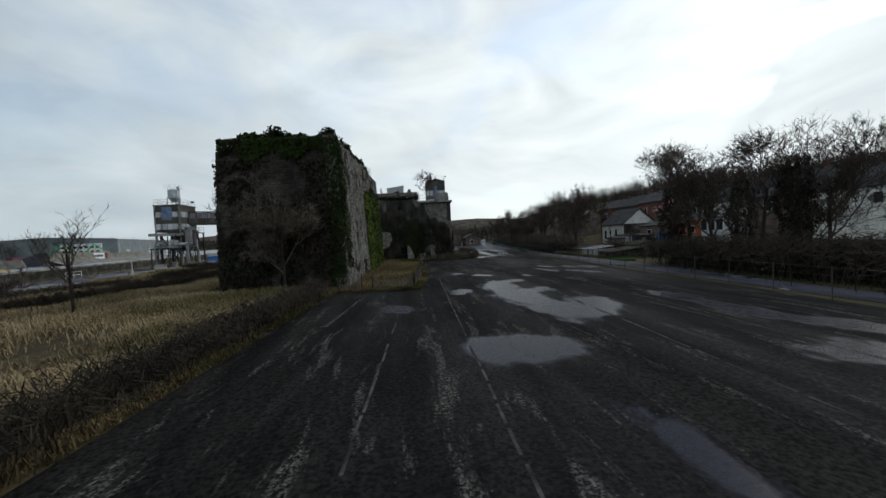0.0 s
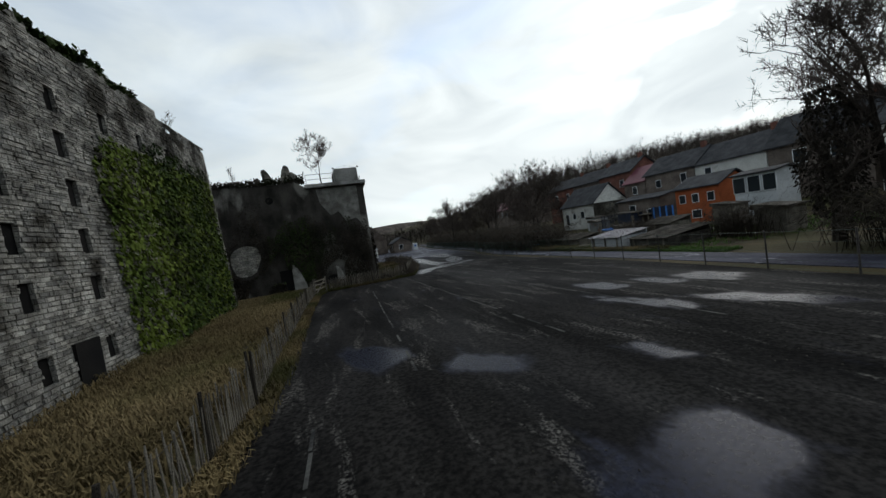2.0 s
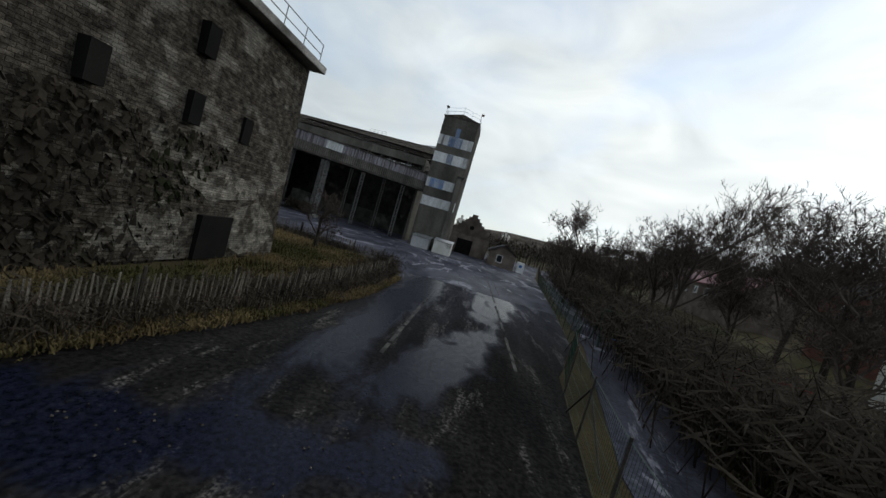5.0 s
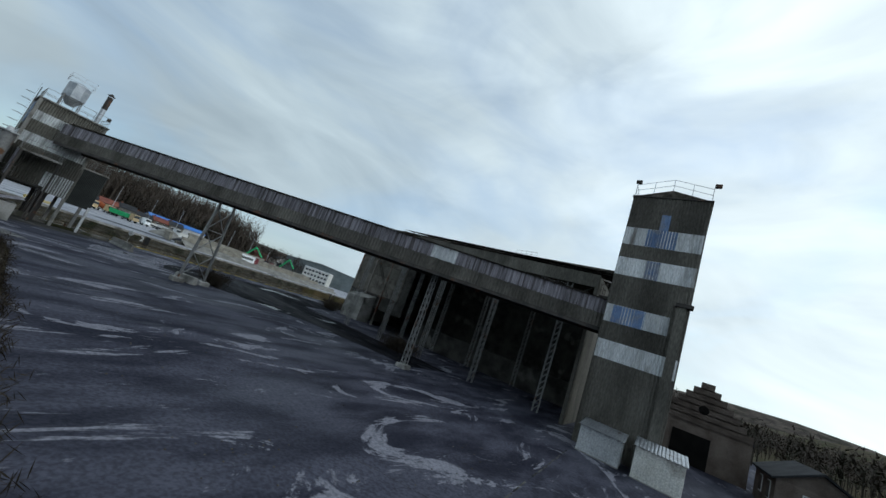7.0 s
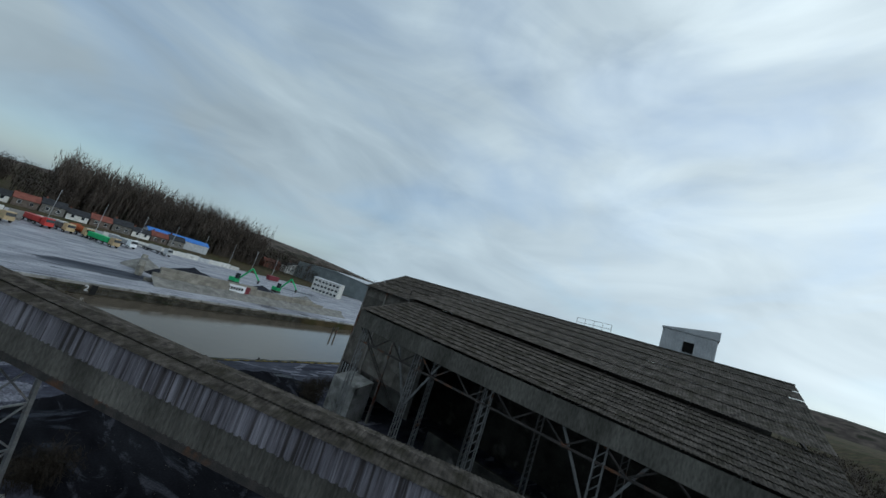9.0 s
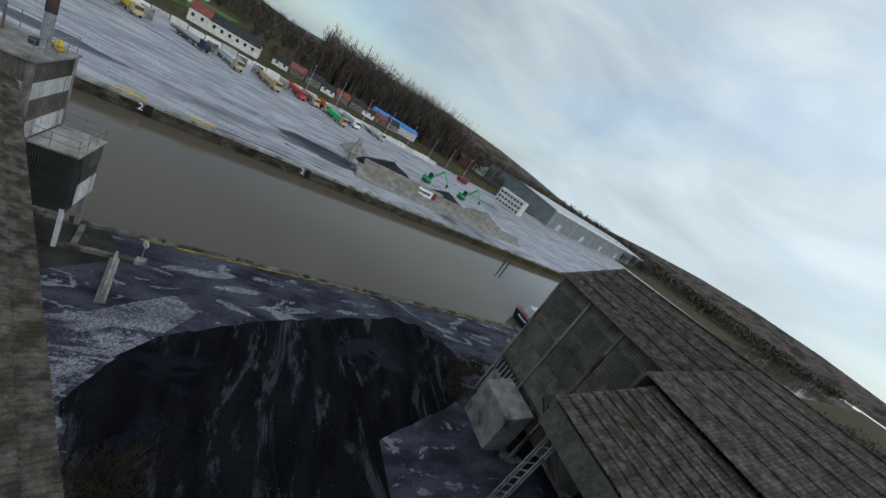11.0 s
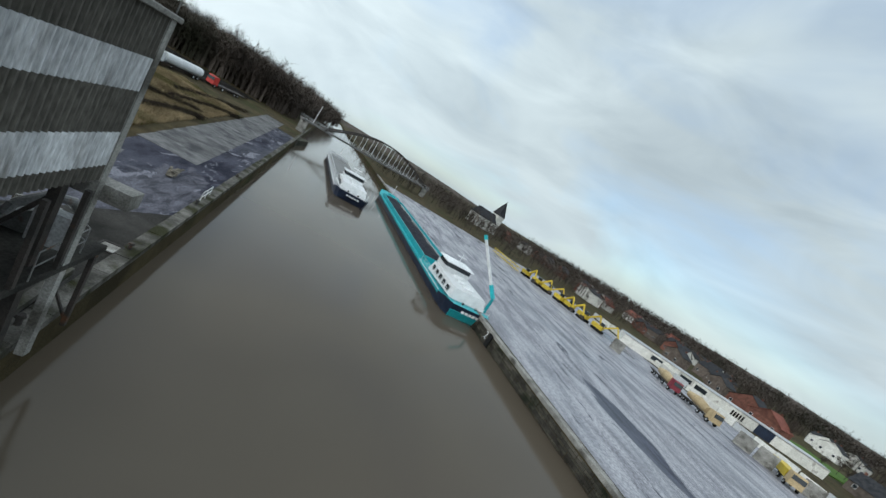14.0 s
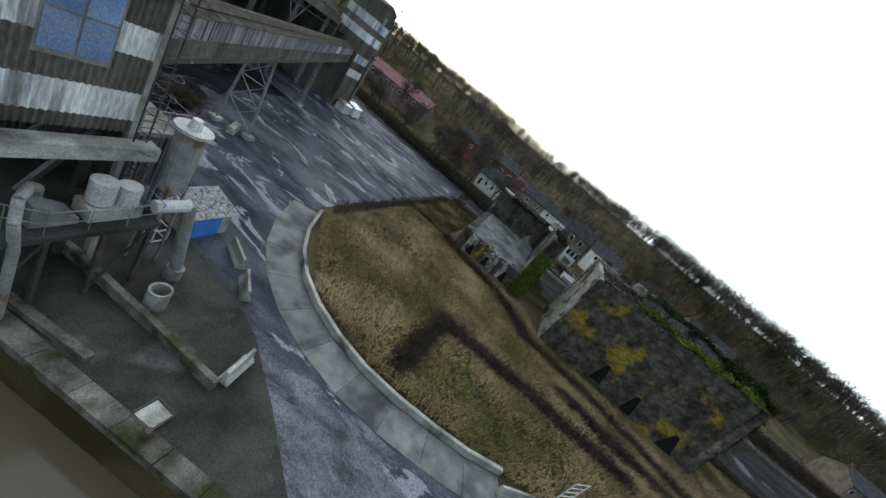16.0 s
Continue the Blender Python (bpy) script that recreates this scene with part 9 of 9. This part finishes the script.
for k in range(8):
    t = thing("lamp_post", "tall slim lighting mast on the far yard", "lamp post", (-190 - vr.uniform(0, 6) - 2 * k, 120 + 13 * k, .03), group="lighting masts")
    Geo().tube((0, 0, 0), (0, 0, 12), .1, .06, 6).link("mast", LIGHTGREY, t)
    Geo().box(-.6, -.15, 12, .6, .15, 12.15).link("head", LIGHTGREY, t)
church = thing("church", "pale stone village church with a slate spire", "church", (-182, -150, 0), 25)
Geo().box(0, 0, 0, 7, 7, 15).link("bell_tower", WHITEWALL, church)
Geo().hexa([(-.3, -.3, 15), (7.3, -.3, 15), (7.3, 7.3, 15), (-.3, 7.3, 15)], [(3.45, 3.45, 27), (3.55, 3.45, 27), (3.55, 3.55, 27), (3.45, 3.55, 27)]).link("spire", SLATE, church)
Geo().box(7, -2, 0, 27, 9, 8).link("nave", WHITEWALL, church)
Geo().hexa([(6.8, -2.4, 7.8), (27.4, -2.4, 7.8), (27.4, 9.4, 7.8), (6.8, 9.4, 7.8)], [(6.8, 3.4, 14), (27.4, 3.4, 14), (27.4, 3.6, 14), (6.8, 3.6, 14)]).link("nave_roof", SLATE, church)
for k in range(4):
    Geo().box(9.5 + 4.2 * k, -2.06, 2.5, 10.7 + 4.2 * k, -1.9, 6).link("window", GLASS, church)
Geo().box(2.5, -.06, 10.5, 4.5, .1, 13).link("belfry_opening", SHADEBLACK, church)

# ---- the footbridge ----
bridge = thing("canal_bridge", "tied-arch steel bridge with white hangers crossing the canal", "bridge")
ba, bb = Vector((-43, -42, 4.6)), Vector((-108, -86, 4.8))
bd = (bb - ba).normalized()
bs = Vector((-bd.y, bd.x, 0))
Geo().hexa([ba + bs * 1.6, ba - bs * 1.6, bb - bs * 1.6, bb + bs * 1.6], [ba + bs * 1.6 + Vector((0, 0, .7)), ba - bs * 1.6 + Vector((0, 0, .7)), bb - bs * 1.6 + Vector((0, 0, .7)), bb + bs * 1.6 + Vector((0, 0, .7))]).link("deck", STEEL, bridge)
rail(bridge, [ba + bs * 1.5 + Vector((0, 0, .7)), bb + bs * 1.5 + Vector((0, 0, .7))], 1.1, LIGHTGREY, 2.4, .04)
rail(bridge, [ba - bs * 1.5 + Vector((0, 0, .7)), bb - bs * 1.5 + Vector((0, 0, .7))], 1.1, LIGHTGREY, 2.4, .04)
for u in (.02, .98):
    p = ba.lerp(bb, u)
    Geo().box(p.x - 1.4, p.y - 1.4, -5, p.x + 1.4, p.y + 1.4, 4.6).link("abutment", CONC, bridge)
for sd in (-1, 1):
    arc = [ba.lerp(bb, .12 + .84 * k / 24) + bs * 1.5 * sd + Vector((0, 0, .5 + 8.5 * math.sin(math.pi * k / 24))) for k in range(25)]
    g = Geo()
    for p, q in zip(arc, arc[1:]):
        g.bar(p, q, .45, .6)
    g.link("arch", STEELDARK, bridge, "dark steel arch rib")
    for k in range(3, 22, 2):
        Geo().tube(ba.lerp(bb, .12 + .84 * k / 24) + bs * 1.5 * sd + Vector((0, 0, .6)), arc[k], .09, .09, 6).link("hanger", WHITE, bridge, "white hanger")
p = ba.lerp(bb, .06)
Geo().tube(p + Vector((0, 0, .6)), p + Vector((-.6, 2, 8)), .14, .08, 8).link("mast", WHITE, bridge)
pier = setting(new("pier_head"), "mossy stone pier head at the end of the quay", "pier")
Geo().prism([(xn(-12) + .5, -12), (xn(-26) + 1, -26), (xn(-26) - 3, -27), (xn(-12) - .2, -13)], -5, -.2).link("pier_block", QUAYWALL, pier)


# ---- barges ----
def barge(at, rz, length, beam, hull, trim, house_m, cargo, label, lift=0.0, crane=False, coal=True):
    t = thing("barge", label, "barge", at, rz)
    # hull: local x ahead, stern at 0
    g = Geo()
    st = [(0, .78), (1.5, .95), (4, 1), (length - 7, 1), (length - 2.5, .78), (length, .18)]
    rows = []
    for x, k in st:
        b = beam / 2 * k
        up_ = 1.5 + (.5 if x < 4 else 0) + (.9 if x > length - 6 else 0)
        rows.append([(x, -b, up_), (x + (.5 if x < 1 else 0), -b * .92, 0), (x + (1.5 if x < 1 else -.6 if x > length - 1 else 0), -b * .8, -1.2), (x + (1.5 if x < 1 else -.6 if x > length - 1 else 0), b * .8, -1.2), (x + (.5 if x < 1 else 0), b * .92, 0), (x, b, up_)])
    for rw in rows:
        g.v += rw
    for i in range(len(rows) - 1):
        for j in range(5):
            g.f.append((i * 6 + j, i * 6 + j + 1, (i + 1) * 6 + j + 1, (i + 1) * 6 + j))
    g.f.append((0, 5, 4, 3, 2, 1)[::-1])
    g.link("hull", hull, t)
    # side decks and the gunwale band
    dk = Geo()
    for i in range(len(st) - 1):
        (xa, ka), (xb, kb) = st[i], st[i + 1]
        za, zb = rows[i][0][2] - .06, rows[i + 1][0][2] - .06
        dk.poly([(xa, -beam / 2 * ka, za), (xb, -beam / 2 * kb, zb), (xb, beam / 2 * kb, zb), (xa, beam / 2 * ka, za)])
    dk.link("deck", trim, t)
    for s_ in (-1, 1):
        Geo().bar((4, s_ * (beam / 2 + .02), 1.35), (length - 7, s_ * (beam / 2 + .02), 1.35), .1, .35).link("rubbing_strake", trim, t)
    x0, x1 = 17.0, length - 9
    for s_ in (-1, 1):
        Geo().box(x0, s_ * beam * .4 - .12, 1.4, x1, s_ * beam * .4 + .12, 2.4).link("hatch_coaming", trim, t)
    for x in (x0, x1):
        Geo().box(x - .12, -beam * .4, 1.4, x + .12, beam * .4, 2.4).link("hatch_coaming", trim, t)
    cg = Geo()
    n = 24
    for i in range(n + 1):
        for j in range(7):
            u, v = i / n, j / 6
            cg.v.append((x0 + (x1 - x0) * u, -beam * .39 + beam * .78 * v, 1.7 + (.75 * math.sin(v * math.pi) * (.6 + .4 * abs(math.sin(u * 11))) if coal else 0)))
    for i in range(n):
        for j in range(6):
            cg.f.append((i * 7 + j, (i + 1) * 7 + j, (i + 1) * 7 + j + 1, i * 7 + j + 1))
    cg.link("cargo", cargo, t, "dark coal cargo" if coal else "", smooth=True)
    # accommodation and wheelhouse at the stern
    Geo().hexa([(2.0, -beam * .38, 1.9), (13, -beam * .4, 1.5), (13, beam * .4, 1.5), (2.0, beam * .38, 1.9)], [(2.6, -beam * .34, 3.4), (12.6, -beam * .36, 3.3), (12.6, beam * .36, 3.3), (2.6, beam * .34, 3.4)]).link("deckhouse", house_m, t)
    for s_ in (-1, 1):
        for k in range(5):
            y_ = s_ * beam * .385
            Geo().box(3.6 + k * 1.8, min(y_, y_ + .04 * s_), 2.2, 4.5 + k * 1.8, max(y_, y_ + .04 * s_) + .02, 2.95).link("cabin_window", GLASS, t)
    Geo().box(9.6, -beam * .3, 3.3, 13.2, beam * .3, 4.1).link("wheelhouse_base", house_m, t)
    Geo().box(9.8, -beam * .29, 4.1, 13.0, beam * .29, 4.9).link("wheelhouse_glass", GLASS, t)
    Geo().box(9.4, -beam * .33, 4.9, 13.4, beam * .33, 5.05).link("wheelhouse_roof", house_m, t)
    Geo().tube((11, 0, 5.05), (11, 0, 6.8), .04, n=6).link("radar_mast", house_m, t)
    Geo().box(10.9, -.9, 6.2, 11.1, .9, 6.35).link("radar_bar", house_m, t)
    rail(t, [(.3, -beam * .36, 2.0), (.3, beam * .36, 2.0)], .9, house_m, 1.2)
    for k in range(3):
        Geo().box(3.5 + 2 * k, -.9, 3.4, 4.6 + 2 * k, .9, 3.75).link("skylight", house_m, t, bevel=.04)
    for k in range(2):
        Geo().tube((1.2, (k - .5) * 2.4, 1.95), (1.2, (k - .5) * 2.4, 2.3), .16, n=8).link("mooring_bitt", RUBBER, t)
    for k in range(5):
        Geo().box(.0 - .08, -1.6 + k * .65, 1.15, .02, -1.15 + k * .65, 1.5).link("lettering_bar", WHITE, t)
    Geo().box(length - 6, -1.2, 2.2, length - 4.5, 1.2, 2.8).link("windlass", trim, t)
    Geo().tube((length - 5, 0, 2.2), (length - 5, 0, 6.0), .08, n=6).link("bow_mast", house_m, t)
    if crane:
        foot, tip = Vector((2.4, -beam * .42, 4.4)), Vector((8.4, -beam * .42 + 3.2, 11.2))
        Geo().tube((2.4, -beam * .42, 1.9), foot, .26, .22, 10).link("crane_post", trim, t)
        Geo().bar(foot, tip, .36).link("crane_jib", house_m, t)
        Geo().bar(foot, foot.lerp(tip, .22), .5).link("jib_knuckle", trim, t)
        Geo().bar(tip - (tip - foot) * .02, tip + (tip - foot) * .06, .46).link("jib_head", trim, t)
        Geo().hexa([(.52, -beam * .355, -.1), (.52, beam * .355, -.1), (.95, beam * .36, -.1), (.95, -beam * .36, -.1)], [(.0, -beam * .375, 1.1), (.0, beam * .375, 1.1), (.5, beam * .38, 1.1), (.5, -beam * .38, 1.1)]).link("transom", trim, t)
    for s_ in (-1, 1):
        Geo().bar((4, s_ * (beam / 2 + .03), 1.62), (16, s_ * (beam / 2 + .03), 1.56), .06, .1).link("sheer_line", WHITE, t)
        rail(t, [(3, s_ * beam * .46, 1.9), (16, s_ * beam * .47, 1.5)], .9, house_m, 1.6)
    return t


barge((-89.0, 65.2, WATER_Z + .1), -84.4, 79, 8.4, NAVY, TEAL, WHITE, COAL, "long teal and white coal barge moored at the far quay", crane=True)
barge((-69.4, 27.6, WATER_Z + .1), -82.4, 66, 8.4, NAVY, LIGHTGREY, WHITE, STEEL, "navy and white inland barge under way in mid canal", coal=False)
barge((-68.6, 164, WATER_Z + .1), 95, 60, 7.6, NAVY, MAROON, LIGHTGREY, MAROON, "black and white barge with red hatches moored beyond the hall", coal=False)
mp = thing("mooring_pile", "pair of rusty mooring piles in the canal", "mooring pile")
for o in (0, .5):
    Geo().tube((-95.5, 176 + o * 3, -5), (-95.5, 176 + o * 3, .8), .22, n=8).link("pile", STEELDARK, mp)

# far works
for x, y, s_ in ((-40, 900, 1.0), (60, 760, .7)):
    t = thing("far_works", "distant pale works with tall silos", "factory", (x, y, 0))
    Geo().box(-14, -8, 0, 14, 8, 18 * s_).link("hall", LIGHTGREY, t)
    for k in range(3):
        Geo().tube((-6 + 6 * k, 0, 0), (-6 + 6 * k, 0, (40 + 8 * (k % 2)) * s_), 3 * s_, n=12).link("silo", WHITEWALL, t)

# ---- stones of the kiln's walls, last ----
def coursed(parent, name, y0, y1, z0, z1, singles, seed, mat):
    """Coursed rubble on the kiln's east face, leaning with it; the stretch in singles is built stone by stone, the rest joined."""
    r = random.Random(seed)
    shapes = []
    for k in range(8):
        w, h = .5, .5
        j = [r.uniform(-.06, .06) for _ in range(8)]
        gg = Geo().hexa([(0, -w, -h), (0, w, -h), (0, w, h), (0, -w, h)][::1],
                        [(1, -w * .86 + j[0], -h * .8 + j[1]), (1, w * .86 + j[2], -h * .8 + j[3]), (.9, w * .86 + j[4], h * .8 + j[5]), (.95, -w * .86 + j[6], h * .8 + j[7])])
        me = bpy.data.meshes.new(name)
        me.from_pydata(gg.v, [], gg.f)
        me.materials.append(mat)
        shapes.append((me, gg))
    rest, made = Geo(), 0
    z = z0
    while z < z1:
        h = r.uniform(.1, .18)
        y = y0 + r.uniform(0, .2)
        while y < y1 - .2:
            w = r.uniform(.2, .55)
            c, cz = y + w / 2, z + h / 2
            y += w + .02
            if any(abs(c - q) < .17 + w / 2 for q in slit_y) and any(a - h / 2 < cz < b + h / 2 for a, b in slit_z):
                continue
            if 50.0 < c < 51.3 and cz < 1.8 or r.random() < .06:
                continue
            me, gg = r.choice(shapes)
            m = Matrix.Translation((ex(cz) - .01, c, cz)) @ Euler((r.gauss(0, .02), 0, 0)).to_matrix().to_4x4() @ Matrix.Diagonal((r.uniform(.02, .075), w, h, 1))
            if singles[0] < c < singles[1] and singles[2] < cz < singles[3] and made < 300:
                o = new(name, me)
                o.matrix_basis = m
                o.parent = parent
                made += 1
            else:
                n0 = len(rest.v)
                rest.v += [tuple(m @ Vector(v)) for v in gg.v]
                rest.f += [tuple(q + n0 for q in f) for f in gg.f]
        z += h + .015
    rest.link("wall_stones", mat, parent)["kind"] = "stuff"


coursed(wall_e, "wall_stone", KY0 + .1, KY1 - .2, .1, KH - .3, (46.4, 52, 1.5, 6.5), 5, STONE)
